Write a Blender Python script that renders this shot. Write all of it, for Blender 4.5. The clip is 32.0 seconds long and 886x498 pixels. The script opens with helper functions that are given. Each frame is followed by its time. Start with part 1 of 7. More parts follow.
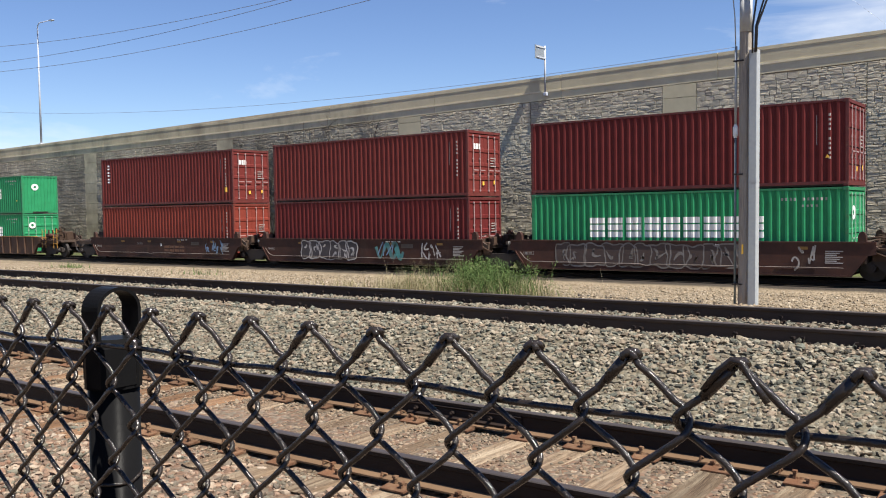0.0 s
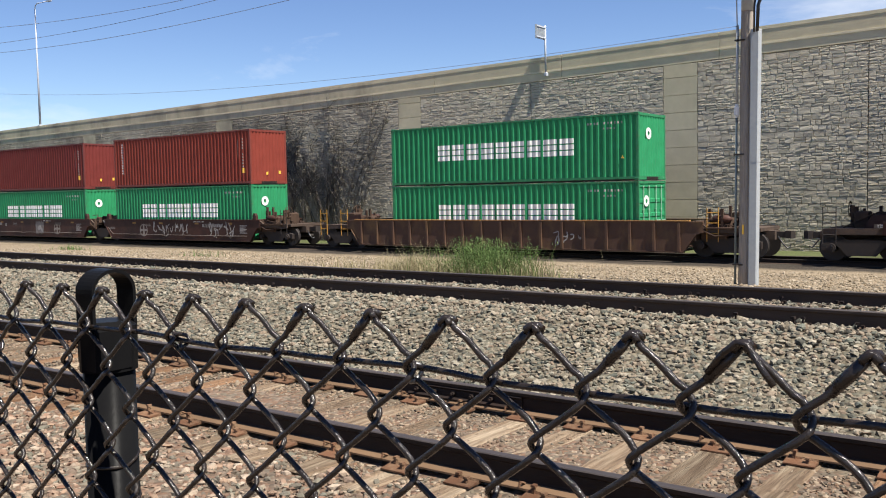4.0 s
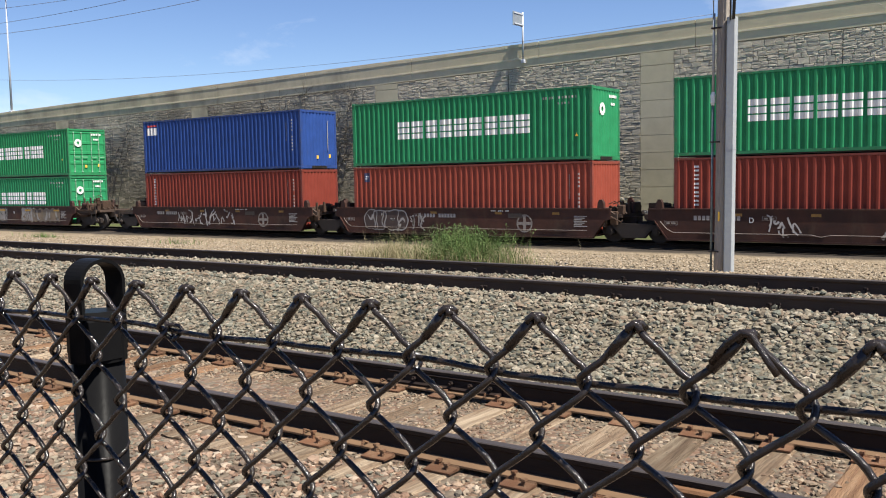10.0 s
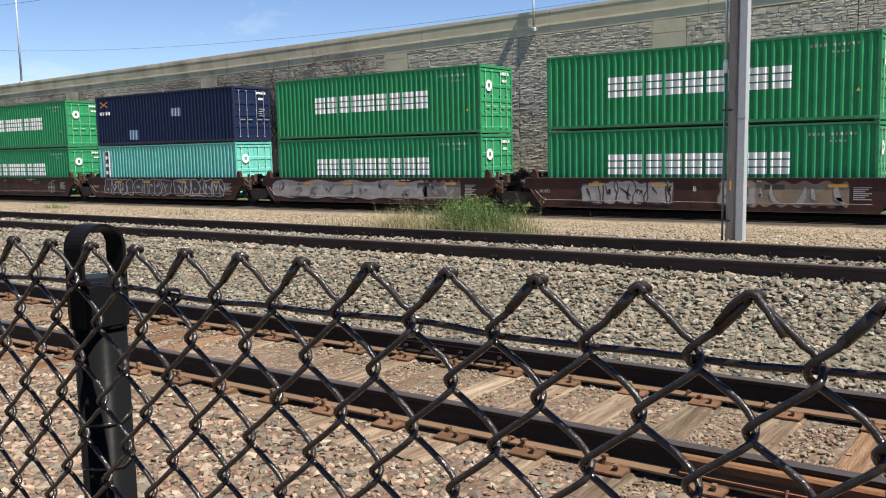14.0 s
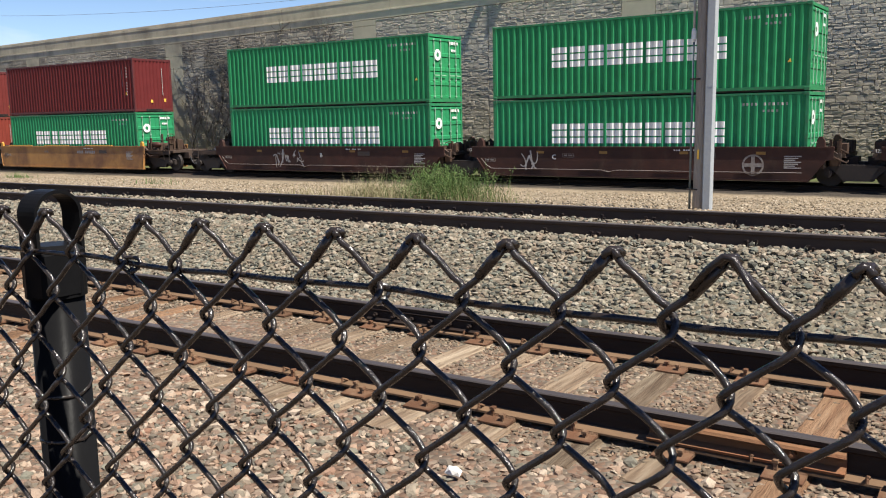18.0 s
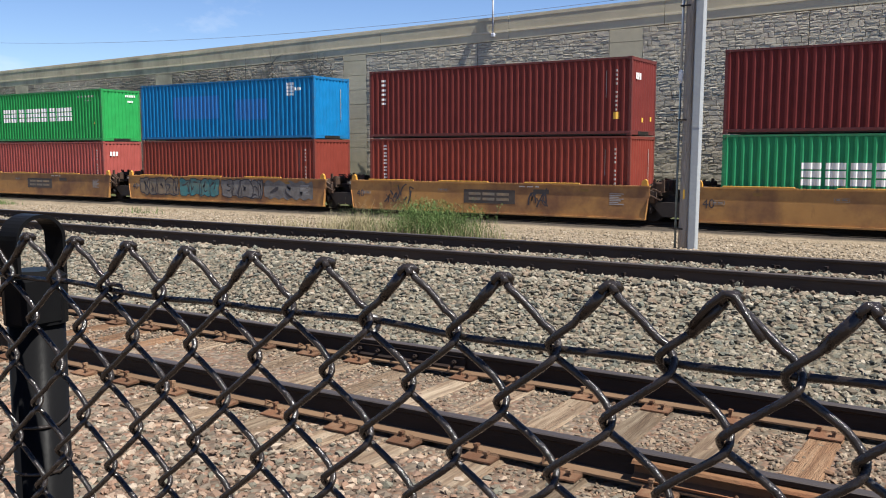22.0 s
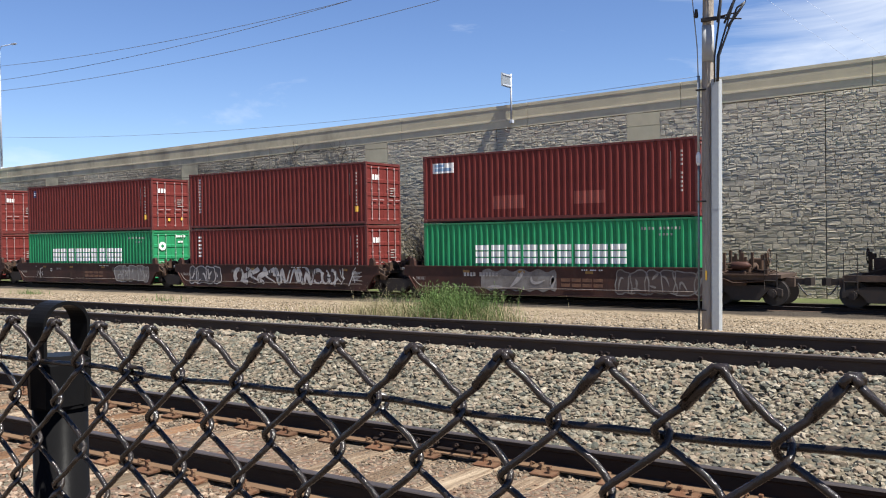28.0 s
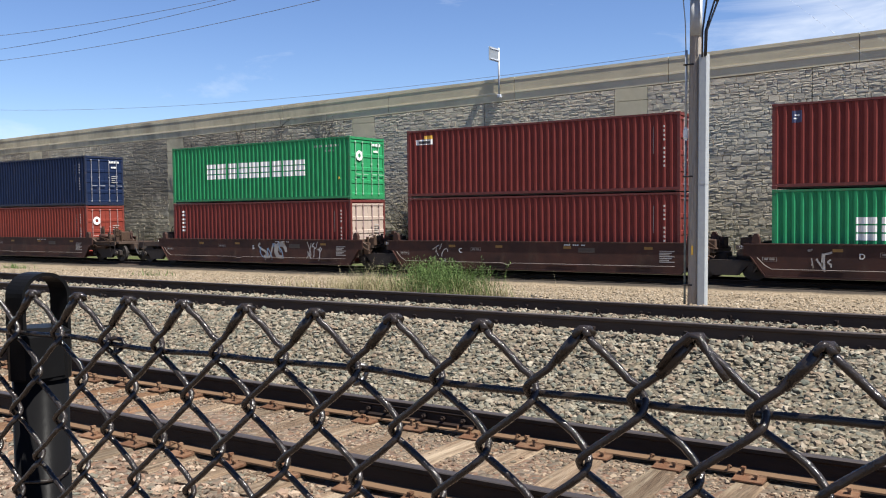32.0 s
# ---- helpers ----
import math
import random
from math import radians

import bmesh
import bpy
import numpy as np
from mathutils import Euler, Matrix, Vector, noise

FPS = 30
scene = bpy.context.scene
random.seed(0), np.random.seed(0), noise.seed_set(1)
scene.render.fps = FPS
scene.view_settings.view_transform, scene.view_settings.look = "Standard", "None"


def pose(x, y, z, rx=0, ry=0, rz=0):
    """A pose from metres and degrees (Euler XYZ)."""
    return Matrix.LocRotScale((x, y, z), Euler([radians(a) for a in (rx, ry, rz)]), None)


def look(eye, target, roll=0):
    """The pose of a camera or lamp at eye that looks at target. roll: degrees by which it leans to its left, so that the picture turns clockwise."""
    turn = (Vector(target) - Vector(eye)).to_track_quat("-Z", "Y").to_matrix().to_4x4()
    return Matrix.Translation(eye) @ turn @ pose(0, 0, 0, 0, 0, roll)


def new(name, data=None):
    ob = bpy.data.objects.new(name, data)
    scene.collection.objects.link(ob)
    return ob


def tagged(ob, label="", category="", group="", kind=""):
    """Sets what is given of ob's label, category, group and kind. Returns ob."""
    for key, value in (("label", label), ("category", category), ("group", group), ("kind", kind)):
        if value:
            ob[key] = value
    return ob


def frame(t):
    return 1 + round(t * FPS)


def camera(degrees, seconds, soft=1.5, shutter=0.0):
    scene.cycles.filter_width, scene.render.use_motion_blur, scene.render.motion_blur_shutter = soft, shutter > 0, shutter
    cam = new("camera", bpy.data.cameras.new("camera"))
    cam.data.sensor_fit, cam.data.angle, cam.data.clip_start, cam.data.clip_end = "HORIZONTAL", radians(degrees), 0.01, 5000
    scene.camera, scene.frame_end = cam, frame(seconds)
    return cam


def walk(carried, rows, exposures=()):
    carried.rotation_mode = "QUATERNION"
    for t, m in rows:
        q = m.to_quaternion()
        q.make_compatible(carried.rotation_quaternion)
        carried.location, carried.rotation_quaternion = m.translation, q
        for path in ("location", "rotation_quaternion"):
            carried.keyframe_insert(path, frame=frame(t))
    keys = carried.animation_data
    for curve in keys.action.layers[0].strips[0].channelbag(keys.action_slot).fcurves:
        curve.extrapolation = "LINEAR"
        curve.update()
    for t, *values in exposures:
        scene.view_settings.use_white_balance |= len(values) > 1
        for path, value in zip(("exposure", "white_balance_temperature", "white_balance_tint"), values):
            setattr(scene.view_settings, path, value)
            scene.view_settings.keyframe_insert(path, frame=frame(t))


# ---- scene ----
EYE = 1.75
cam = camera(52.86, 32.0, soft=1.08)
# seconds, x, y, z, yaw, pitch, roll of the hand-held camera
ROWS = [
    (0.0, 0.0000, -0.0000, 0.0000, 36.444, -2.404, 0.957),
    (0.5, -0.0056, -0.0016, 0.0005, 36.520, -2.569, 0.801),
    (1.0, -0.0115, 0.0001, -0.0009, 36.660, -2.753, 0.801),
    (1.5, -0.0089, -0.0035, 0.0004, 36.460, -2.556, 0.849),
    (2.0, -0.0097, -0.0015, 0.0004, 36.357, -2.613, 0.975),
    (2.5, -0.0100, -0.0004, 0.0001, 36.283, -2.987, 0.943),
    (3.0, -0.0069, 0.0051, 0.0006, 36.216, -3.303, 0.820),
    (3.5, -0.0057, 0.0120, -0.0005, 36.490, -3.587, 1.082),
    (5.5, -0.0165, 0.0139, -0.0038, 36.031, -3.734, 0.791),
    (6.0, -0.0156, 0.0166, -0.0061, 35.781, -4.259, 0.586),
    (6.5, -0.0095, 0.0161, -0.0051, 35.710, -4.539, 0.904),
    (7.0, -0.0074, 0.0192, -0.0042, 35.502, -4.433, 1.293),
    (7.5, -0.0080, 0.0201, -0.0043, 35.393, -4.232, 1.195),
    (8.0, -0.0101, 0.0087, -0.0019, 35.708, -4.229, 1.255),
    (8.5, -0.0123, 0.0046, -0.0020, 35.739, -4.404, 1.445),
    (9.0, -0.0163, 0.0025, -0.0000, 35.077, -4.003, 1.045),
    (9.5, -0.0202, 0.0036, -0.0012, 35.002, -4.069, 0.934),
    (10.0, -0.0226, 0.0047, 0.0012, 34.997, -4.473, 1.069),
    (10.5, -0.0200, 0.0104, 0.0011, 34.815, -5.008, 1.327),
    (11.0, -0.0199, 0.0109, -0.0006, 35.326, -5.615, 1.336),
    (11.5, -0.0216, 0.0178, -0.0020, 36.039, -6.064, 1.632),
    (12.0, -0.0261, 0.0252, -0.0088, 35.925, -6.577, 1.551),
    (12.5, -0.0275, 0.0227, -0.0079, 36.037, -6.809, 1.210),
    (13.0, -0.0264, 0.0165, -0.0081, 36.320, -6.625, 1.230),
    (13.5, -0.0240, 0.0184, -0.0067, 35.929, -6.430, 1.274),
    (15.5, -0.0265, 0.0256, -0.0080, 35.091, -6.551, 1.040),
    (16.0, -0.0280, 0.0298, -0.0104, 34.639, -6.946, 1.099),
    (16.5, -0.0291, 0.0320, -0.0110, 34.232, -7.286, 1.225),
    (17.0, -0.0284, 0.0348, -0.0099, 33.680, -7.465, 1.358),
    (17.5, -0.0303, 0.0368, -0.0107, 33.706, -7.852, 1.314),
    (18.0, -0.0352, 0.0374, -0.0124, 33.688, -8.390, 1.164),
    (18.5, -0.0341, 0.0406, -0.0117, 33.263, -8.680, 1.481),
    (19.0, -0.0363, 0.0417, -0.0118, 33.137, -8.808, 1.448),
    (19.5, -0.0397, 0.0413, -0.0132, 33.201, -9.022, 1.401),
    (20.0, -0.0420, 0.0456, -0.0137, 33.337, -9.006, 1.276),
    (20.5, -0.0428, 0.0527, -0.0154, 33.041, -9.068, 1.060),
    (21.0, -0.0454, 0.0568, -0.0156, 32.763, -9.208, 0.731),
    (21.5, -0.0475, 0.0508, -0.0157, 32.783, -8.852, 0.429),
    (22.0, -0.0467, 0.0460, -0.0162, 32.925, -6.162, 0.001),
    (22.5, -0.0406, 0.0420, -0.0170, 33.852, -0.895, -0.151),
    (23.0, -0.0315, 0.0384, -0.0163, 34.819, 1.479, 0.294),
    (23.5, -0.0172, 0.0314, -0.0160, 34.686, 0.308, 0.661),
    (24.0, -0.0177, 0.0323, -0.0181, 34.296, -0.794, 0.738),
    (24.5, -0.0261, 0.0342, -0.0199, 34.145, -1.321, 0.503),
    (26.5, -0.0331, 0.0358, -0.0209, 33.625, -1.367, 0.437),
    (27.0, -0.0281, 0.0355, -0.0205, 33.646, -1.270, 0.744),
    (27.5, -0.0229, 0.0382, -0.0194, 33.754, -0.954, 0.852),
    (28.0, -0.0196, 0.0281, -0.0171, 34.299, -0.724, 0.823),
    (28.5, -0.0212, 0.0266, -0.0206, 34.410, -1.026, 0.855),
    (29.0, -0.0190, 0.0260, -0.0211, 33.893, -1.252, 0.715),
    (29.5, -0.0178, 0.0230, -0.0198, 33.534, -1.328, 0.552),
    (30.0, -0.0134, 0.0210, -0.0188, 33.375, -1.398, 0.719),
    (30.5, -0.0124, 0.0277, -0.0198, 33.150, -1.763, 1.011),
    (31.0, -0.0101, 0.0312, -0.0182, 33.155, -1.961, 1.193),
    (31.5, -0.0123, 0.0308, -0.0193, 33.518, -2.008, 0.895),
    (32.0, -0.0156, 0.0327, -0.0206, 33.487, -2.355, 0.708),
]
# seconds, stops, kelvin, tint: the camera closes a little and cools when it tilts up to the sky
EXPOSURES = [(0.0, 1.24, 6710, 10), (13.0, 1.24, 6730, 10), (20.0, 1.26, 6730, 10), (21.0, 1.28, 6630, 10), (22.0, 1.21, 6480, 10), (22.8, 1.02, 6280, 10), (23.4, 1.05, 6280, 10), (24.0, 1.18, 6380, 10), (27.0, 1.26, 6480, 10), (28.0, 1.28, 6530, 10), (32.0, 1.27, 6530, 10)]
walk(cam, [(t, pose(x, y, EYE + z, 90 + pitch, roll, yaw)) for t, x, y, z, yaw, pitch, roll in ROWS], exposures=EXPOSURES)

# ---- light ----
SUN_AZ, SUN_EL = -8.5, 59.5   # degrees: azimuth from +x towards +y, elevation
world = bpy.data.worlds.new("sky")
scene.world = world
world.use_nodes = True
wn, wl = world.node_tree.nodes, world.node_tree.links
wn.clear()
sky = wn.new("ShaderNodeTexSky")
sky.sky_type = "NISHITA"
sky.sun_disc = False
sky.sun_elevation = radians(SUN_EL)
sky.sun_rotation = radians(90 - SUN_AZ)
sky.altitude = 1600
sky.air_density = 1.0
sky.dust_density = 0.25
sky.ozone_density = 3.0
bg = wn.new("ShaderNodeBackground")
bg.inputs["Strength"].default_value = 0.047
out = wn.new("ShaderNodeOutputWorld")
tc = wn.new("ShaderNodeTexCoord")
mp = wn.new("ShaderNodeMapping")
mp.inputs["Scale"].default_value = (1.5, 1.5, 6.5)
mp.inputs["Location"].default_value = (4.3, 2.7, 0.1)
nz = wn.new("ShaderNodeTexNoise")
nz.inputs["Scale"].default_value = 1.9
nz.inputs["Detail"].default_value = 8
nz.inputs["Roughness"].default_value = 0.58
nz.inputs["Distortion"].default_value = 0.7
cr = wn.new("ShaderNodeValToRGB")
cr.color_ramp.elements[0].position = 0.655
cr.color_ramp.elements[1].position = 0.96
cr.color_ramp.elements[1].color = (0.85, 0.85, 0.85, 1)
mixc = wn.new("ShaderNodeMix")
mixc.data_type = "RGBA"
mixc.inputs["B"].default_value = (9.5, 10.0, 10.8, 1)
wl.new(tc.outputs["Generated"], mp.inputs["Vector"])
wl.new(mp.outputs["Vector"], nz.inputs["Vector"])
sepd = wn.new("ShaderNodeSeparateXYZ")
low = wn.new("ShaderNodeMapRange")   # more cloud low over the horizon
low.inputs["From Min"].default_value, low.inputs["From Max"].default_value = 0.21, 0.03
low.inputs["To Min"].default_value, low.inputs["To Max"].default_value = 0.0, 0.28
add = wn.new("ShaderNodeMath")
wl.new(tc.outputs["Generated"], sepd.inputs["Vector"])
wl.new(sepd.outputs["Z"], low.inputs["Value"])
wl.new(nz.outputs["Fac"], add.inputs[0])
wl.new(low.outputs["Result"], add.inputs[1])
side = wn.new("ShaderNodeMapRange")   # a bank of thin cloud low in one quarter of the sky
side.inputs["From Min"].default_value, side.inputs["From Max"].default_value = -0.40, -0.12
side.inputs["To Min"].default_value, side.inputs["To Max"].default_value = -0.03, 0.36
wl.new(sepd.outputs["X"], side.inputs["Value"])
front = wn.new("ShaderNodeMapRange")   # the bank lies beyond the wall; the rest of the sky is clear
front.inputs["From Min"].default_value, front.inputs["From Max"].default_value = 0.45, 0.80
wl.new(sepd.outputs["Y"], front.inputs["Value"])
bank = wn.new("ShaderNodeMath")
bank.operation = "MULTIPLY"
wl.new(side.outputs["Result"], bank.inputs[0])
wl.new(front.outputs["Result"], bank.inputs[1])
lift = wn.new("ShaderNodeMapRange")   # it thins out upwards
lift.inputs["From Min"].default_value, lift.inputs["From Max"].default_value = 0.36, 0.20
lift.inputs["To Min"].default_value = 0.35
wl.new(sepd.outputs["Z"], lift.inputs["Value"])
thin = wn.new("ShaderNodeMath")
thin.operation = "MULTIPLY"
wl.new(bank.outputs[0], thin.inputs[0])
wl.new(lift.outputs["Result"], thin.inputs[1])
add2 = wn.new("ShaderNodeMath")
wl.new(add.outputs[0], add2.inputs[0])
wl.new(thin.outputs[0], add2.inputs[1])
wl.new(add2.outputs[0], cr.inputs["Fac"])
wl.new(cr.outputs["Color"], mixc.inputs["Factor"])
hsv = wn.new("ShaderNodeHueSaturation")
hsv.inputs["Saturation"].default_value = 1.12
hsv.inputs["Hue"].default_value = 0.510
hsv.inputs["Value"].default_value = 1.32
wl.new(sky.outputs["Color"], hsv.inputs["Color"])
wl.new(hsv.outputs["Color"], mixc.inputs["A"])
wl.new(mixc.outputs["Result"], bg.inputs["Color"])
wl.new(bg.outputs["Background"], out.inputs["Surface"])
sun_data = bpy.data.lights.new("sun", "SUN")
sun_data.energy = 5.0
sun_data.angle = radians(0.53)
sun_data.color = (1.0, 0.965, 0.90)
sun = new("sun", sun_data)
_ce = math.cos(radians(SUN_EL))
sun.matrix_world = look((0, 0, 60), Vector((0, 0, 60)) - Vector((_ce * math.cos(radians(SUN_AZ)), _ce * math.sin(radians(SUN_AZ)), math.sin(radians(SUN_EL)))))


# ---- materials ----
def mat(name, color=(0.5, 0.5, 0.5), rough=0.7, metal=0.0, c2=None, scale=4.0, amount=0.5, bump=0.0, bump_scale=40.0, stretch=(1, 1, 1), c3=None, scale3=0.7, obj_color=False, island=None, random=0.0, spec=0.5, dirt=None, dirt_scale=(0.7, 0.7, 0.25), dirt_range=(0.5, 0.75), coat=0.0, stain_x=None, shift=0.0):
    """Principled surface: base colour with two scales of noise, fine relief, and a stain colour."""
    m = bpy.data.materials.new(name)
    m.use_nodes = True
    n, l = m.node_tree.nodes, m.node_tree.links
    b = n["Principled BSDF"]
    b.inputs["Roughness"].default_value = rough
    b.inputs["Metallic"].default_value = metal
    b.inputs["Specular IOR Level"].default_value = spec
    b.inputs["Coat Weight"].default_value = coat
    coord = n.new("ShaderNodeTexCoord")
    mapping = n.new("ShaderNodeMapping")
    mapping.inputs["Scale"].default_value = stretch
    l.new(coord.outputs["Object"], mapping.inputs["Vector"])
    if shift:   # each piece shows another stretch of the grain
        own = n.new("ShaderNodeObjectInfo")
        off = n.new("ShaderNodeMath")
        off.operation = "MULTIPLY"
        off.inputs[1].default_value = shift
        l.new(own.outputs["Random"], off.inputs[0])
        l.new(off.outputs[0], mapping.inputs["Location"])

    def noise_fac(sc, lo, hi, vec=mapping, detail=6):
        t = n.new("ShaderNodeTexNoise")
        t.inputs["Scale"].default_value = sc
        t.inputs["Detail"].default_value = detail
        t.inputs["Roughness"].default_value = 0.62
        l.new(vec.outputs["Vector"], t.inputs["Vector"])
        r = n.new("ShaderNodeMapRange")
        r.inputs["From Min"].default_value, r.inputs["From Max"].default_value = lo, hi
        l.new(t.outputs["Fac"], r.inputs["Value"])
        return r.outputs["Result"], t

    def mix(fac, a, bcol, mode="MIX"):
        x = n.new("ShaderNodeMix")
        x.data_type, x.blend_type = "RGBA", mode
        if isinstance(fac, bpy.types.NodeSocket):
            l.new(fac, x.inputs["Factor"])
        else:
            x.inputs["Factor"].default_value = fac
        for sock, v in (("A", a), ("B", bcol)):
            if isinstance(v, tuple):
                x.inputs[sock].default_value = (*v[:3], 1)
            else:
                l.new(v, x.inputs[sock])
        return x.outputs["Result"]

    info = n.new("ShaderNodeObjectInfo")
    cur = color
    if obj_color:
        cur = info.outputs["Color"]
    if island:
        g = n.new("ShaderNodeNewGeometry")
        ramp = n.new("ShaderNodeValToRGB")
        ramp.color_ramp.interpolation = "LINEAR"
        els = ramp.color_ramp.elements
        for k, c in enumerate(island):
            e = els[k] if k < 2 else els.new(0.5)
            e.color = (*c, 1)
        for k, e in enumerate(els):
            e.position = k / (len(island) - 1)
        l.new(g.outputs["Random Per Island"], ramp.inputs["Fac"])
        cur = ramp.outputs["Color"]
    if c2:
        fac, _ = noise_fac(scale, 0.35, 0.7)
        mm = n.new("ShaderNodeMath")
        mm.operation = "MULTIPLY"
        mm.inputs[1].default_value = amount
        l.new(fac, mm.inputs[0])
        cur = mix(mm.outputs[0], cur, c2, "MULTIPLY" if obj_color else "MIX")
    if c3:
        fac, _ = noise_fac(scale3, 0.45, 0.7)
        cur = mix(fac, cur, c3)
    if dirt:
        m2 = n.new("ShaderNodeMapping")
        m2.inputs["Scale"].default_value = dirt_scale
        l.new(coord.outputs["Object"], m2.inputs["Vector"])
        fac, _ = noise_fac(2.2, dirt_range[0], dirt_range[1], m2, 8)
        mm = n.new("ShaderNodeMath")
        mm.operation = "MULTIPLY"
        mm.inputs[1].default_value = 0.75
        l.new(fac, mm.inputs[0])
        if stain_x:
            sp = n.new("ShaderNodeSeparateXYZ")
            l.new(coord.outputs["Object"], sp.inputs["Vector"])
            mr = n.new("ShaderNodeMapRange")
            mr.inputs["From Min"].default_value, mr.inputs["From Max"].default_value = stain_x
            mr.inputs["To Min"].default_value, mr.inputs["To Max"].default_value = 0.22, 1.0
            l.new(sp.outputs["X"], mr.inputs["Value"])
            m3 = n.new("ShaderNodeMath")
            m3.operation = "MULTIPLY"
            l.new(mm.outputs[0], m3.inputs[0])
            l.new(mr.outputs["Result"], m3.inputs[1])
            mm = m3
        cur = mix(mm.outputs[0], cur, dirt)
    if random:
        r = n.new("ShaderNodeMapRange")
        r.inputs["To Min"].default_value, r.inputs["To Max"].default_value = 1 - random, 1 + random
        l.new(info.outputs["Random"], r.inputs["Value"])
        hs = n.new("ShaderNodeHueSaturation")
        l.new(r.outputs["Result"], hs.inputs["Value"])
        if isinstance(cur, tuple):
            hs.inputs["Color"].default_value = (*cur[:3], 1)
        else:
            l.new(cur, hs.inputs["Color"])
        cur = hs.outputs["Color"]
    if isinstance(cur, tuple):
        b.inputs["Base Color"].default_value = (*cur[:3], 1)
    else:
        l.new(cur, b.inputs["Base Color"])
    if bump:
        fac, t = noise_fac(bump_scale, 0.0, 1.0)
        bn = n.new("ShaderNodeBump")
        bn.inputs["Strength"].default_value = min(1.0, bump)
        bn.inputs["Distance"].default_value = 0.02
        l.new(fac, bn.inputs["Height"])
        l.new(bn.outputs["Normal"], b.inputs["Normal"])
    return m


def ground_material():
    """Gravel sheet: stone-sized cells whose colours change across the strips between the tracks."""
    m = bpy.data.materials.new("gravel_ground")
    m.use_nodes = True
    n, l = m.node_tree.nodes, m.node_tree.links
    b = n["Principled BSDF"]
    b.inputs["Roughness"].default_value = 0.95
    b.inputs["Specular IOR Level"].default_value = 0.2
    g = n.new("ShaderNodeTexCoord")
    sep = n.new("ShaderNodeSeparateXYZ")
    l.new(g.outputs["Object"], sep.inputs["Vector"])

    def cells(scale):
        v = n.new("ShaderNodeTexVoronoi")
        v.inputs["Scale"].default_value = scale
        l.new(g.outputs["Object"], v.inputs["Vector"])
        s = n.new("ShaderNodeSeparateColor")
        l.new(v.outputs["Color"], s.inputs["Color"])
        return v, s.outputs["Red"]

    def ramp(fac, cols):
        r = n.new("ShaderNodeValToRGB")
        e = r.color_ramp.elements
        for k, c in enumerate(cols):
            x = e[k] if k < 2 else e.new(0.5)
            x.color = (*c, 1)
        for k, x in enumerate(e):
            x.position = k / (len(cols) - 1)
        l.new(fac, r.inputs["Fac"])
        return r.outputs["Color"]

    def band(a, w):
        nzz = n.new("ShaderNodeTexNoise")
        nzz.inputs["Scale"].default_value = 0.9
        nzz.inputs["Detail"].default_value = 5
        l.new(g.outputs["Object"], nzz.inputs["Vector"])
        ad = n.new("ShaderNodeMath")
        ad.operation = "MULTIPLY_ADD"
        ad.inputs[1].default_value = w * 1.4
        l.new(nzz.outputs["Fac"], ad.inputs[0])
        l.new(sep.outputs["Y"], ad.inputs[2])
        r = n.new("ShaderNodeMapRange")
        r.inputs["From Min"].default_value, r.inputs["From Max"].default_value = a + 0.2 * w, a + 1.2 * w
        l.new(ad.outputs[0], r.inputs["Value"])
        return r.outputs["Result"]

    def mix(f, a, c):
        x = n.new("ShaderNodeMix")
        x.data_type = "RGBA"
        l.new(f, x.inputs["Factor"])
        l.new(a, x.inputs["A"])
        l.new(c, x.inputs["B"])
        return x.outputs["Result"]

    v1, r1 = cells(21.0)
    v2, r2 = cells(24.0)
    v3, r3 = cells(30.0)
    near = ramp(r1, [(0.0816, 0.0542, 0.0383), (0.1357, 0.0861, 0.0586), (0.1018, 0.0830, 0.0614), (0.1559, 0.1181, 0.0879), (0.1154, 0.0702, 0.0469)])
    mid = ramp(r2, [(0.0506, 0.0438, 0.0331), (0.1273, 0.1076, 0.0768), (0.0931, 0.0877, 0.0662), (0.1615, 0.1360, 0.0986), (0.0766, 0.0638, 0.0437)])
    far = ramp(r3, [(0.1032, 0.0791, 0.0516), (0.2107, 0.1634, 0.1101), (0.1290, 0.1015, 0.0671), (0.2580, 0.2107, 0.1531), (0.1634, 0.1256, 0.0826), (0.2021, 0.1591, 0.1101)])
    # dark ballast; the gloom below the cars is put into this tone too
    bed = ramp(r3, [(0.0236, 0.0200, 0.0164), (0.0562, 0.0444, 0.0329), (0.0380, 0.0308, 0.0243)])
    gr = ramp(r2, [(0.0379, 0.0573, 0.0149), (0.0685, 0.0896, 0.0251), (0.0758, 0.0777, 0.0381)])
    c = mix(band(5.9, 0.5), near, mid)
    c = mix(band(10.4, 0.6), c, far)
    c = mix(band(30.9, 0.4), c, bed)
    c = mix(band(38.0, 0.6), c, gr)
    c = mix(band(60.0, 9.0), c, far)
    big = n.new("ShaderNodeTexNoise")
    big.inputs["Scale"].default_value = 0.35
    big.inputs["Detail"].default_value = 7
    l.new(g.outputs["Object"], big.inputs["Vector"])
    br = n.new("ShaderNodeMapRange")
    br.inputs["From Min"].default_value, br.inputs["From Max"].default_value = 0.3, 0.7
    br.inputs["To Min"].default_value, br.inputs["To Max"].default_value = 0.8, 1.15
    l.new(big.outputs["Fac"], br.inputs["Value"])
    hs = n.new("ShaderNodeHueSaturation")
    l.new(br.outputs["Result"], hs.inputs["Value"])
    l.new(c, hs.inputs["Color"])
    l.new(hs.outputs["Color"], b.inputs["Base Color"])
    bn = n.new("ShaderNodeBump")
    bn.inputs["Strength"].default_value = 0.9
    bn.inputs["Distance"].default_value = 0.03
    bn.invert = True
    l.new(v1.outputs["Distance"], bn.inputs["Height"])
    l.new(bn.outputs["Normal"], b.inputs["Normal"])
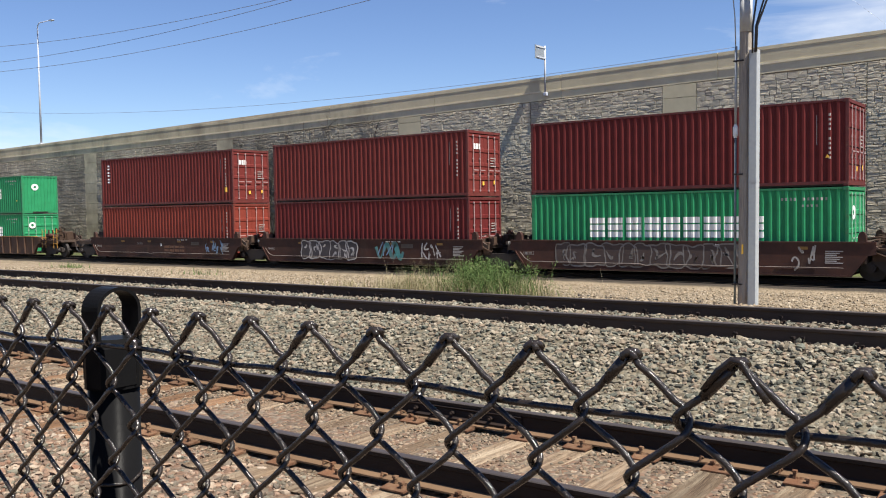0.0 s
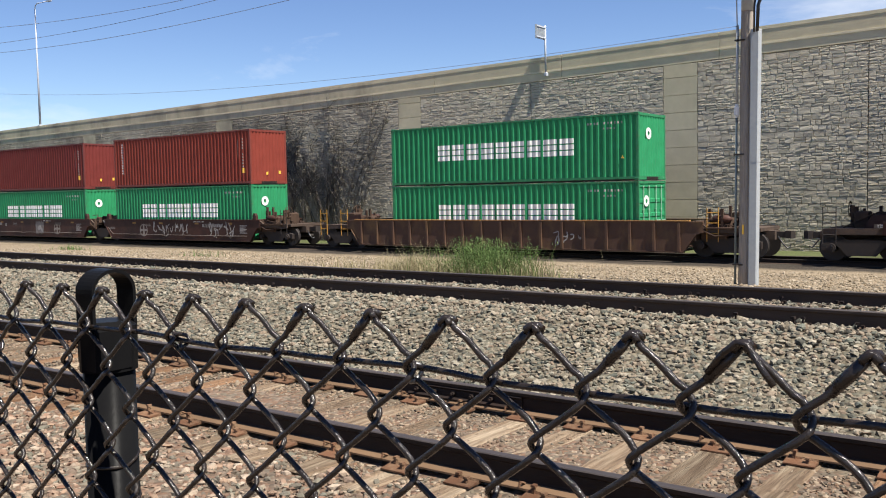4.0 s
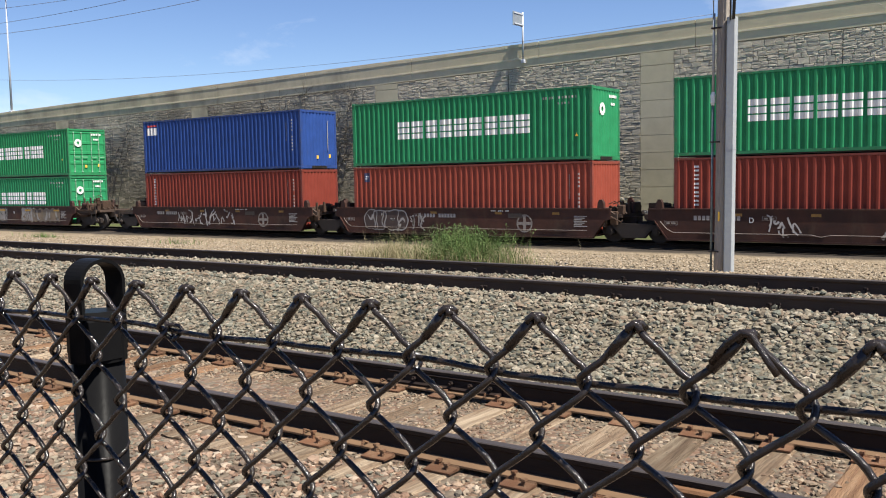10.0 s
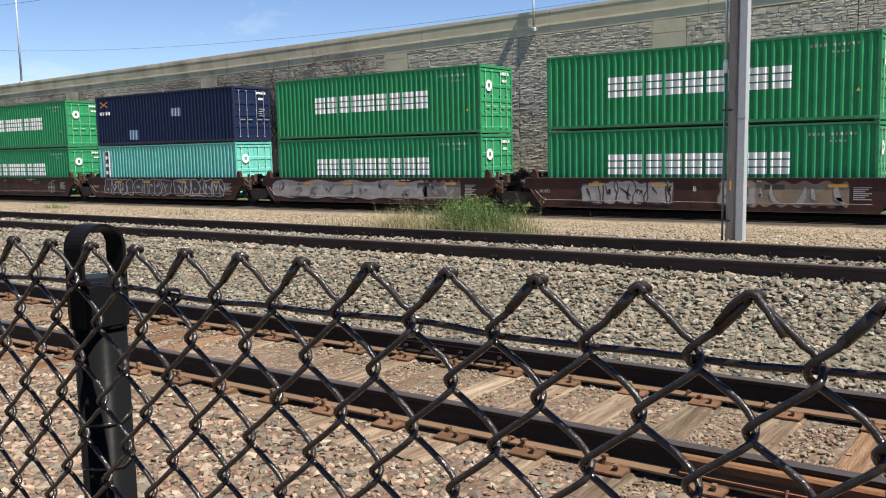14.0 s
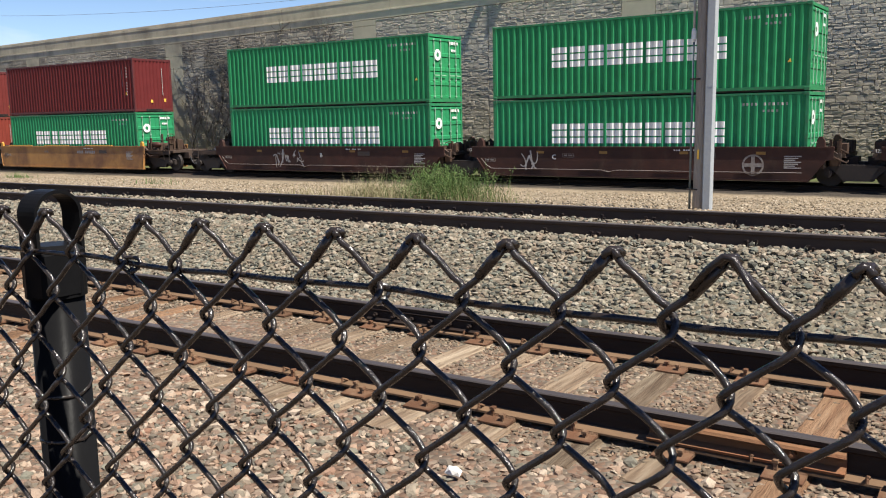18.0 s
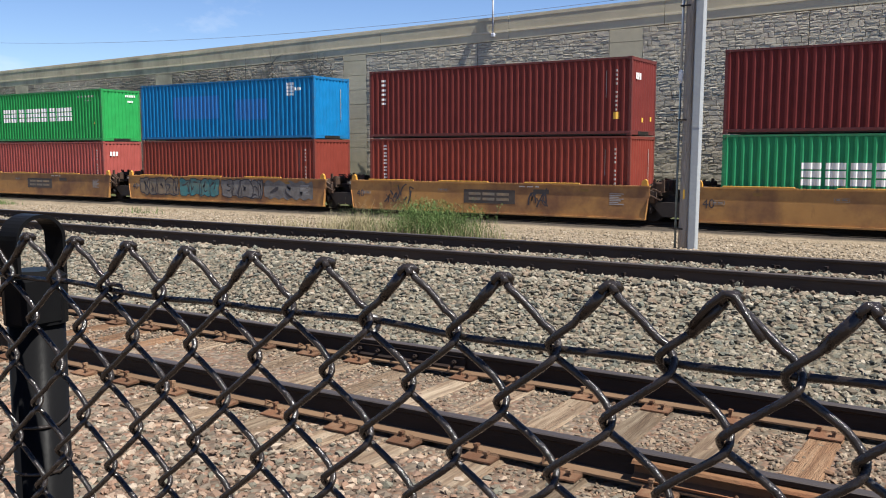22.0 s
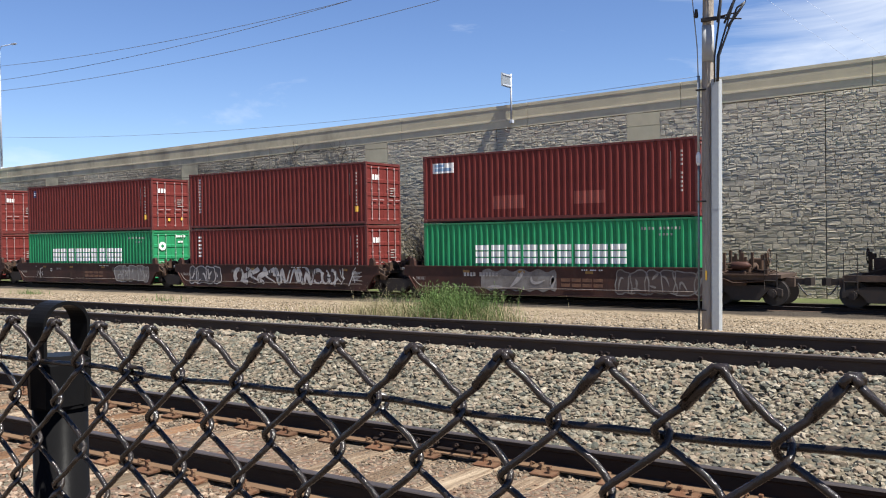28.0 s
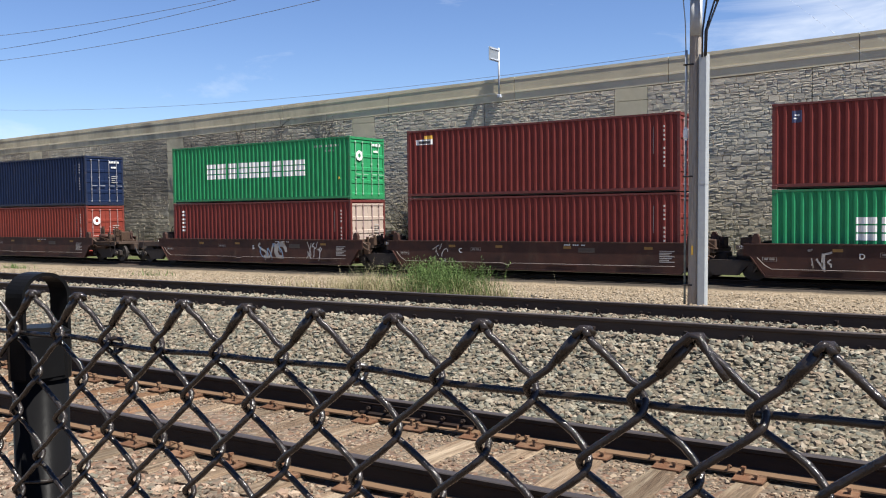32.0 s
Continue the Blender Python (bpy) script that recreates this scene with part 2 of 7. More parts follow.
    return m


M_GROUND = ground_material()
M_STONE_NEAR = mat("ballast_pink", island=[(0.0782, 0.0528, 0.0378), (0.2070, 0.1232, 0.0840), (0.1380, 0.1338, 0.1025), (0.3036, 0.2306, 0.1680), (0.1656, 0.0862, 0.0554), (0.1086, 0.1126, 0.0907), (0.2410, 0.1566, 0.1042), (0.3312, 0.2728, 0.2100), (0.1840, 0.1100, 0.0739), (0.0920, 0.0836, 0.0672)], rough=0.9, c2=(0.0966, 0.0722, 0.0521), scale=26, amount=0.4, bump=0.4, bump_scale=80, spec=0.2)
M_STONE_MID = mat("ballast_grey", island=[(0.0376, 0.0358, 0.0294), (0.1358, 0.1213, 0.0896), (0.0815, 0.0855, 0.0699), (0.2246, 0.1971, 0.1475), (0.0627, 0.0498, 0.0371), (0.1725, 0.1430, 0.1049), (0.1066, 0.1126, 0.0918), (0.2873, 0.2513, 0.1945), (0.1568, 0.1137, 0.0808), (0.1986, 0.1570, 0.1147)], rough=0.9, c2=(0.0627, 0.0541, 0.0404), scale=30, amount=0.35, bump=0.3, bump_scale=90, spec=0.2)
M_STONE_FINE = mat("ballast_fines", island=[(0.0874, 0.0598, 0.0386), (0.1610, 0.1126, 0.0739), (0.1104, 0.0950, 0.0706), (0.2162, 0.1602, 0.1109), (0.0690, 0.0581, 0.0454), (0.1380, 0.0810, 0.0504), (0.2392, 0.1936, 0.1428)], rough=0.95, spec=0.15)
M_STONE_TAN = mat("gravel_tan", island=[(0.1634, 0.1256, 0.0817), (0.2666, 0.2150, 0.1531), (0.1118, 0.0894, 0.0619), (0.3182, 0.2709, 0.2047), (0.2021, 0.1565, 0.1032), (0.1376, 0.1161, 0.0860), (0.2494, 0.1892, 0.1290)], rough=0.95, spec=0.15)
M_WHITE_STONE = mat("white_stone", (0.75, 0.72, 0.66), 0.8, c2=(0.5, 0.46, 0.4), scale=20)
M_RAIL = mat("rail_steel", (0.0153, 0.0117, 0.0108), 0.55, 0.0, c2=(0.0338, 0.0203, 0.0144), scale=9, stretch=(0.3, 1, 1), spec=0.12, bump=0.25, bump_scale=60)
M_RAIL_MID = mat("brown_rail_steel", (0.058, 0.041, 0.032), 0.8, 0.0, c2=(0.095, 0.063, 0.044), scale=7, stretch=(0.3, 1, 1), spec=0.15, bump=0.3, bump_scale=60)
M_RAILHEAD = mat("worn_rail_head", (0.045, 0.038, 0.036), 0.5, 0.3, c2=(0.09, 0.07, 0.06), scale=3, stretch=(0.15, 6, 1), spec=0.3)
M_STRIP = mat("dull_reflector", (0.26, 0.14, 0.03), 0.7, c2=(0.14, 0.08, 0.03), scale=9)
M_FOOT = mat("dusty_rail_foot", (0.1331, 0.0823, 0.0485), 0.95, c2=(0.0705, 0.0430, 0.0274), scale=5, stretch=(0.4, 1, 1), bump=0.3, bump_scale=50, spec=0.15)
M_RUST = mat("rusty_steel", (0.1040, 0.0490, 0.0260), 0.9, 0.0, c2=(0.0580, 0.0300, 0.0190), scale=18, c3=(0.1500, 0.0930, 0.0560), scale3=9, bump=0.5, bump_scale=80, random=0.25, spec=0.2)
M_REDRUST = mat("red_rust", (0.150, 0.078, 0.040), 0.9, c2=(0.075, 0.038, 0.022), scale=9, stretch=(0.5, 1, 1), c3=(0.215, 0.085, 0.042), scale3=2.4, bump=0.4, bump_scale=70, spec=0.15)
M_DARKIRON = mat("dark_iron", (0.0120, 0.0091, 0.0078), 0.7, c2=(0.0340, 0.0175, 0.0107), scale=11, bump=0.3, bump_scale=40)
M_TIE = mat("weathered_tie_wood", (0.175, 0.122, 0.080), 0.95, c2=(0.052, 0.036, 0.025), scale=6, amount=0.85, stretch=(9, 0.5, 9), c3=(0.275, 0.220, 0.155), scale3=2.0, bump=1.0, bump_scale=14, random=0.32, spec=0.12, shift=40.0)
M_TIE_RUST = mat("rust_stained_tie_wood", (0.190, 0.105, 0.058), 0.95, c2=(0.070, 0.040, 0.025), scale=6, amount=0.8, stretch=(9, 0.5, 9), c3=(0.235, 0.150, 0.090), scale3=1.6, bump=1.0, bump_scale=14, random=0.25, spec=0.12, shift=40.0)
M_VINYL = mat("black_vinyl", (0.013, 0.010, 0.0085), 0.19, c2=(0.026, 0.020, 0.016), scale=60, amount=0.7, bump=0.22, bump_scale=130, spec=0.42)
M_POSTBLACK = mat("black_powder_coat", (0.006, 0.006, 0.0065), 0.30, c2=(0.009, 0.009, 0.0090), scale=25, amount=0.5, bump=0.03, bump_scale=150, spec=0.012)
M_WORN = mat("worn_wire", (0.17, 0.165, 0.16), 0.4, 0.6, c2=(0.05, 0.05, 0.05), scale=50)
M_POLEWOOD = mat("grey_pole_wood", (0.380, 0.335, 0.285), 0.95, c2=(0.165, 0.142, 0.120), scale=7, amount=0.9, stretch=(14, 14, 0.4), c3=(0.3036, 0.2820, 0.2442), scale3=1.0, bump=0.8, bump_scale=14, spec=0.15)
M_GALV = mat("galvanized_steel", (0.330, 0.350, 0.355), 0.55, 0.1, c2=(0.2446, 0.2636, 0.2891), scale=14, bump=0.1)
M_WHITEPVC = mat("pale_sleeve", (0.3577, 0.3630, 0.3577), 0.6, c2=(0.2439, 0.2439, 0.2384), scale=7)
M_DARKPIPE = mat("dark_green_pipe", (0.085, 0.115, 0.120), 0.5, c2=(0.20, 0.23, 0.24), scale=9)
M_WHITEBOX = mat("white_plastic", (0.70, 0.71, 0.70), 0.5, c2=(0.5, 0.5, 0.49), scale=9)
M_CABLE = mat("black_cable", (0.016, 0.016, 0.018), 0.5)
M_WIREGREY = mat("line_wire", (0.13, 0.14, 0.16), 0.55, 0.3)
M_PORCELAIN = mat("grey_porcelain", (0.34, 0.36, 0.37), 0.3)
M_CONC = mat("tan_concrete", (0.606, 0.538, 0.374), 0.9, c2=(0.490, 0.429, 0.296), scale=1.3, amount=0.7, dirt=(0.185, 0.160, 0.117), dirt_scale=(0.202, 0.634, 0.120), dirt_range=(0.42, 0.66), bump=0.25, bump_scale=30, spec=0.2, stain_x=(-31.5, -35.0))
# the tan concrete scaled to 0.86, a darker tone for the parapet
M_PARAPET = mat("grey_parapet_concrete", (0.521, 0.463, 0.322), 0.9, c2=(0.421, 0.369, 0.255), scale=1.3, amount=0.7, dirt=(0.185, 0.160, 0.117), dirt_scale=(0.202, 0.634, 0.120), dirt_range=(0.42, 0.66), bump=0.25, bump_scale=30, spec=0.2, stain_x=(-31.5, -35.0))
M_CONC_LEDGE = mat("pale_concrete_ledge", (0.692, 0.617, 0.437), 0.9, c2=(0.525, 0.463, 0.331), scale=1.5, amount=0.8, dirt=(0.239, 0.208, 0.155), dirt_scale=(0.1873, 0.5873, 0.3441), bump=0.2, bump_scale=30, spec=0.2, stain_x=(-31.5, -35.0))
M_CONC_TILE = mat("pilaster_concrete", (0.584, 0.517, 0.355), 0.9, c2=(0.468, 0.413, 0.284), scale=1.3, amount=0.7, dirt=(0.239, 0.214, 0.160), dirt_scale=(0.229, 0.576, 0.218), dirt_range=(0.42, 0.66), bump=0.25, bump_scale=30, random=0.08, spec=0.2, stain_x=(-31.5, -35.0))
M_FACING = mat("split_stone_facing", island=[(0.510, 0.450, 0.340), (0.600, 0.530, 0.400), (0.480, 0.428, 0.328), (0.560, 0.495, 0.374), (0.620, 0.550, 0.420)], rough=0.95, c2=(0.470, 0.415, 0.315), scale=3.0, amount=0.6, dirt=(0.128, 0.111, 0.085), dirt_scale=(0.128, 0.459, 0.107), dirt_range=(0.35, 0.60), bump=1.0, bump_scale=13, spec=0.15, stain_x=(-31.5, -35.0))
M_FACING_ONE = mat("split_stone", (0.565, 0.500, 0.378), 0.95, c2=(0.470, 0.415, 0.315), scale=3.0, amount=0.6, bump=1.0, bump_scale=13, random=0.22, spec=0.15)
M_JOINT = mat("stone_joint", (0.38, 0.335, 0.265), 0.95, c2=(0.20, 0.175, 0.14), scale=1.0, spec=0.1)
M_ASPHALT = mat("asphalt", (0.055, 0.055, 0.055), 0.95, c2=(0.08, 0.08, 0.078), scale=3)
M_CONT = mat("container_paint", obj_color=True, rough=0.55, c2=(0.66, 0.62, 0.60), scale=1.6, amount=0.55, dirt=(0.05, 0.035, 0.03), dirt_scale=(2.2, 2.2, 0.35), dirt_range=(0.62, 0.86), bump=0.06, bump_scale=9, spec=0.13)
M_CONTTRIM = mat("container_trim_paint", obj_color=True, rough=0.55, c2=(0.5, 0.46, 0.44), scale=5, amount=0.6, dirt=(0.11, 0.07, 0.05), dirt_scale=(3, 3, 3), dirt_range=(0.56, 0.78), spec=0.4)
M_MARK = mat("white_marking", (0.72, 0.72, 0.70), 0.6, c2=(0.5, 0.5, 0.49), scale=3, amount=0.6)
M_MARKDIM = mat("faded_marking", (0.3276, 0.3120, 0.2964), 0.7, c2=(0.1560, 0.1326, 0.1170), scale=6)
M_YELLOWMARK = mat("yellow_decal", (0.72, 0.42, 0.05), 0.6, c2=(0.5, 0.28, 0.05), scale=7)
M_REDMARK = mat("red_mark", (0.55, 0.06, 0.05), 0.6, c2=(0.4, 0.05, 0.05), scale=7)
M_ORANGEMARK = mat("orange_mark", (0.62, 0.22, 0.08), 0.6, c2=(0.4, 0.15, 0.06), scale=7)
M_BROWN = mat("brown_car_paint", (0.0462, 0.0214, 0.0170), 0.62, spec=0.2, c2=(0.0240, 0.0150, 0.0130), scale=1.1, amount=0.9, c3=(0.0720, 0.0300, 0.0210), scale3=0.7, dirt=(0.0760, 0.0520, 0.0350), dirt_scale=(0.9, 0.9, 0.35), dirt_range=(0.55, 0.78), bump=0.12, bump_scale=8, random=0.12)
M_DECK = mat("grimy_brown_deck", (0.032, 0.020, 0.015), 0.8, c2=(0.075, 0.045, 0.028), scale=4, amount=0.8, bump=0.2, bump_scale=20)
M_TTXYELLOW = mat("weathered_yellow_car_paint", (0.4100, 0.2050, 0.0560), 0.65, c2=(0.2900, 0.1400, 0.0430), scale=0.9, amount=0.9, c3=(0.1500, 0.0640, 0.0280), scale3=0.45, dirt=(0.0800, 0.0420, 0.0240), dirt_scale=(1.6, 1.6, 0.3), dirt_range=(0.60, 0.80), bump=0.12, bump_scale=8, random=0.12)
M_OLDBROWN = mat("rusty_ribbed_car_paint", (0.0720, 0.0330, 0.0180), 0.75, c2=(0.0420, 0.0210, 0.0132), scale=1.6, amount=0.8, dirt=(0.1440, 0.0840, 0.0300), dirt_scale=(0.5400, 0.5400, 0.3000), dirt_range=(0.52, 0.75), bump=0.2, bump_scale=10)
M_YELLOWRAIL = mat("yellow_handrail", (0.4080, 0.2046, 0.0240), 0.6, c2=(0.2040, 0.0992, 0.0240), scale=8)
M_OLDORANGE = mat("worn_orange_paint", (0.155, 0.072, 0.036), 0.7, c2=(0.06, 0.030, 0.020), scale=5, amount=0.9)
M_BLACKPLATE = mat("dark_stencil_plate", (0.05, 0.038, 0.03), 0.6, c2=(0.08, 0.06, 0.05), scale=6)
M_GRAFWHITE = mat("white_spray_paint", (0.46, 0.44, 0.42), 0.7, c2=(0.24, 0.22, 0.21), scale=5, amount=0.8)
M_GRAFSILVER = mat("silver_spray_paint", (0.36, 0.35, 0.34), 0.45, 0.3, c2=(0.2, 0.18, 0.16), scale=3, amount=0.8)
M_GRAFTEAL = mat("teal_spray_paint", (0.05, 0.23, 0.23), 0.7, c2=(0.05, 0.10, 0.10), scale=3, amount=0.9, c3=(0.14, 0.17, 0.13), scale3=1.4)
M_GRAFBLUE = mat("blue_spray_paint", (0.17, 0.27, 0.40), 0.6, c2=(0.1, 0.16, 0.25), scale=4)
M_GRAFDARK = mat("dark_spray_paint", (0.03, 0.025, 0.03), 0.6, c2=(0.06, 0.05, 0.05), scale=4)
M_GRAFTAN = mat("tan_spray_paint", (0.25, 0.18, 0.11), 0.7, c2=(0.09, 0.07, 0.05), scale=3, amount=0.9, c3=(0.16, 0.15, 0.13), scale3=1.6)
M_LEAF = mat("weed_leaf", island=[(0.0433, 0.0812, 0.0179), (0.0743, 0.1249, 0.0299), (0.0558, 0.0999, 0.0239), (0.0992, 0.1436, 0.0419)], rough=0.7, spec=0.3)
M_DRYGRASS = mat("dry_grass", island=[(0.2376, 0.1980, 0.1144), (0.1760, 0.1496, 0.0792), (0.2904, 0.2508, 0.1584), (0.1452, 0.1320, 0.0616)], rough=0.85, spec=0.2)
M_TWIG = mat("bare_twig", (0.035, 0.028, 0.024), 0.9, c2=(0.06, 0.05, 0.04), scale=6)
M_SIGNBACK = mat("aluminium_sign_back", (0.2353, 0.2640, 0.2926), 0.5, 0.4, c2=(0.1725, 0.1894, 0.2081), scale=4)

M_LAMPGREY = mat("weathered_lamp_steel", (0.40, 0.43, 0.48), 0.6, 0.1, c2=(0.29, 0.31, 0.35), scale=6)
M_STRIPNEW = mat("bright_reflector", (0.62, 0.36, 0.04), 0.6, c2=(0.40, 0.23, 0.04), scale=9)
M_GRAFOLD = mat("faded_silver_spray_paint", (0.20, 0.185, 0.17), 0.7, c2=(0.09, 0.075, 0.065), scale=3, amount=0.9)
M_BROWNOLD = mat("thin_brown_spray_paint", (0.055, 0.035, 0.03), 0.7, c2=(0.03, 0.02, 0.018), scale=4)
M_GREENGRASS = mat("green_grass", island=[(0.0324, 0.0680, 0.0144), (0.0540, 0.0960, 0.0224), (0.0396, 0.0800, 0.0176), (0.0792, 0.1120, 0.0360)], rough=0.8, spec=0.2)
M_EMBLEM = mat("faded_emblem_paint", (0.26, 0.235, 0.21), 0.7, c2=(0.11, 0.08, 0.065), scale=7, amount=0.9)
M_LOGONAVY = mat("navy_logo_panel", (0.030, 0.042, 0.11), 0.6, c2=(0.05, 0.06, 0.12), scale=6)
# pale all through: the pipe's white highlight is put into its colour
M_PIPE = mat("dusty_pipe", (0.19, 0.16, 0.14), 0.7, 0.1, c2=(0.10, 0.08, 0.07), scale=7)
M_GEAR = mat("rusty_brake_gear", (0.0360, 0.0216, 0.0158), 0.8, c2=(0.0720, 0.0418, 0.0259), scale=6, amount=0.8, bump=0.2, bump_scale=30, spec=0.25)


# ---- mesh building ----
class Geo:
    """Collects vertices and faces for one mesh."""

    def __init__(self):
        self.v, self.f = [], []

    def box(self, x0, x1, y0, y1, z0, z1):
        k = len(self.v)
        self.v += [(x0, y0, z0), (x1, y0, z0), (x1, y1, z0), (x0, y1, z0), (x0, y0, z1), (x1, y0, z1), (x1, y1, z1), (x0, y1, z1)]
        self.f += [(k + a, k + b, k + c, k + d) for a, b, c, d in ((3, 2, 1, 0), (4, 5, 6, 7), (0, 1, 5, 4), (1, 2, 6, 5), (2, 3, 7, 6), (3, 0, 4, 7))]
        return self

    def bevel_box(self, x0, x1, y0, y1, z0, z1, c):
        """A box with chamfered vertical and top edges."""
        k = len(self.v)
        for z, e in ((z0, 0), (z1 - c, 0), (z1, c)):
            for x, y in ((x0 + c, y0 + e), (x1 - c, y0 + e), (x1 - e, y0 + c), (x1 - e, y1 - c), (x1 - c, y1 - e), (x0 + c, y1 - e), (x0 + e, y1 - c), (x0 + e, y0 + c)):
                self.v.append((x, y, z))
        for r in (0, 8):
            for i in range(8):
                j = (i + 1) % 8
                self.f.append((k + r + i, k + r + j, k + r + 8 + j, k + r + 8 + i))
        self.f.append(tuple(k + 16 + i for i in range(8)))
        self.f.append(tuple(k + i for i in reversed(range(8))))
        return self

    def prism(self, pts, a, b, axis="y"):
        """A polygon swept along one axis from a to b."""
        k, n = len(self.v), len(pts)
        for s in (a, b):
            for p, q in pts:
                self.v.append({"x": (s, p, q), "y": (p, s, q), "z": (p, q, s)}[axis])
        for i in range(n):
            j = (i + 1) % n
            self.f.append((k + i, k + j, k + n + j, k + n + i))
        self.f.append(tuple(k + i for i in reversed(range(n))))
        self.f.append(tuple(k + n + i for i in range(n)))
        return self

    def tube(self, pts, r, n=6, caps=True):
        """A round bar along points; r may be a list."""
        k, m = len(self.v), len(pts)
        P = [Vector(p) for p in pts]
        up = None
        for i, p in enumerate(P):
            d = (P[min(i + 1, m - 1)] - P[max(i - 1, 0)]).normalized()
            if up is None:
                up = d.orthogonal().normalized()
            up = (up - d * up.dot(d)).normalized()
            side = d.cross(up)
            rr = r[i] if isinstance(r, (list, tuple)) else r
            for j in range(n):
                a = 2 * math.pi * j / n
                self.v.append(tuple(p + (up * math.cos(a) + side * math.sin(a)) * rr))
        for i in range(m - 1):
            for j in range(n):
                q = (j + 1) % n
                self.f.append((k + i * n + j, k + i * n + q, k + (i + 1) * n + q, k + (i + 1) * n + j))
        if caps:
            self.f.append(tuple(k + j for j in reversed(range(n))))
            self.f.append(tuple(k + (m - 1) * n + j for j in range(n)))
        return self

    def disc(self, cx, cz, y, r, r_in=0.0, n=20, depth=0.004):
        """A flat ring or disc standing in the xz plane, facing -y."""
        k = len(self.v)
        for i in range(n):
            a = 2 * math.pi * i / n
            for rr in (r, r_in):
                self.v += [(cx + rr * math.cos(a), y, cz + rr * math.sin(a)), (cx + rr * math.cos(a), y - depth, cz + rr * math.sin(a))]
        for i in range(n):
            a, b = k + 4 * i, k + 4 * ((i + 1) % n)
            self.f += [(a + 1, b + 1, b + 3, a + 3), (a, b, b + 1, a + 1)]
            if r_in > 0:
                self.f.append((a + 2, a + 3, b + 3, b + 2))
        return self

    def ribbon(self, pts, w, y, depth=0.004):
        """A flat painted stroke in the xz plane, facing -y."""
        k, m = len(self.v), len(pts)
        for i, (x, z) in enumerate(pts):
            dx, dz = pts[min(i + 1, m - 1)][0] - pts[max(i - 1, 0)][0], pts[min(i + 1, m - 1)][1] - pts[max(i - 1, 0)][1]
            q = math.hypot(dx, dz) or 1
            ww = w[i] if isinstance(w, list) else w
            ox, oz = -dz / q * ww / 2, dx / q * ww / 2
            self.v += [(x + ox, y - depth, z + oz), (x - ox, y - depth, z - oz)]
        for i in range(m - 1):
            a = k + 2 * i
            self.f.append((a, a + 1, a + 3, a + 2))
        return self

    def mesh(self, name, material=None, smooth=False):
        me = bpy.data.meshes.new(name)
        me.from_pydata(self.v, [], self.f)
        if smooth:
            me.polygons.foreach_set("use_smooth", [True] * len(me.polygons))
        for x in (material if isinstance(material, (list, tuple)) else [material]):
            if x:
                me.materials.append(x)
        me.update()
        return me


def thing(name, label, category, m=None, group="", kind=""):
    ob = new(name)
    ob.empty_display_size = 0.2
    if m is not None:
        ob.matrix_basis = m
    return tagged(ob, label, category, group, kind)


def part(name, data, parent, label="", m=None, color=None):
    """One mesh object under a thing or part."""
    ob = new(name, data)
    ob.parent = parent
    if m is not None:
        ob.matrix_basis = m
    if color:
        ob.color = (*color, 1)
    if label:
        ob["label"] = label
    if name.endswith(("_marking", "_patch", "lettering")):
        ob["kind"] = "stuff"
    return ob


def solo(name, data, label, category, kind="", group="", m=None):
    ob = new(name, data)
    if m is not None:
        ob.matrix_basis = m
    return tagged(ob, label, category, group, kind)


rng = random.Random(11)

# ---- ground: one sheet, with the beds of three tracks ----
R1, R2, R3, R4 = 4.485, 5.99, 8.555, 10.06     # rails of the near and the middle track (y)
Z1, Z2, Z3 = 0.160, 0.626, -0.82               # rail tops: near, middle and far track
TRAIN_Y = 33.055                               # centre line of the far track
WALL_Y = 40.0
PROFILE = [(-600, 0.0), (-60, 0.05), (-3, 0.10), (1.0, 0.08), (2.6, 0.0), (3.6, -0.05), (4.3, -0.052), (5.3, -0.045), (6.3, -0.046), (6.75, 0.0), (7.35, 0.20), (7.95, 0.435), (8.3, 0.452), (8.5, 0.455), (9.3, 0.46), (10.1, 0.455), (10.6, 0.44), (12.0, 0.22), (14.0, 0.04), (17.0, -0.20), (20.0, -0.45), (24.0, -0.74), (28.0, -1.0), (30.2, -1.13), (31.3, -1.02), (32.2, -0.99), (34.0, -0.99), (34.9, -1.02), (36.0, -1.15), (38.0, -1.12), (40.6, -1.05), (60, -1.05), (3000, -1.05)]


def ground_z(y):
    for (a, za), (b, zb) in zip(PROFILE, PROFILE[1:]):
        if a <= y <= b:
            return za + (zb - za) * (y - a) / (b - a)
    return PROFILE[0][1]


def build_ground():
    g = Geo()
    ys = [p[0] for p in PROFILE]
    fine = sorted(set(ys + [round(0.5 * k, 2) for k in range(2, 62)]))
    xs = [-3000, -600, -200, -100] + [-60 + 1.0 * k for k in range(72)] + [20, 60, 200, 600, 3000]
    for y in fine:
        for x in xs:
            wob = 0.018 * noise.noise((x * 0.7, y * 0.9, 0.3)) if 1 < y < 30 and -60 < x < 12 else 0
            g.v.append((x, y, ground_z(y) + wob))
    w = len(xs)
    for i in range(len(fine) - 1):
        for j in range(w - 1):
            g.f.append((i * w + j, i * w + j + 1, (i + 1) * w + j + 1, (i + 1) * w + j))
    solo("ground", g.mesh("ground", M_GROUND, True), "gravel ground with track beds, pinkish near, tan farther, dark under train", "ground", "structure")


build_ground()

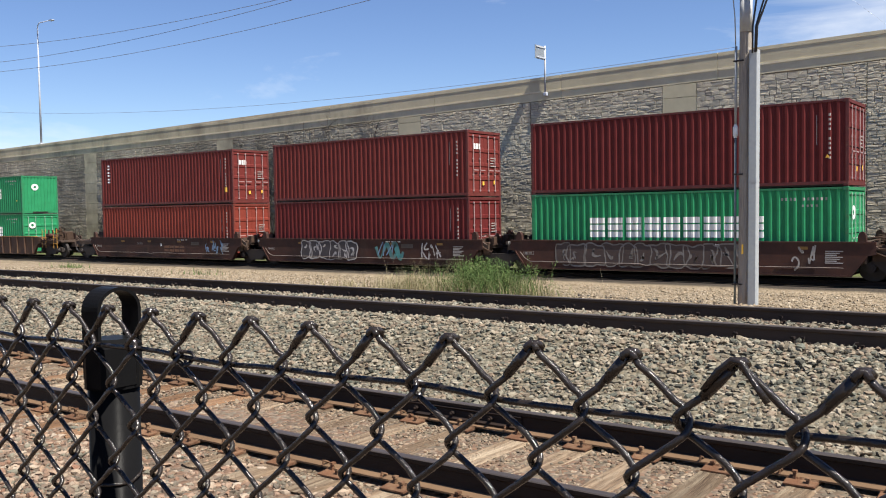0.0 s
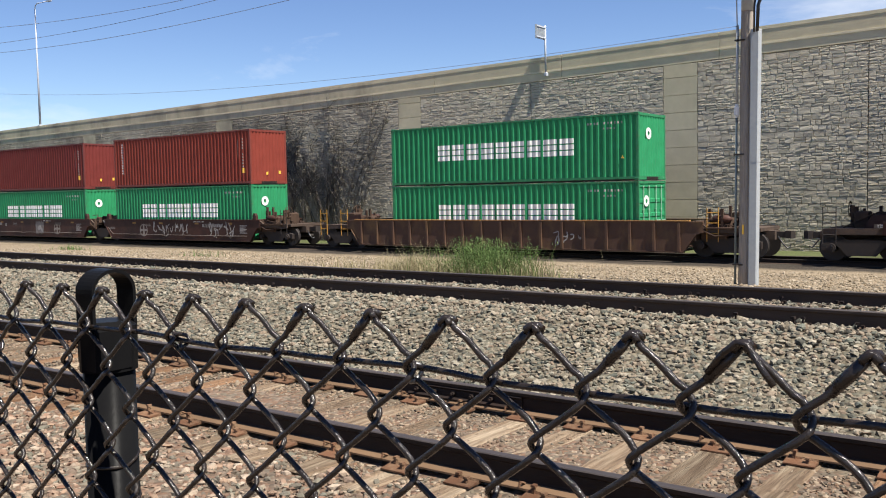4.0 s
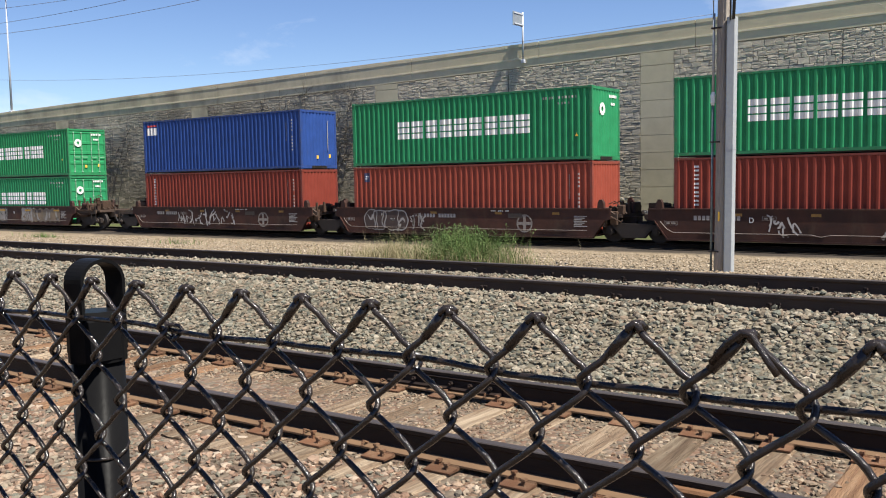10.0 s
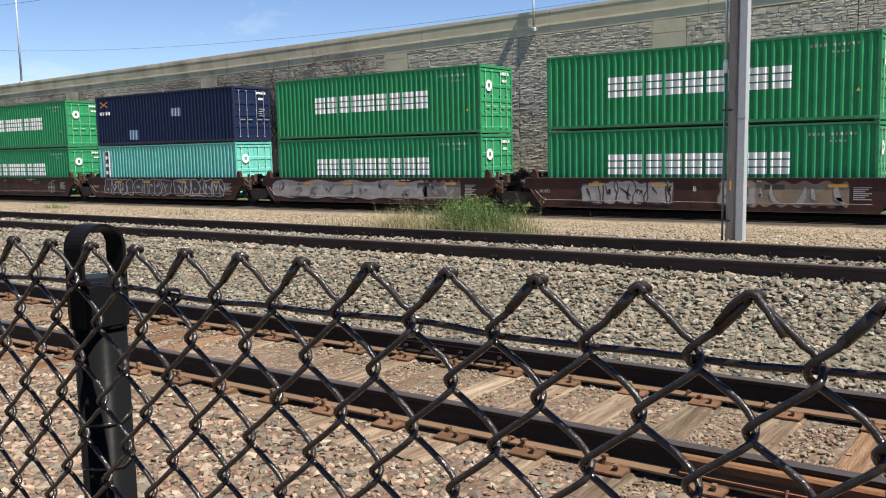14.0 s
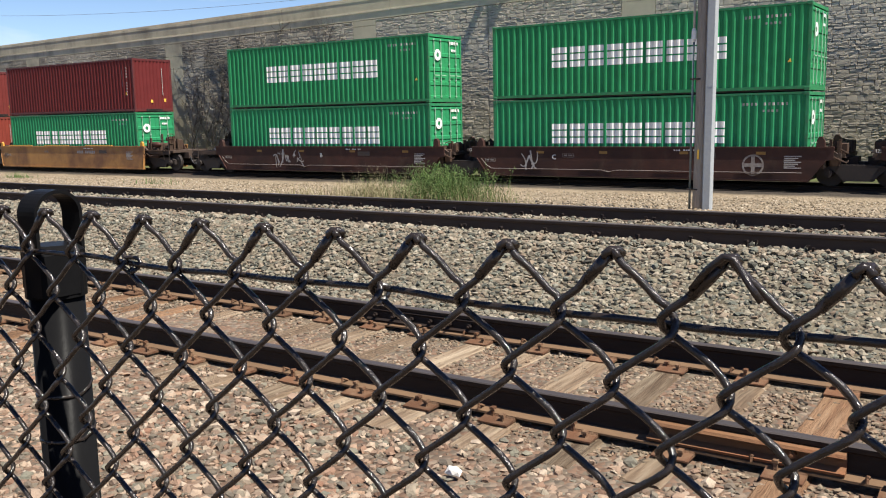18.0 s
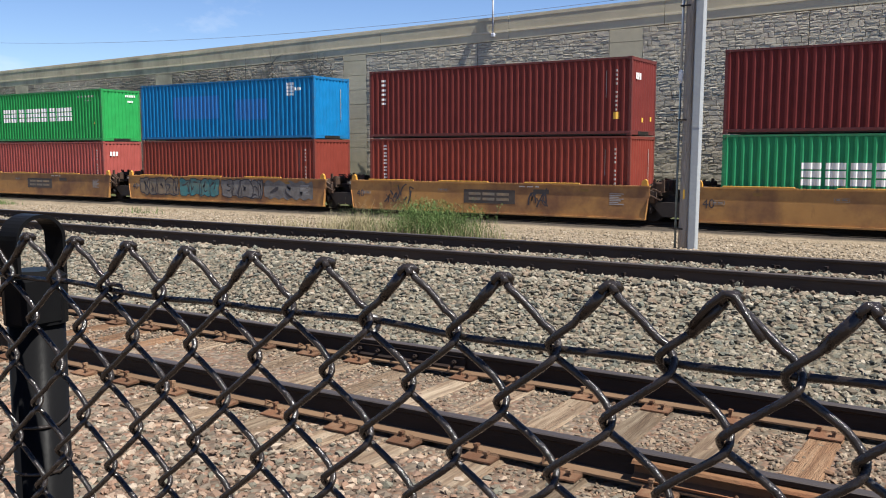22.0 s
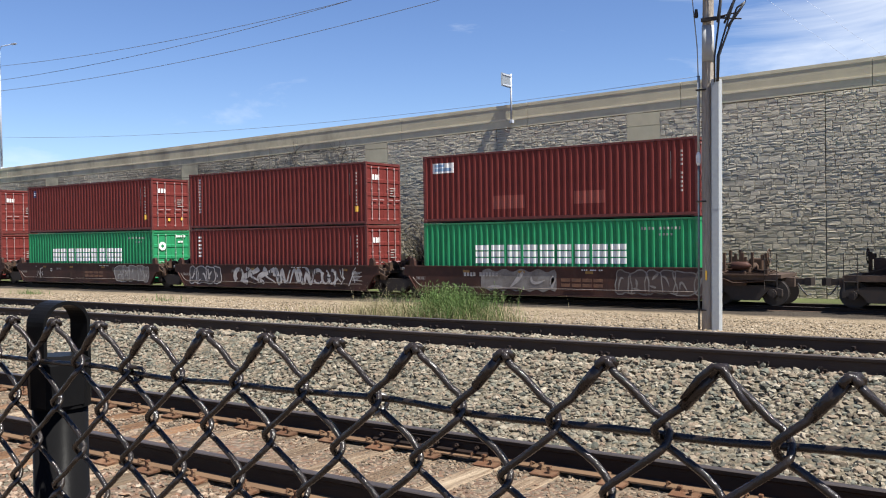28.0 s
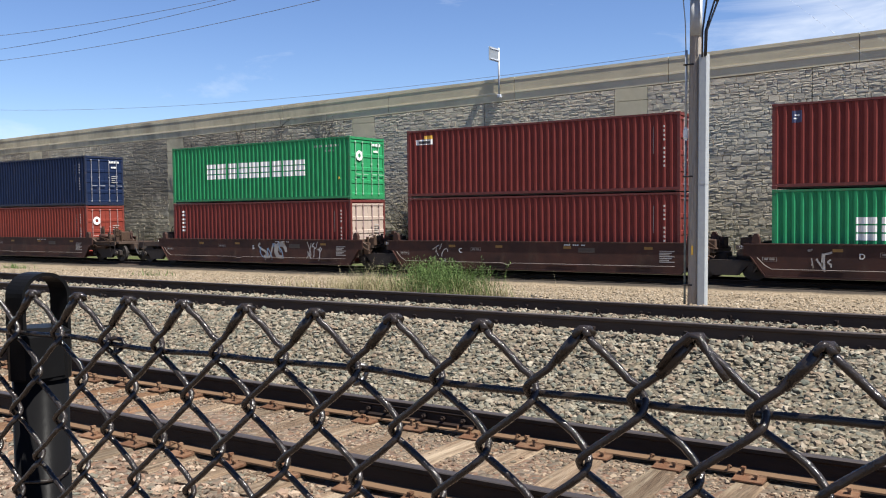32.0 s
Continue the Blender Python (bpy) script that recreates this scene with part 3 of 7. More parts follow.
# ---- loose ballast stones ----
ICO_V = []
_p = (1 + 5 ** 0.5) / 2
for a, b in ((1, _p), (-1, _p), (1, -_p), (-1, -_p)):
    ICO_V += [(0, a, b), (a, b, 0), (b, 0, a)]
ICO_V = np.array(ICO_V) / math.hypot(1, _p)
_bm = bmesh.new()
for v in ICO_V:
    _bm.verts.new(v)
ICO_F = np.array([[v.index for v in f.verts] for f in (bmesh.ops.convex_hull(_bm, input=_bm.verts[:]), _bm.verts.index_update(), _bm.faces)[2]])
_bm.free()


def stones(name, spots, sizes, material, label, category, seed, flat=0.72):
    """Angular stones, each a bent twenty-sided lump, in one mesh."""
    r = np.random.RandomState(seed)
    n = len(spots)
    base = ICO_V[None] * (1 + r.uniform(-0.42, 0.36, (n, 12, 1)))
    sc = np.stack([r.uniform(0.75, 1.55, n), r.uniform(0.6, 1.15, n), r.uniform(0.45, 0.9, n) * flat / 0.72], 1) * np.asarray(sizes)[:, None]
    base = base * sc[:, None, :]
    ang = r.uniform(0, 2 * math.pi, n)
    tilt = r.uniform(-0.6, 0.6, n)
    c, s, ct, st = np.cos(ang)[:, None], np.sin(ang)[:, None], np.cos(tilt)[:, None], np.sin(tilt)[:, None]
    x, y, z = base[..., 0], base[..., 1], base[..., 2]
    y, z = y * ct - z * st, y * st + z * ct
    x, y = x * c - y * s, x * s + y * c
    V = (np.stack([x, y, z], -1) + np.asarray(spots)[:, None, :]).reshape(-1, 3).astype(np.float32)
    F = (ICO_F[None] + 12 * np.arange(n)[:, None, None]).reshape(-1, 3)
    me = bpy.data.meshes.new(name)
    me.vertices.add(len(V))
    me.vertices.foreach_set("co", V.ravel())
    me.loops.add(F.size)
    me.loops.foreach_set("vertex_index", F.ravel().astype(np.int32))
    me.polygons.add(len(F))
    me.polygons.foreach_set("loop_start", np.arange(0, F.size, 3, dtype=np.int32))
    me.polygons.foreach_set("use_smooth", np.zeros(len(F), dtype=bool))
    me.materials.append(material)
    me.update(calc_edges=True)
    return solo(name, me, label, category, "stuff")


def scatter(n, y0, y1, seed, x_far=2.05, x_pad=0.9, x_min=-17.0, right=3.0, lift=0.0, keep=None, size=(0.02, 0.045), bias=1.0):
    r = random.Random(seed)
    spots, sizes = [], []
    while len(spots) < n:
        y = r.uniform(y0, y1)
        lo = max(x_min, -(x_far * y + x_pad))
        x = right - (right - lo) * r.random() ** bias
        if keep and not keep(x, y, r):
            continue
        s = size[0] + (size[1] - size[0]) * r.random() ** 1.6
        spots.append((x, y, ground_z(y) + lift + s * r.uniform(-0.1, 0.45)))
        sizes.append(s)
    return spots, sizes


TIE_STEP = 0.53
TIE_X0 = -0.99 + 4 * TIE_STEP


def off_ties(x, y, r):
    """Keeps most stones off the tops of the ties and off the rails of the near track."""
    if abs(y - R1) < 0.085 or abs(y - R2) < 0.085:
        return False
    d = (TIE_X0 - x) % TIE_STEP
    return r.random() < 0.18 if (d < 0.125 or d > TIE_STEP - 0.125) and 3.95 < y < 6.53 else True


s1, z1s = scatter(17500, 1.5, 4.25, 1, size=(0.012, 0.034), keep=off_ties)
stones("ballast_stones", s1, z1s, M_STONE_NEAR, "loose pinkish crushed-stone ballast beside the near track", "gravel", 1)
s2, z2s = scatter(19500, 4.2, 6.3, 2, size=(0.007, 0.020), keep=off_ties, x_min=-15)
stones("ballast_stones", s2, z2s, M_STONE_FINE, "fine sandy ballast between weathered ties", "gravel", 2)
s3, z3s = scatter(36500, 6.1, 8.5, 3, size=(0.015, 0.038), x_min=-19, keep=lambda x, y, r: abs(y - R3) > 0.085)
stones("ballast_stones", s3, z3s, M_STONE_MID, "grey and tan crushed-stone ballast between two tracks", "gravel", 3)
s4, z4s = scatter(15500, 8.62, 10.9, 4, size=(0.016, 0.036), x_min=-26, lift=0.03, keep=lambda x, y, r: abs(y - R4) > 0.085)
s6, z6s = scatter(3500, 8.22, 8.50, 6, size=(0.022, 0.045), x_min=-22, lift=0.02)
stones("ballast_stones", s6, z6s, M_STONE_MID, "grey ballast heaped against a raised rail", "gravel", 6)
stones("ballast_stones", s4, z4s, M_STONE_MID, "grey ballast in the bed of the middle track", "gravel", 4)
s5, z5s = scatter(34000, 11.0, 30.6, 5, size=(0.018, 0.042), x_min=-45, right=2.0, x_far=1.9)
stones("gravel", s5, z5s, M_STONE_TAN, "pale tan gravel sloping down to the far track", "gravel", 5)
stones("white_stone", [(-2.35, 3.55, 0.0)], [0.036], M_WHITE_STONE, "single white stone lying on ballast", "stone", 8)
bpy.data.objects["white_stone"]["kind"] = "thing"


# ---- tracks ----
def rail_profile(s=1.0):
    half = [(0.070, 0.0), (0.070, 0.012), (0.012, 0.030), (0.009, 0.045), (0.009, 0.125), (0.034, 0.140), (0.036, 0.165), (0.030, 0.171)]
    return [(y * s, z * s) for y, z in half] + [(-y * s, z * s) for y, z in reversed(half)]


def rail_mesh(x0, x1, ztop, foot, web):
    pts = rail_profile()
    g = Geo()
    xs = [x0 + (x1 - x0) * k / 24 for k in range(25)]
    n = len(pts)
    for x in xs:
        for y, z in pts:
            g.v.append((x, y + 0.003 * noise.noise((x * 0.2, 3.1, ztop)), z + ztop - 0.171))
    for i in range(24):
        for j in range(n):
            q = (j + 1) % n
            g.f.append((i * n + j, (i + 1) * n + j, (i + 1) * n + q, i * n + q))
    g.f += [tuple(range(n)), tuple(24 * n + k for k in reversed(range(n)))]
    me = g.mesh("rail", [web, M_RAILHEAD, foot])
    for p in me.polygons:
        c = p.center
        if c.z > ztop - 0.008 and abs(p.normal.z) > 0.5:
            p.material_index = 1
        elif c.z < ztop - 0.171 + 0.032:
            p.material_index = 2
    return me


def tie_mesh(seed, w=0.115, half=1.29, h=0.17):
    """A sleeper with worn, split ends and a slightly hollow top."""
    r = random.Random(seed)
    g = Geo()
    n = 9
    for i in range(n):
        y = -half + 2 * half * i / (n - 1)
        a = w * r.uniform(0.93, 1.03)
        zt = r.uniform(-0.008, 0.004)
        c = 0.016 + r.uniform(0, 0.014)
        for x, z in ((-a, -h), (-a, zt - c), (-a + c, zt), (-a * 0.2, zt + r.uniform(-0.008, 0.003)), (a - c, zt), (a, zt - c), (a, -h)):
            g.v.append((x, y + (r.uniform(-0.02, 0.02) if i in (0, n - 1) else 0), z))
    for i in range(n - 1):
        for j in range(7):
            q = (j + 1) % 7
            g.f.append((i * 7 + j, i * 7 + q, (i + 1) * 7 + q, (i + 1) * 7 + j))
    g.f += [tuple(reversed(range(7))), tuple((n - 1) * 7 + k for k in range(7))]
    return g.mesh("tie", M_TIE_RUST if seed in (1, 3) else M_TIE)


def plate_mesh(seed, material):
    """A rolled tie plate with shoulders and four spikes."""
    r = random.Random(seed)
    g = Geo()
    g.prism([(-0.18, 0.0), (-0.18, 0.010), (-0.085, 0.019), (-0.078, 0.030), (-0.070, 0.018), (0.070, 0.018), (0.078, 0.030), (0.085, 0.019), (0.18, 0.010), (0.18, 0.0)], -0.098, 0.098, "x")
    for sx, sy in ((-0.05, -0.082), (0.05, 0.082), (-0.045, 0.135), (0.045, -0.135)):
        h = 0.030 + r.uniform(0.004, 0.03)
        g.box(sx - 0.009, sx + 0.009, sy - 0.009, sy + 0.009, 0.0, h)
        t = -1 if sy > 0 else 1
        g.prism([(sx - 0.016, h), (sx + 0.016, h), (sx + 0.013, h + 0.014), (sx - 0.013, h + 0.014)], sy - 0.018 + 0.007 * t, sy + 0.018 + 0.007 * t, "y")
    return g.mesh("tie_plate", material)


TIES = [tie_mesh(s) for s in range(5)]
PLATES = [plate_mesh(s, M_RUST) for s in range(3)]
PLATES_DARK = [plate_mesh(s, M_RAIL) for s in range(3)]


def anchor_mesh(material):
    """A spring clip gripping the rail foot."""
    g = Geo()
    g.tube([(0, -0.085, 0.02), (0, -0.080, 0.052), (0, -0.05, 0.040), (0, 0.05, -0.012), (0, 0.082, 0.0), (0, 0.088, 0.034), (0, 0.07, 0.040)], 0.009, 5)
    return g.mesh("rail_anchor", material)


def joint_bar_mesh(length, material, nuts=range(6), ledge=0.0):
    """A bolted fishplate, with nuts and washers; ledge widens its upper and lower lips."""
    g = Geo()
    L = length / 2
    g.prism([(-0.008, 0.028), (-0.046 - 0.6 * ledge, 0.026 - 0.1 * ledge), (-0.050 - 0.6 * ledge, 0.040 - 0.1 * ledge), (-0.026, 0.056), (-0.022, 0.108 - 0.3 * ledge), (-0.036 - ledge, 0.124 - 0.3 * ledge), (-0.030 - 0.9 * ledge, 0.134 - 0.15 * ledge), (-0.008, 0.134)], -L, L, "x")
    for k in nuts:
        x = -L + length * (k + 0.5) / 6
        hx = [(x + 0.020 * math.cos(a * math.pi / 3), 0.082 + 0.020 * math.sin(a * math.pi / 3)) for a in range(6)]
        g.prism(hx, -0.056, -0.022, "y")
        g.tube([(x, -0.075, 0.082), (x, -0.05, 0.082)], 0.010, 6)
    return g.mesh("joint_bar", material)


def track(name, label, ya, yb, ztop, x0, x1, step, xfirst, n_ties, plates, half):
    t = thing(name, label, "railroad track", kind="structure")
    rails = [part("rail", rail_mesh(x0, x1, ztop, M_FOOT if name == "track_near" else M_RAIL_MID, M_RAIL_MID if name == "track_middle" else M_RAIL), t, m=Matrix.Translation((0, y, 0))) for y in (ya, yb)]
    r = random.Random(name)
    for k in range(n_ties):
        x = xfirst - k * step + r.uniform(-0.02, 0.02)
        yaw = r.uniform(-2.0, 2.0)
        tie = part("tie", TIES[r.randrange(5)], t, m=pose(x, (ya + yb) / 2 + r.uniform(-0.03, 0.03), ztop - 0.171 - 0.019 + r.uniform(-0.004, 0.0), 0, 0, yaw))
        if plates:
            for y in (ya, yb):
                part("tie_plate", plates[r.randrange(3)], tie, m=tie.matrix_basis.inverted() @ pose(x, y, ztop - 0.171 - 0.018, 0, 0, 180 * r.randrange(2)))
    return t, rails


near_track, near_rails = track("track_near", "old rusty rails on weathered wooden ties in ballast", R1, R2, Z1, -160, 60, TIE_STEP, TIE_X0 + 8 * TIE_STEP, 54, PLATES, 1.3)
mid_track, mid_rails = track("track_middle", "dark steel rails on a raised ballast bed", R3, R4, Z2, -260, 60, 0.53, 5.24, 52, PLATES_DARK, 1.3)
far_track, far_rails = track("track_far", "dark rails under the passing freight train", TRAIN_Y - 0.752, TRAIN_Y + 0.752, Z3, -480, 120, 0.55, 6.0, 110, None, 1.3)
ANCHOR, ANCHOR_DARK = anchor_mesh(M_RUST), anchor_mesh(M_RAIL)
for k in range(-8, 46):
    for y in (R1, R2):
        if (k * 7 + int(y)) % 3:
            part("rail_anchor", ANCHOR, near_rails[0 if y == R1 else 1], m=Matrix.Translation((TIE_X0 - k * TIE_STEP - 0.15, 0, Z1 - 0.171)))
for k in range(40):
    for i in range(2):
        part("rail_anchor", ANCHOR_DARK, mid_rails[i], m=Matrix.Translation((0.85 - k * 0.53, 0, Z2 - 0.171)))
# spikes that stand up out of the ballast along the middle track's rails
SPIKE = Geo().box(-0.008, 0.008, -0.008, 0.008, -0.06, 0.050).prism([(-0.021, 0.042), (0.021, 0.042), (0.017, 0.062), (-0.017, 0.062)], -0.019, 0.014, "y").mesh("rail_spike", M_RAIL)
_r = random.Random(77)
for k in range(42):
    for i in range(2):
        for dx in (-0.05, 0.05)[:1 + (k % 3 == 0)]:
            part("rail_spike", SPIKE, mid_rails[i], m=pose(0.98 - k * 0.53 + dx + _r.uniform(-0.03, 0.03), -0.140, Z2 - 0.171 + _r.uniform(0.022, 0.045), _r.uniform(-8, 8), _r.uniform(-8, 8), _r.uniform(-20, 20)))
JB = joint_bar_mesh(1.14, M_RAIL)
part("joint_bar", JB, near_rails[1], "dark bolted rail joint bar", m=Matrix.Translation((-4.24, 0, Z1 - 0.171)))
part("joint_bar", JB, near_rails[1], "dark bolted rail joint bar", m=Matrix.Translation((-4.24, 0, Z1 - 0.171)) @ pose(0, 0, 0, 0, 0, 180))
JR = joint_bar_mesh(0.98, M_REDRUST, (4,), 0.036)
part("joint_bar", JR, near_rails[0], "red-rusted bolted rail joint bar", m=Matrix.Translation((-1.2, 0, Z1 - 0.171)))
part("joint_bar", JR, near_rails[0], "red-rusted bolted rail joint bar", m=Matrix.Translation((-1.2, 0, Z1 - 0.171)) @ pose(0, 0, 0, 0, 0, 180))

# ---- chain-link fence by the camera ----
FENCE_Y, FENCE_TOP = 0.55, EYE - 0.098
LINK_W, LINK_H, WIRE = 0.0750, 0.0840, 0.0026
PEAK_X = -0.402


def link_wire(first, n_rows=19):
    """One picket of the mesh, a flattened spiral: its falling runs lie in front, its rising runs bow behind, and each bend hooks a neighbour.
    first is the side (1 or -1) of its topmost bend, which ends in a knuckle."""
    s, h = LINK_W / 2, LINK_H / 2
    over, q, f = 0.0027, 0.0062, 0.0050
    pts = []
    for k in range(n_rows * 2 + 1):
        z = -k * h
        side = first if k % 2 == 0 else -first
        c = side * s / 2
        if k == 0:
            tip = [(s / 2 + 0.0035, 0.0035, -0.0035), (s / 2 + 0.003, 0.002, 0.001), (s / 2 - 0.002, -0.001, 0.001), (s / 2 - 0.0075, -0.0025, -0.0048)]
            pts += tip if first > 0 else [(-x, y, zz) for x, y, zz in tip]
            if first < 0:
                pts += [(c + 0.014, 0.0030, -0.0125), (c + 0.0215, 0.0034, -0.0195), (c + 0.0282, 0.0036, -0.0262)]
            continue
        if side < 0:
            run = [(0.0150, -0.0040, 0.0182), (0.0062, -0.0052, 0.0116), (0.0, -f, q), (-0.8 * over, -0.6 * f, 0.0034), (-over, 0.0, 0.0), (-0.8 * over, 0.6 * f, -0.0034), (0.0, f, -q), (0.0068, 0.0052, -0.0104), (0.0137, 0.0046, -0.0143), (0.0208, 0.0044, -0.0188), (0.0278, 0.0046, -0.0238)]
        else:
            run = [(-0.0043, 0.0052, 0.0122), (0.0, f, q), (0.8 * over, 0.6 * f, 0.0034), (over, 0.0, 0.0), (0.8 * over, -0.6 * f, -0.0034), (0.0, -f, -q), (-0.0062, -0.0052, -0.0116), (-0.0150, -0.0040, -0.0182)]
        pts += [(c + dx, dy, z + dz) for dx, dy, dz in run]
    return Geo().tube(pts, WIRE, 7).mesh("wire", M_VINYL, True)


def build_fence():
    f = thing("chain_link_fence", "black vinyl-coated chain-link fence with tension wire", "fence", pose(PEAK_X, FENCE_Y, FENCE_TOP))
    wl_, wr_ = link_wire(1), link_wire(-1)
    r = random.Random(5)
    tips, coats = [], []
    for _ in range(4):
        q, ln = r.uniform(-0.0015, 0.0015), r.uniform(0.8, 1.25)
        # twisted tip that joins two wires, and the sleeve of doubled coating below it
        tip = Geo().tube([(-0.0045, -0.003, -0.0035), (-0.0040 + q, -0.0048, 0.0005), (-0.0005, -0.0040, 0.0030), (0.0035, -0.0005, 0.0028), (0.0050, 0.0034, -0.0005)], 0.0027, 7)
        tip.tube([(0.0045 + q, -0.0052, -0.0015), (0.002, -0.003, 0.0025), (-0.003, 0.0040, 0.0010)], 0.0027, 7)
        tips.append(tip.mesh("wire_tip", M_VINYL, True))
        coats.append(Geo().tube([(-0.0020, -0.0020, -0.0005), (-0.0085 * ln, -0.0032, -0.0082 * ln), (-0.0175 * ln, -0.0030, -0.0182 * ln)], [0.0034, 0.0040, 0.0036], 8).mesh("coating_end", M_VINYL, True))
    for k in range(-72, 60):
        x = k * LINK_W - (0.0035 * (k - 2) if k > 2 else 0.0)   # the last links stand a little closer
        for me, dx in ((wl_, -LINK_W / 4), (wr_, LINK_W / 4)):
            part("wire", me, f, m=pose(x + dx, r.uniform(-0.0006, 0.0006), r.uniform(-0.0012, 0.0012), 0, r.uniform(-0.10, 0.10), 0))
        part("wire_tip", tips[r.randrange(4)], f, m=Matrix.Translation((x, 0, 0)))
        part("coating_end", coats[r.randrange(4)], f, m=Matrix.Translation((x, 0, 0)))
    # loose doubled strand on one bent tip
    part("loose_strand", Geo().tube([(-0.022, -0.006, -0.018), (-0.012, -0.009, -0.005), (-0.003, -0.009, 0.003), (0.003, -0.008, 0.002), (0.012, -0.009, -0.012), (0.019, -0.010, -0.021)], 0.0023, 6).mesh("loose_strand", M_VINYL, True), f, m=Matrix.Translation((3 * LINK_W - 0.0015, 0, 0.001)))
    pts = [(-5.4 + 0.025 * k, 0.007 + 0.001 * math.sin(k * 1.7), -LINK_H / 2 + 0.0016 * math.sin(k * 0.42) - 0.001 * math.sin(k * 0.9)) for k in range(394)]
    part("tension_wire", Geo().tube(pts, 0.0026, 7).mesh("tension_wire", M_VINYL, True), f)
    for kx in (-4.40, -0.54, 6.5, -12.5):
        ring = [(0.0075 * math.cos(a), 0.004 + 0.004 * math.sin(2 * a), 0.0075 * math.sin(a)) for a in [2 * math.pi * i / 10 for i in range(11)]]
        part("hog_ring", Geo().tube(ring, 0.0021, 6).mesh("hog_ring", M_WORN if kx > -2 else M_VINYL, True), f, "worn wire clip" if kx > -2 else "", m=pose(kx * LINK_W, 0.003, -LINK_H / 2 - 0.002, 0, 20, 0))
    return f


build_fence()


def fence_post(x):
    """A round post behind the mesh, with a strap loop across the fence line on its top and a clamp."""
    p = thing("fence_post", "round black steel fence post with a loop cap", "fence post", pose(x, FENCE_Y + 0.042, 0.05))
    top = FENCE_TOP - 0.05 - 0.05
    part("post", Geo().tube([(0, 0, -0.3), (0, 0, top)], 0.0285, 20).mesh("post", M_POSTBLACK, True), p)
    g = Geo()
    n = 18
    prof = []
    R = 0.0240
    path = [(-R, -0.035), (-R, 0.0)] + [(-R, 0.012 + 0.0)] + [(R * math.cos(a), 0.0425 + R * 0.92 * math.sin(a)) for a in [math.pi * (1 - i / n) for i in range(n + 1)]] + [(R, 0.012), (R, -0.035)]
    for i, (px, pz) in enumerate(path):
        a, b = path[max(i - 1, 0)], path[min(i + 1, len(path) - 1)]
        d = math.hypot(b[0] - a[0], b[1] - a[1])
        nx, nz = -(b[1] - a[1]) / d, (b[0] - a[0]) / d
        for yy, tt in ((-0.0160, 0), (0.0160, 0), (0.0160, 0.0038), (-0.0160, 0.0038)):
            g.v.append((yy, px + nx * tt, pz + nz * tt))
    for i in range(len(path) - 1):
        for j in range(4):
            q = (j + 1) % 4
            g.f.append((4 * i + j, 4 * i + q, 4 * i + 4 + q, 4 * i + 4 + j))
    m_ = len(path) - 1
    g.f += [(3, 2, 1, 0), (4 * m_, 4 * m_ + 1, 4 * m_ + 2, 4 * m_ + 3)]
    part("loop_cap", g.mesh("loop_cap", M_POSTBLACK), p, "bent strap loop", m=Matrix.Translation((0, 0, top)))
    c = Geo().tube([(0, 0, -0.046), (0, 0, 0.004)], 0.0315, 20)
    c.tube([(0, 0, 0.004), (0, 0, 0.010)], [0.0315, 0.022], 20)
    part("cap_collar", c.mesh("cap_collar", M_POSTBLACK), p, m=Matrix.Translation((0, 0, top)))
    cl = Geo().bevel_box(0.004, 0.032, -0.034, 0.012, -0.042, 0.006, 0.004)
    part("clamp", cl.mesh("clamp", M_POSTBLACK), p, m=Matrix.Translation((0, 0, top)))
    for k, z in enumerate((-0.15, -0.20, -0.50, -0.9, -1.2)):
        tie = [(0.0285 * math.cos(a), 0.0285 * math.sin(a), 0.004 * math.sin(a * 1.5)) for a in [2 * math.pi * i / 14 for i in range(15)]]
        part("wire_tie", Geo().tube(tie, 0.0022, 6).mesh("wire_tie", M_VINYL, True), p, m=pose(0, 0, top + z, 12, 6, 0))
    return p


fence_post(-0.912)
fence_post(1.55)
fence_post(-3.37)
fence_post(4.01)
fence_post(-5.8)

# ---- utility pole between the tracks ----
PX, PY, PZ = -6.42, 20.0, -0.45


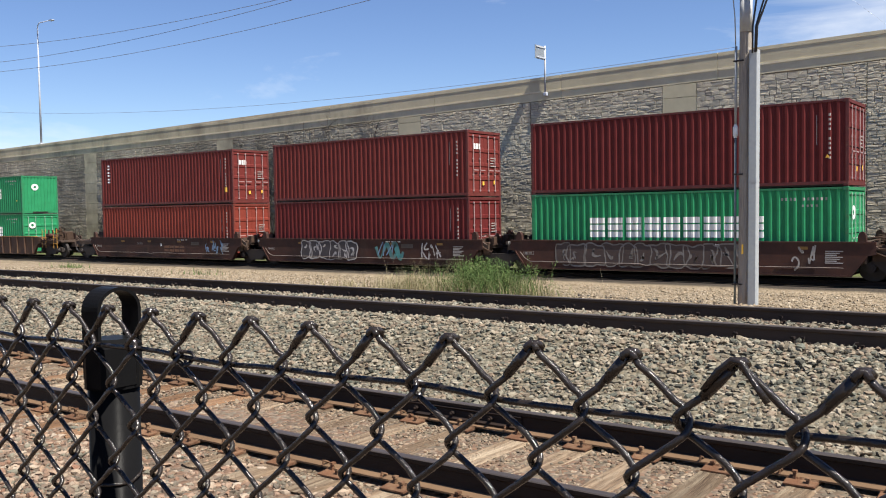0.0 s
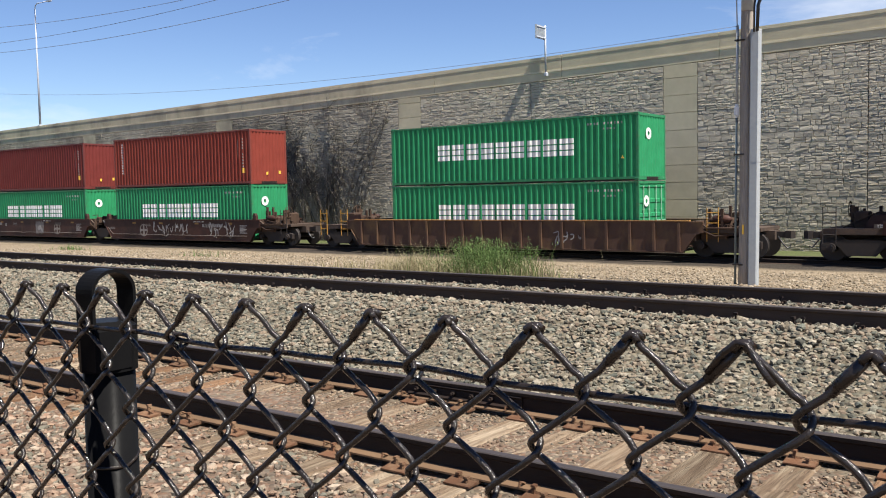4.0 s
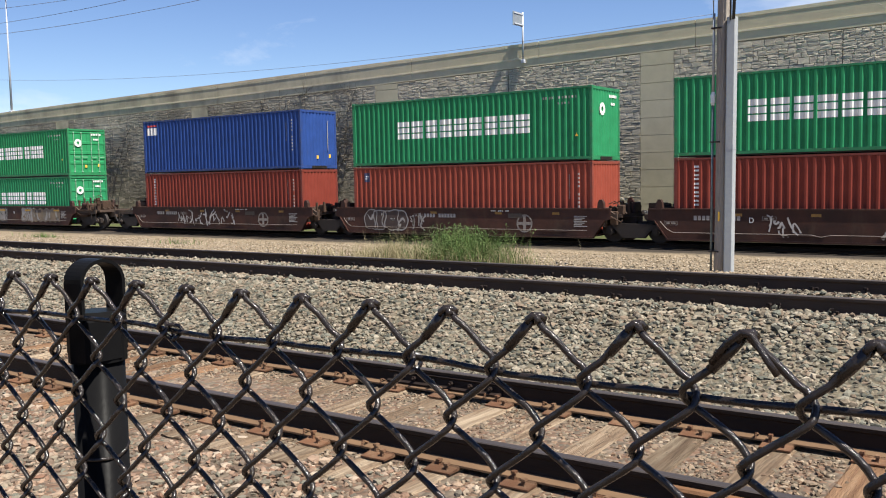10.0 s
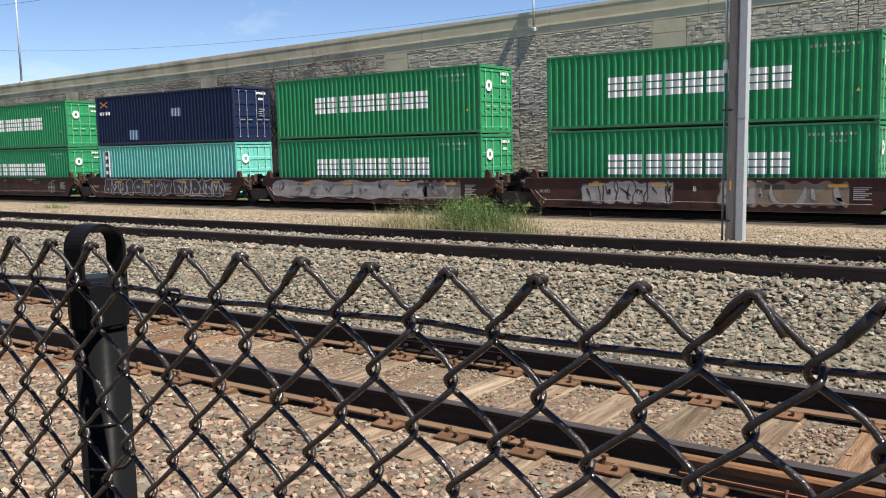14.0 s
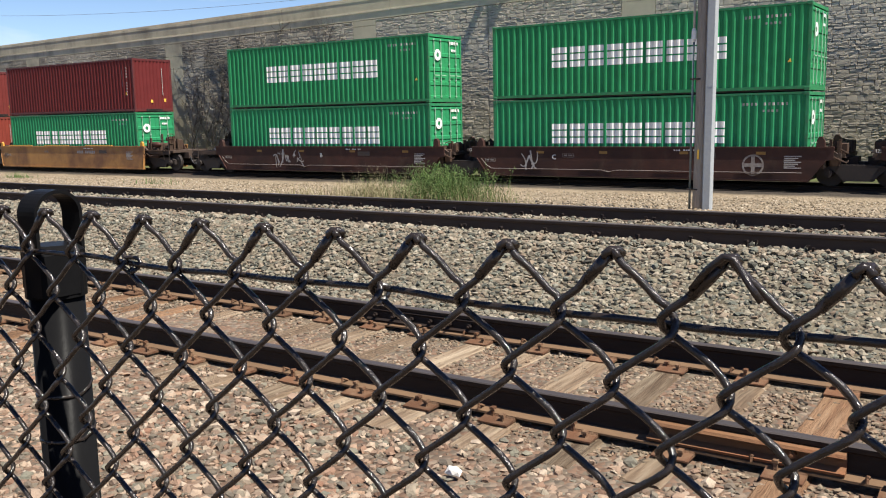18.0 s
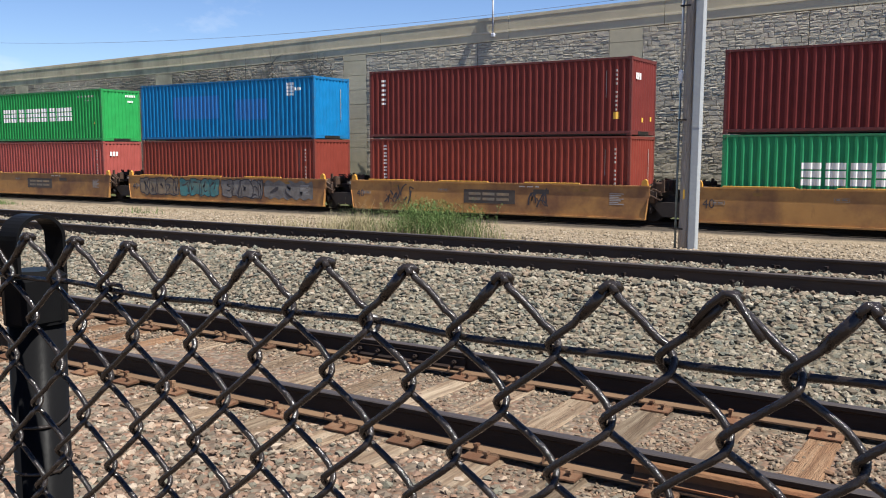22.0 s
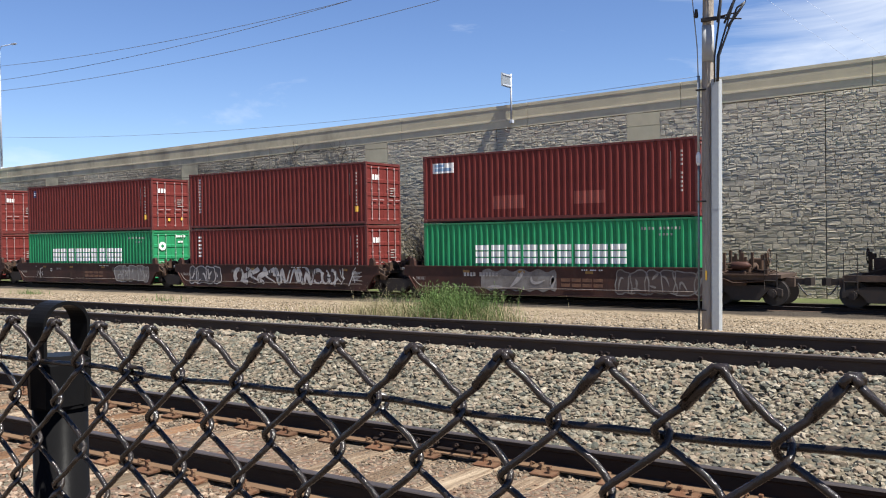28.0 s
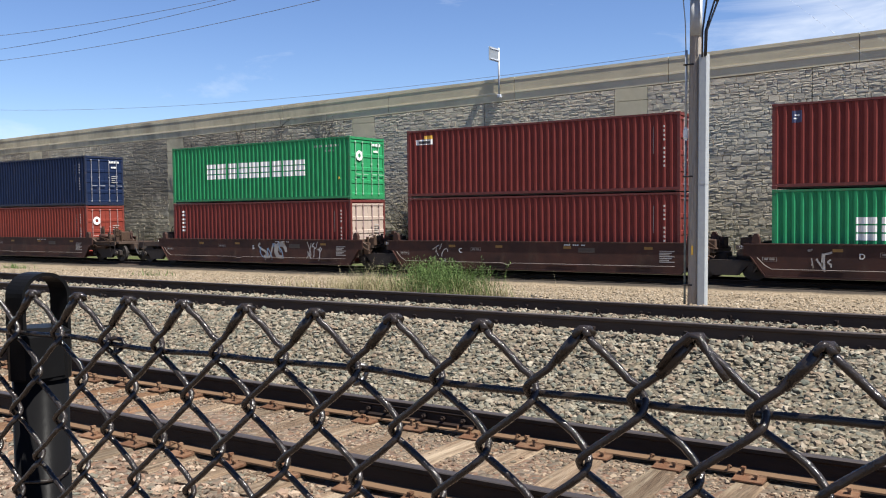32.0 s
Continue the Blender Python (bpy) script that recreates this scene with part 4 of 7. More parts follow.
def utility_pole():
    p = thing("utility_pole", "weathered wooden utility pole with cables and conduit", "utility pole", pose(PX, PY, PZ, 0, 0.5, 0))
    n = 14
    pts = [(0.012 * math.sin(k * 0.8), 0, -0.5 + 12.0 * k / (n - 1)) for k in range(n)]
    part("pole", Geo().tube(pts, [0.150 - 0.045 * k / (n - 1) for k in range(n)], 16).mesh("pole", M_POLEWOOD, True), p)
    part("cable_cover", Geo().prism([(-0.10, -0.09), (-0.075, -0.115), (0.075, -0.115), (0.10, -0.09), (0.10, 0.05), (-0.10, 0.05)], -0.1, 5.62, "z").mesh("cable_cover", M_GALV), p, "long galvanized cable guard", m=Matrix.Translation((0.215, -0.06, 0)))
    part("cover_joint", Geo().prism([(-0.104, -0.092), (-0.078, -0.119), (0.078, -0.119), (0.104, -0.092), (0.104, 0.05), (-0.104, 0.05)], 2.74, 2.78, "z").mesh("cover_joint", M_GALV), p, m=Matrix.Translation((0.215, -0.06, 0)))
    part("sleeve", Geo().tube([(0, 0, 6.05), (0, 0, 6.85)], 0.135, 16).mesh("sleeve", M_WHITEPVC, True), p, "pale sleeve round the pole")
    cd = Geo().tube([(-0.20, -0.05, 3.99), (-0.20, -0.05, 5.75)], 0.030, 8)
    part("conduit", cd.mesh("conduit", M_GALV, True), p, "thin metal conduit")
    part("conduit", Geo().tube([(-0.20, -0.05, 0.0), (-0.20, -0.05, 3.74)], 0.026, 8).mesh("conduit", M_DARKPIPE, True), p, "dark green conduit")
    mt = Geo().tube([(-0.20, -0.055, 3.73), (-0.20, -0.055, 3.77), (-0.20, -0.055, 3.78), (-0.20, -0.055, 3.97), (-0.20, -0.055, 3.98), (-0.20, -0.055, 4.03)], [0.038, 0.038, 0.056, 0.056, 0.044, 0.034], 12)
    part("coupling", mt.mesh("coupling", M_WHITEBOX), p, "white conduit coupling")
    for z in (0.45, 2.9, 5.4):
        part("strap", Geo().box(-0.235, 0.0, -0.145, -0.125, z, z + 0.035).box(-0.222, -0.178, -0.125, -0.03, z, z + 0.035).mesh("strap", M_DARKIRON), p)
    part("marker_tag", Geo().box(-0.02, 0.02, -0.156, -0.148, 1.15, 1.36).mesh("marker_tag", M_STRIPNEW), p, "yellow tag")
    # guy wire along the pole, with insulator
    part("guy_wire", Geo().tube([(-0.22, -0.02, 5.75), (-0.24, -0.02, 6.4), (-0.42, -0.02, 8.2), (-0.52, 0, 8.7)], 0.014, 6).mesh("guy_wire", M_GALV, True), p)
    part("insulator", Geo().tube([(-0.24, -0.08, 7.05), (-0.24, -0.08, 7.12), (-0.24, -0.08, 7.24)], [0.04, 0.05, 0.03], 8).mesh("insulator", M_DARKIRON), p)
    # bracket that holds the cable ends away from the pole
    b = Geo()
    for k, (x, z) in enumerate(((0.42, 6.98), (0.66, 7.02), (0.80, 6.86))):
        b.tube([(0.05, -0.1, 6.95 + 0.03 * k), (x, -0.12 - 0.05 * k, z)], 0.016, 6)
    b.box(-0.1, 0.3, -0.19, -0.13, 6.92, 7.0)
    part("bracket", b.mesh("bracket", M_DARKIRON), p)
    for k, (x0, x1, z1, dz) in enumerate(((0.20, 0.38, 7.63, 0.0), (0.27, 0.73, 7.47, 0.1), (0.31, 0.90, 7.20, 0.2))):
        y = -0.17 - 0.05 * k
        low = [(x0, y, 5.55), (x0 + 0.01 * k, y, 6.1), (x0 + (x1 - x0) * 0.35, y, 6.6), (x0 + (x1 - x0) * 0.7, y, 7.1), (x1, y, z1)]
        part("cable", Geo().tube(low, 0.022, 7).mesh("cable", M_CABLE, True), p)
        t = [(x0 + (x1 - x0) * u, y, 6.45 + (z1 - 6.45) * u) for u in (0.35, 0.5, 0.75, 1.0)]
        part("cable_terminal", Geo().tube(t, [0.026, 0.033, 0.033, 0.018], 8).mesh("cable_terminal", M_CABLE, True), p)
        lead = [(x1, y, z1), (x1 + 0.03, y, z1 + 0.22), (x1, y, z1 + 0.45), (x1 - 0.10, y, z1 + 0.66), (x1 * 0.65, y, z1 + 0.80), (x1 * 0.35, y, z1 + 0.86), (0.12, y, z1 + 0.84)]
        part("lead_wire", Geo().tube(lead, 0.007, 6).mesh("lead_wire", M_CABLE, True), p)
    # crossarm with fuse cut-outs
    part("crossarm", Geo().bevel_box(-1.25, 1.25, -0.20, -0.09, 9.42, 9.54, 0.01).mesh("crossarm", M_POLEWOOD), p, "wooden crossarm")
    for x in (-0.95, -0.62, -0.28):
        c = Geo().tube([(x, -0.22, 8.60), (x, -0.26, 8.45), (x, -0.28, 8.10), (x + 0.02, -0.28, 7.88)], [0.03, 0.05, 0.055, 0.03], 8)
        part("fuse_cutout", c.mesh("fuse_cutout", M_PORCELAIN), p, "grey porcelain fuse")
        part("fuse_arm", Geo().tube([(x - 0.08, -0.28, 8.45), (x - 0.16, -0.3, 8.12), (x - 0.05, -0.28, 7.90), (x + 0.08, -0.28, 7.93)], 0.016, 6).mesh("fuse_arm", M_DARKIRON), p)
    for za, xb in ((8.56, -1.05), (8.02, -0.75), (7.72, -0.55)):
        part("mount_bar", Geo().box(xb, 0.2, -0.19, -0.14, za, za + 0.04).mesh("mount_bar", M_LAMPGREY), p)
    part("mount_strut", Geo().box(-0.60, -0.54, -0.20, -0.13, 7.7, 8.6).mesh("mount_strut", M_DARKIRON), p)
    for x, z in ((0.17, 8.30), (0.19, 8.02), (-0.42, 8.2)):
        part("arrester", Geo().tube([(x, -0.2, z - 0.1), (x, -0.2, z - 0.06), (x, -0.2, z + 0.1), (x, -0.2, z + 0.15)], [0.02, 0.05, 0.05, 0.02], 8).mesh("arrester", M_PORCELAIN), p)
    for x in (-1.15, -0.05, 1.15):
        part("pin_insulator", Geo().tube([(x, -0.145, 9.54), (x, -0.145, 9.63), (x, -0.145, 9.67), (x, -0.145, 9.75)], [0.015, 0.02, 0.055, 0.04], 8).mesh("pin_insulator", M_PORCELAIN), p)
    return p


utility_pole()


def wire_span(name, label, a, b, sag, r, n=40):
    pts = [(a[0] + (b[0] - a[0]) * u, a[1] + (b[1] - a[1]) * u, a[2] + (b[2] - a[2]) * u - 4 * sag * u * (1 - u)) for u in [k / n for k in range(n + 1)]]
    return solo(name, Geo().tube(pts, r, 5).mesh(name, M_WIREGREY, True), label, "power line")


def hung_wire(label, x_low, z_low, k, y, x_end=-85.0, r=0.0085):
    """An overhead conductor: a shallow parabola from the pole's crossarm to beyond the view."""
    pts = [(PX - 0.1 + (x_end - PX) * u, y, z_low + k * (PX - 0.1 + (x_end - PX) * u - x_low) ** 2) for u in [q / 50 for q in range(51)]]
    return solo("power_line", Geo().tube(pts, r, 5).mesh("power_line", M_WIREGREY, True), label, "power line")


hung_wire("thin overhead power line from the pole", -22.5, 8.52, 0.0026, 19.86)
hung_wire("thin overhead power line from the pole", -28.5, 8.26, 0.0026, 19.9)
hung_wire("thin overhead power line from the pole", -26.0, 7.72, 0.0024, 19.8)
hung_wire("thin low cable hung from the pole's conduit", -14.1, 5.166, 0.00204, 19.9, r=0.0050)
wire_span("guy_wire", "thin bright guy wire slanting down from the pole", (PX + 0.1, 20.0, PZ + 9.0), (3.6, 20.6, ground_z(20.6)), 0.05, 0.0018)
wire_span("guy_wire", "thin bright guy wire slanting down from the pole", (PX + 0.1, 20.1, PZ + 8.4), (3.0, 20.9, ground_z(20.9)), 0.05, 0.0018)
for ob in list(scene.objects):
    if ob.name.startswith("guy_wire") and ob.parent is None:
        ob.data.materials[0] = M_LAMPGREY


# ---- retaining wall with road on top ----
def wall_top(x):
    """The road's grade over the wall, a little steeper this side of its crest."""
    if x < -45.0:
        return 8.128 + 0.0095 * (x + 45.0)
    return 8.645 + 0.0182 * (x + 16.5)


BAY = 16.0
PILASTERS = [-0.62 - BAY * k for k in range(-1, 11)]   # left edges of the plain pilasters
PIL_W = 1.62
WX0, WX1 = -190.0, 34.0


def build_wall():
    core = Geo()
    core.v += [(WX0, WALL_Y + 0.10, -1.4), (WX1, WALL_Y + 0.10, -1.4), (WX1, WALL_Y + 0.10, wall_top(WX1) - 0.3), (WX0, WALL_Y + 0.10, wall_top(WX0) - 0.3),
               (WX0, WALL_Y + 0.55, -1.4), (WX1, WALL_Y + 0.55, -1.4), (WX1, WALL_Y + 0.55, wall_top(WX1) - 0.3), (WX0, WALL_Y + 0.55, wall_top(WX0) - 0.3)]
    core.f += [(0, 1, 2, 3), (5, 4, 7, 6), (3, 2, 6, 7), (1, 5, 6, 2), (4, 0, 3, 7)]
    w = solo("wall_retaining", core.mesh("wall_core", M_JOINT), "tall concrete retaining wall with split-stone panels", "wall", "structure")
    # parapet and coping in lengths, following the road's grade
    seg = 8.0
    k = 0
    x = WX0
    while x < WX1 - 0.1:
        xa, xb = x + 0.012, x + seg - 0.012
        for nm, y0, y1, za, zb, mt_ in (("parapet", -0.01, 0.42, -0.70, -0.15, M_PARAPET), ("cap_stone", -0.024, 0.48, -0.15, 0.0, M_CONC), ("ledge", -0.029, 0.2, -0.79, -0.70, M_CONC_LEDGE), ("frieze", 0.0, 0.3, -1.18, -0.79, M_CONC)):
            g = Geo()
            for yy in (y0, y1):
                g.v += [(xa, WALL_Y + yy, wall_top(xa) + za), (xb, WALL_Y + yy, wall_top(xb) + za), (xb, WALL_Y + yy, wall_top(xb) + zb), (xa, WALL_Y + yy, wall_top(xa) + zb)]
            g.f += [(0, 1, 2, 3), (5, 4, 7, 6), (3, 2, 6, 7), (0, 4, 5, 1), (1, 5, 6, 2), (4, 0, 3, 7)]
            part(nm, g.mesh(nm, mt_), w)
        x += seg
        k += 1
    # pilaster blocks
    for px in PILASTERS:
        top = wall_top(px) - 1.185
        z = -1.2
        while z < top - 0.05:
            zt = min(z + 0.80, top)
            part("pilaster_block", Geo().prism([(px + 0.0, z + 0.007), (px + PIL_W, z + 0.007), (px + PIL_W, zt - 0.007), (px + 0.0, zt - 0.007)], WALL_Y + 0.0, WALL_Y + 0.10, "y").mesh("pilaster_block", M_CONC_TILE), w)
            z += 0.805
    # split-face stones between the pilasters: each face is broken into four ragged facets
    r = random.Random(21)
    FACES = ((4, 5, 8, 7), (5, 6, 9, 8), (7, 8, 11, 10), (8, 9, 12, 11), (0, 1, 6, 5, 4), (1, 2, 12, 9, 6), (2, 3, 10, 11, 12), (3, 0, 4, 7, 10))
    for px in PILASTERS:
        g = Geo()
        x_start, x_end = px + PIL_W + 0.012, px + BAY - 0.012
        fine = -60 < px < 20
        for xa, xb in ((x_start, (x_start + x_end) / 2 - 0.012), ((x_start + x_end) / 2 + 0.012, x_end)):
            z = -1.1
            while z < wall_top(xb) - 1.25:
                h = r.choice((0.11, 0.14, 0.18, 0.22, 0.28))
                x = xa
                while x < xb - 0.05:
                    l = min(r.uniform(0.20, 0.62) * (0.65 + h), xb - x)
                    if xb - x - l < 0.2:
                        l = xb - x
                    zt = min(z + h, wall_top(x) - 1.215)
                    if zt - z > 0.04:
                        rows = [(z, zt)]
                        if h > 0.20 and fine and r.random() < 0.5:
                            zm = z + (zt - z) * r.uniform(0.35, 0.65)
                            rows = [(z, zm), (zm, zt)]
                        for za, zb in rows:
                            d = r.uniform(0.0, 0.010)
                            j, e = 0.0015, 0.007
                            n0 = len(g.v)
                            yb, yf = WALL_Y + 0.10, WALL_Y + 0.002 - d
                            g.v += [(x + j, yb, za + j), (x + l - j, yb, za + j), (x + l - j, yb, zb - j), (x + j, yb, zb - j)]
                            for v in (0.0, r.uniform(0.3, 0.7), 1.0):
                                for q in (0.0, r.uniform(0.25, 0.75), 1.0):
                                    ragged = r.uniform(-0.006, 0.007) - (0.004 if 0 < v < 1 and 0 < q < 1 else 0.0)
                                    g.v.append((x + j + e + (l - 2 * j - 2 * e) * q, yf + ragged, za + j + e + (zb - za - 2 * j - 2 * e) * (v if v in (0.0, 1.0) else v + r.uniform(-0.12, 0.12))))
                            g.f += [tuple(n0 + a for a in q) for q in FACES]
                    x += l
                z += h
        if abs(px + 16.62) < 0.1:
            # the bay nearest the camera: its stones above the train are pieces of their own
            rest, count = Geo(), 0
            for n0 in range(0, len(g.v), 13):
                vs = g.v[n0:n0 + 13]
                if vs[0][2] > 2.2 and count < 300:
                    o = vs[0]
                    one = Geo()
                    one.v = [(q[0] - o[0], q[1] - o[1], q[2] - o[2]) for q in vs]
                    one.f = list(FACES)
                    part("facing_stone", one.mesh("facing_stone", M_FACING_ONE), w, m=Matrix.Translation(o))
                    count += 1
                else:
                    k0 = len(rest.v)
                    rest.v += vs
                    rest.f += [tuple(k0 + i for i in q) for q in FACES]
            g = rest
        ob = part("stone_facing", g.mesh("stone_facing", M_FACING), w, "rough grey-tan split-stone panel")
        ob["kind"] = "stuff"
    # road behind the wall
    rd = Geo()
    rd.v += [(WX0, WALL_Y + 0.55, wall_top(WX0) - 1.0), (WX1, WALL_Y + 0.55, wall_top(WX1) - 1.0), (WX1, WALL_Y + 16, wall_top(WX1) - 1.0), (WX0, WALL_Y + 16, wall_top(WX0) - 1.0),
             (WX0, WALL_Y + 0.55, -1.4), (WX1, WALL_Y + 0.55, -1.4), (WX1, WALL_Y + 32, -1.4), (WX0, WALL_Y + 32, -1.4)]
    rd.f += [(0, 1, 2, 3), (3, 2, 6, 7), (1, 5, 6, 2), (4, 0, 3, 7)]
    solo("road_embankment", rd.mesh("road_embankment", M_ASPHALT), "asphalt road on an embankment behind the wall", "road", "structure")


build_wall()


def lamp_post(x, h):
    zt = wall_top(x)
    p = thing("street_lamp", "tall slim grey street lamp standing on the wall", "street lamp", pose(x, WALL_Y + 0.2, zt - 0.6))
    part("pole", Geo().tube([(0, 0, 0.6), (0, 0, h * 0.5), (0.02, 0, h)], [0.095, 0.072, 0.05], 10).mesh("pole", M_LAMPGREY, True), p)
    part("base", Geo().bevel_box(-0.16, 0.16, -0.16, 0.16, 0.6, 0.74, 0.03).mesh("base", M_LAMPGREY), p)
    part("arm", Geo().tube([(0.02, 0, h - 0.15), (0.15, -0.05, h + 0.12), (0.5, -0.1, h + 0.28), (2.2, -0.2, h + 0.22)], 0.034, 8).mesh("arm", M_LAMPGREY, True), p)
    part("lamp_head", Geo().prism([(-0.05, -0.02), (0.15, -0.06), (0.55, -0.05), (0.62, 0.0), (0.5, 0.05), (0.1, 0.05)], -0.10, 0.10, "y").mesh("lamp_head", M_LAMPGREY), p, "cobra lamp head", m=Matrix.Translation((2.2, -0.2, h + 0.2)))
    return p


lamp_post(-71.2, 10.3)


def road_sign():
    x, z = -22.85, 7.62
    p = thing("road_sign", "small road sign seen edge-on from behind on a bracket post", "sign", pose(x, WALL_Y - 0.12, z))
    part("post", Geo().tube([(0, 0, 0), (0, 0, 2.45)], 0.05, 8).mesh("post", M_LAMPGREY, True), p)
    for z in (1.78, 2.30):
        part("arm", Geo().box(0.016, 0.05, -0.90, 0.0, z, z + 0.06).mesh("arm", M_LAMPGREY), p)
    part("panel", Geo().bevel_box(-0.015, 0.015, -0.98, -0.06, 1.72, 2.40, 0.008).mesh("panel", M_SIGNBACK), p, "grey back of a small sign")
    part("foot_plate", Geo().bevel_box(-0.09, 0.09, -0.06, 0.12, -0.06, 0.10, 0.02).mesh("foot_plate", M_LAMPGREY), p)


road_sign()


# ---- plants ----
def blades(spots, hrange, wid, material, name, seed, lean=0.5, segs=3):
    r = random.Random(seed)
    g = Geo()
    for x, y in spots:
        z = ground_z(y) - 0.01
        h = r.uniform(*hrange)
        a = r.uniform(0, 2 * math.pi)
        ln = r.uniform(0.05, lean) * h
        b = r.uniform(0, math.pi)
        w = wid * r.uniform(0.6, 1.3)
        k = len(g.v)
        for i in range(segs + 1):
            u = i / segs
            cx, cy, cz = x + math.cos(a) * ln * u * u, y + math.sin(a) * ln * u * u, z + h * u * (1 - 0.15 * u * lean)
            ww = w * (1 - 0.85 * u)
            g.v += [(cx - math.cos(b) * ww, cy - math.sin(b) * ww, cz), (cx + math.cos(b) * ww, cy + math.sin(b) * ww, cz)]
        for i in range(segs):
            q = k + 2 * i
            g.f.append((q, q + 1, q + 3, q + 2))
    return g.mesh(name, material)


def leafy(spots, hrange, seed, leaf=0.045, per=16):
    """Weed stems with many small leaves."""
    r = random.Random(seed)
    g = Geo()
    for x, y in spots:
        z0, h = ground_z(y), r.uniform(*hrange)
        a, ln = r.uniform(0, 6.28), r.uniform(0.05, 0.35) * h
        g.tube([(x, y, z0), (x + math.cos(a) * ln * 0.4, y + math.sin(a) * ln * 0.4, z0 + h * 0.6), (x + math.cos(a) * ln, y + math.sin(a) * ln, z0 + h)], [0.006, 0.004, 0.002], 4, False)
        for _ in range(per):
            u = r.uniform(0.12, 1.0)
            c = Vector((x + math.cos(a) * ln * u * u + r.gauss(0, 0.036), y + math.sin(a) * ln * u * u + r.gauss(0, 0.036), z0 + h * u + r.gauss(0, 0.02)))
            d = Vector((r.uniform(-1, 1), r.uniform(-1, 1), r.uniform(-0.1, 1.5))).normalized()
            s = d.cross(Vector((r.uniform(-1, 1), r.uniform(-1, 1), 1))).normalized()
            L, W = leaf * r.uniform(0.6, 1.6), leaf * 0.11 * r.uniform(0.7, 1.3)
            k = len(g.v)
            g.v += [tuple(c), tuple(c + d * L * 0.5 + s * W), tuple(c + d * L), tuple(c + d * L * 0.5 - s * W)]
            g.f.append((k, k + 1, k + 2, k + 3))
    return g.mesh("weeds", M_LEAF)


def clump(r, cx, cy, sx, sy, n):
    return [(r.gauss(cx, sx), r.gauss(cy, sy)) for _ in range(n)]


_r = random.Random(3)
bush = thing("weed_clump", "clump of green weeds and dry grass growing in gravel", "plant", pose(0, 0, 0))
part("feathery_weed", leafy(clump(_r, -12.0, 17.6, 0.34, 0.35, 150) + clump(_r, -11.35, 17.5, 0.45, 0.35, 120), (0.25, 0.90), 7, leaf=0.062, per=40), bush, "feathery green weeds")["kind"] = "stuff"
part("green_grass", blades(clump(_r, -11.9, 17.6, 0.42, 0.38, 700) + clump(_r, -11.0, 17.5, 0.45, 0.35, 500) + clump(_r, -13.2, 17.5, 0.6, 0.35, 160), (0.20, 0.86), 0.0065, M_GREENGRASS, "green_grass", 9, 0.8), bush, "tall green grass")["kind"] = "stuff"
part("dry_grass", blades(clump(_r, -13.7, 17.6, 0.50, 0.4, 1300) + clump(_r, -14.5, 17.7, 0.45, 0.3, 400) + clump(_r, -10.3, 17.3, 0.5, 0.35, 330) + clump(_r, -12.3, 16.95, 1.1, 0.2, 700), (0.10, 0.62), 0.0050, M_DRYGRASS, "dry_grass", 8, 1.1), bush, "dry pale grass stalks")["kind"] = "stuff"
part("seed_stalk", blades(clump(_r, -13.4, 17.6, 0.55, 0.35, 130) + clump(_r, -11.6, 17.4, 1.1, 0.3, 110), (0.55, 0.98), 0.0042, M_DRYGRASS, "seed_stalk", 12, 0.55), bush, "tall thin dry seed stalks")["kind"] = "stuff"
for k, (cx, cy, n) in enumerate(((-43, 25.5, 160), (-16.8, 18.5, 120), (-30, 24, 60), (-55, 27, 90))):
    t = thing("grass_tuft", "small tuft of dry and green grass in gravel", "plant")
    tagged(part("grass", blades(clump(_r, cx, cy, 0.7, 0.4, n), (0.12, 0.42), 0.012, M_DRYGRASS if k % 2 else M_LEAF, "grass", 30 + k, 0.8), t), kind="stuff")


def bare_shrub(x, y, z0, h, seed, n=26, spread=2.2):
    """Leafless climbing branches against the wall."""
    r = random.Random(seed)
    s = thing("bare_shrub", "leafless dark climbing branches against the wall", "plant", pose(x, y, z0))
    for i in range(n):
        g = Geo()
        a = r.uniform(-0.9, 0.9)
        p = Vector((r.uniform(-spread, spread), r.uniform(-0.05, 0.03), 0))
        d = Vector((a * 0.35, 0, 1)).normalized()
        L = h * r.uniform(0.6, 1.02)
        pts, steps = [], 14
        for k in range(steps):
            pts.append(tuple(p))
            d = (d + Vector((r.gauss(0, 0.16), r.gauss(0, 0.02), r.gauss(0, 0.05)))).normalized()
            p = p + d * L / steps
            p.y = max(-0.08, min(0.04, p.y))
        g.tube(pts, [0.018 * (1 - 0.5 * k / steps) for k in range(steps)], 4, False)
        for _ in range(11):
            k = r.randrange(5, steps - 1)
            q = Vector(pts[k])
            dd = Vector((r.choice((-1, 1)) * r.uniform(0.4, 1), 0, r.uniform(0.2, 1))).normalized()
            tw = [tuple(q)]
            for _k in range(5):
                q = q + dd * r.uniform(0.10, 0.26)
                dd = (dd + Vector((r.gauss(0, 0.25), r.gauss(0, 0.02), r.gauss(0, 0.2)))).normalized()
                tw.append(tuple(q))
            g.tube(tw, [0.008, 0.008, 0.007, 0.007, 0.006, 0.006][:len(tw)], 3, False)
        part("branch", g.mesh("branch", M_TWIG), s)
    return s


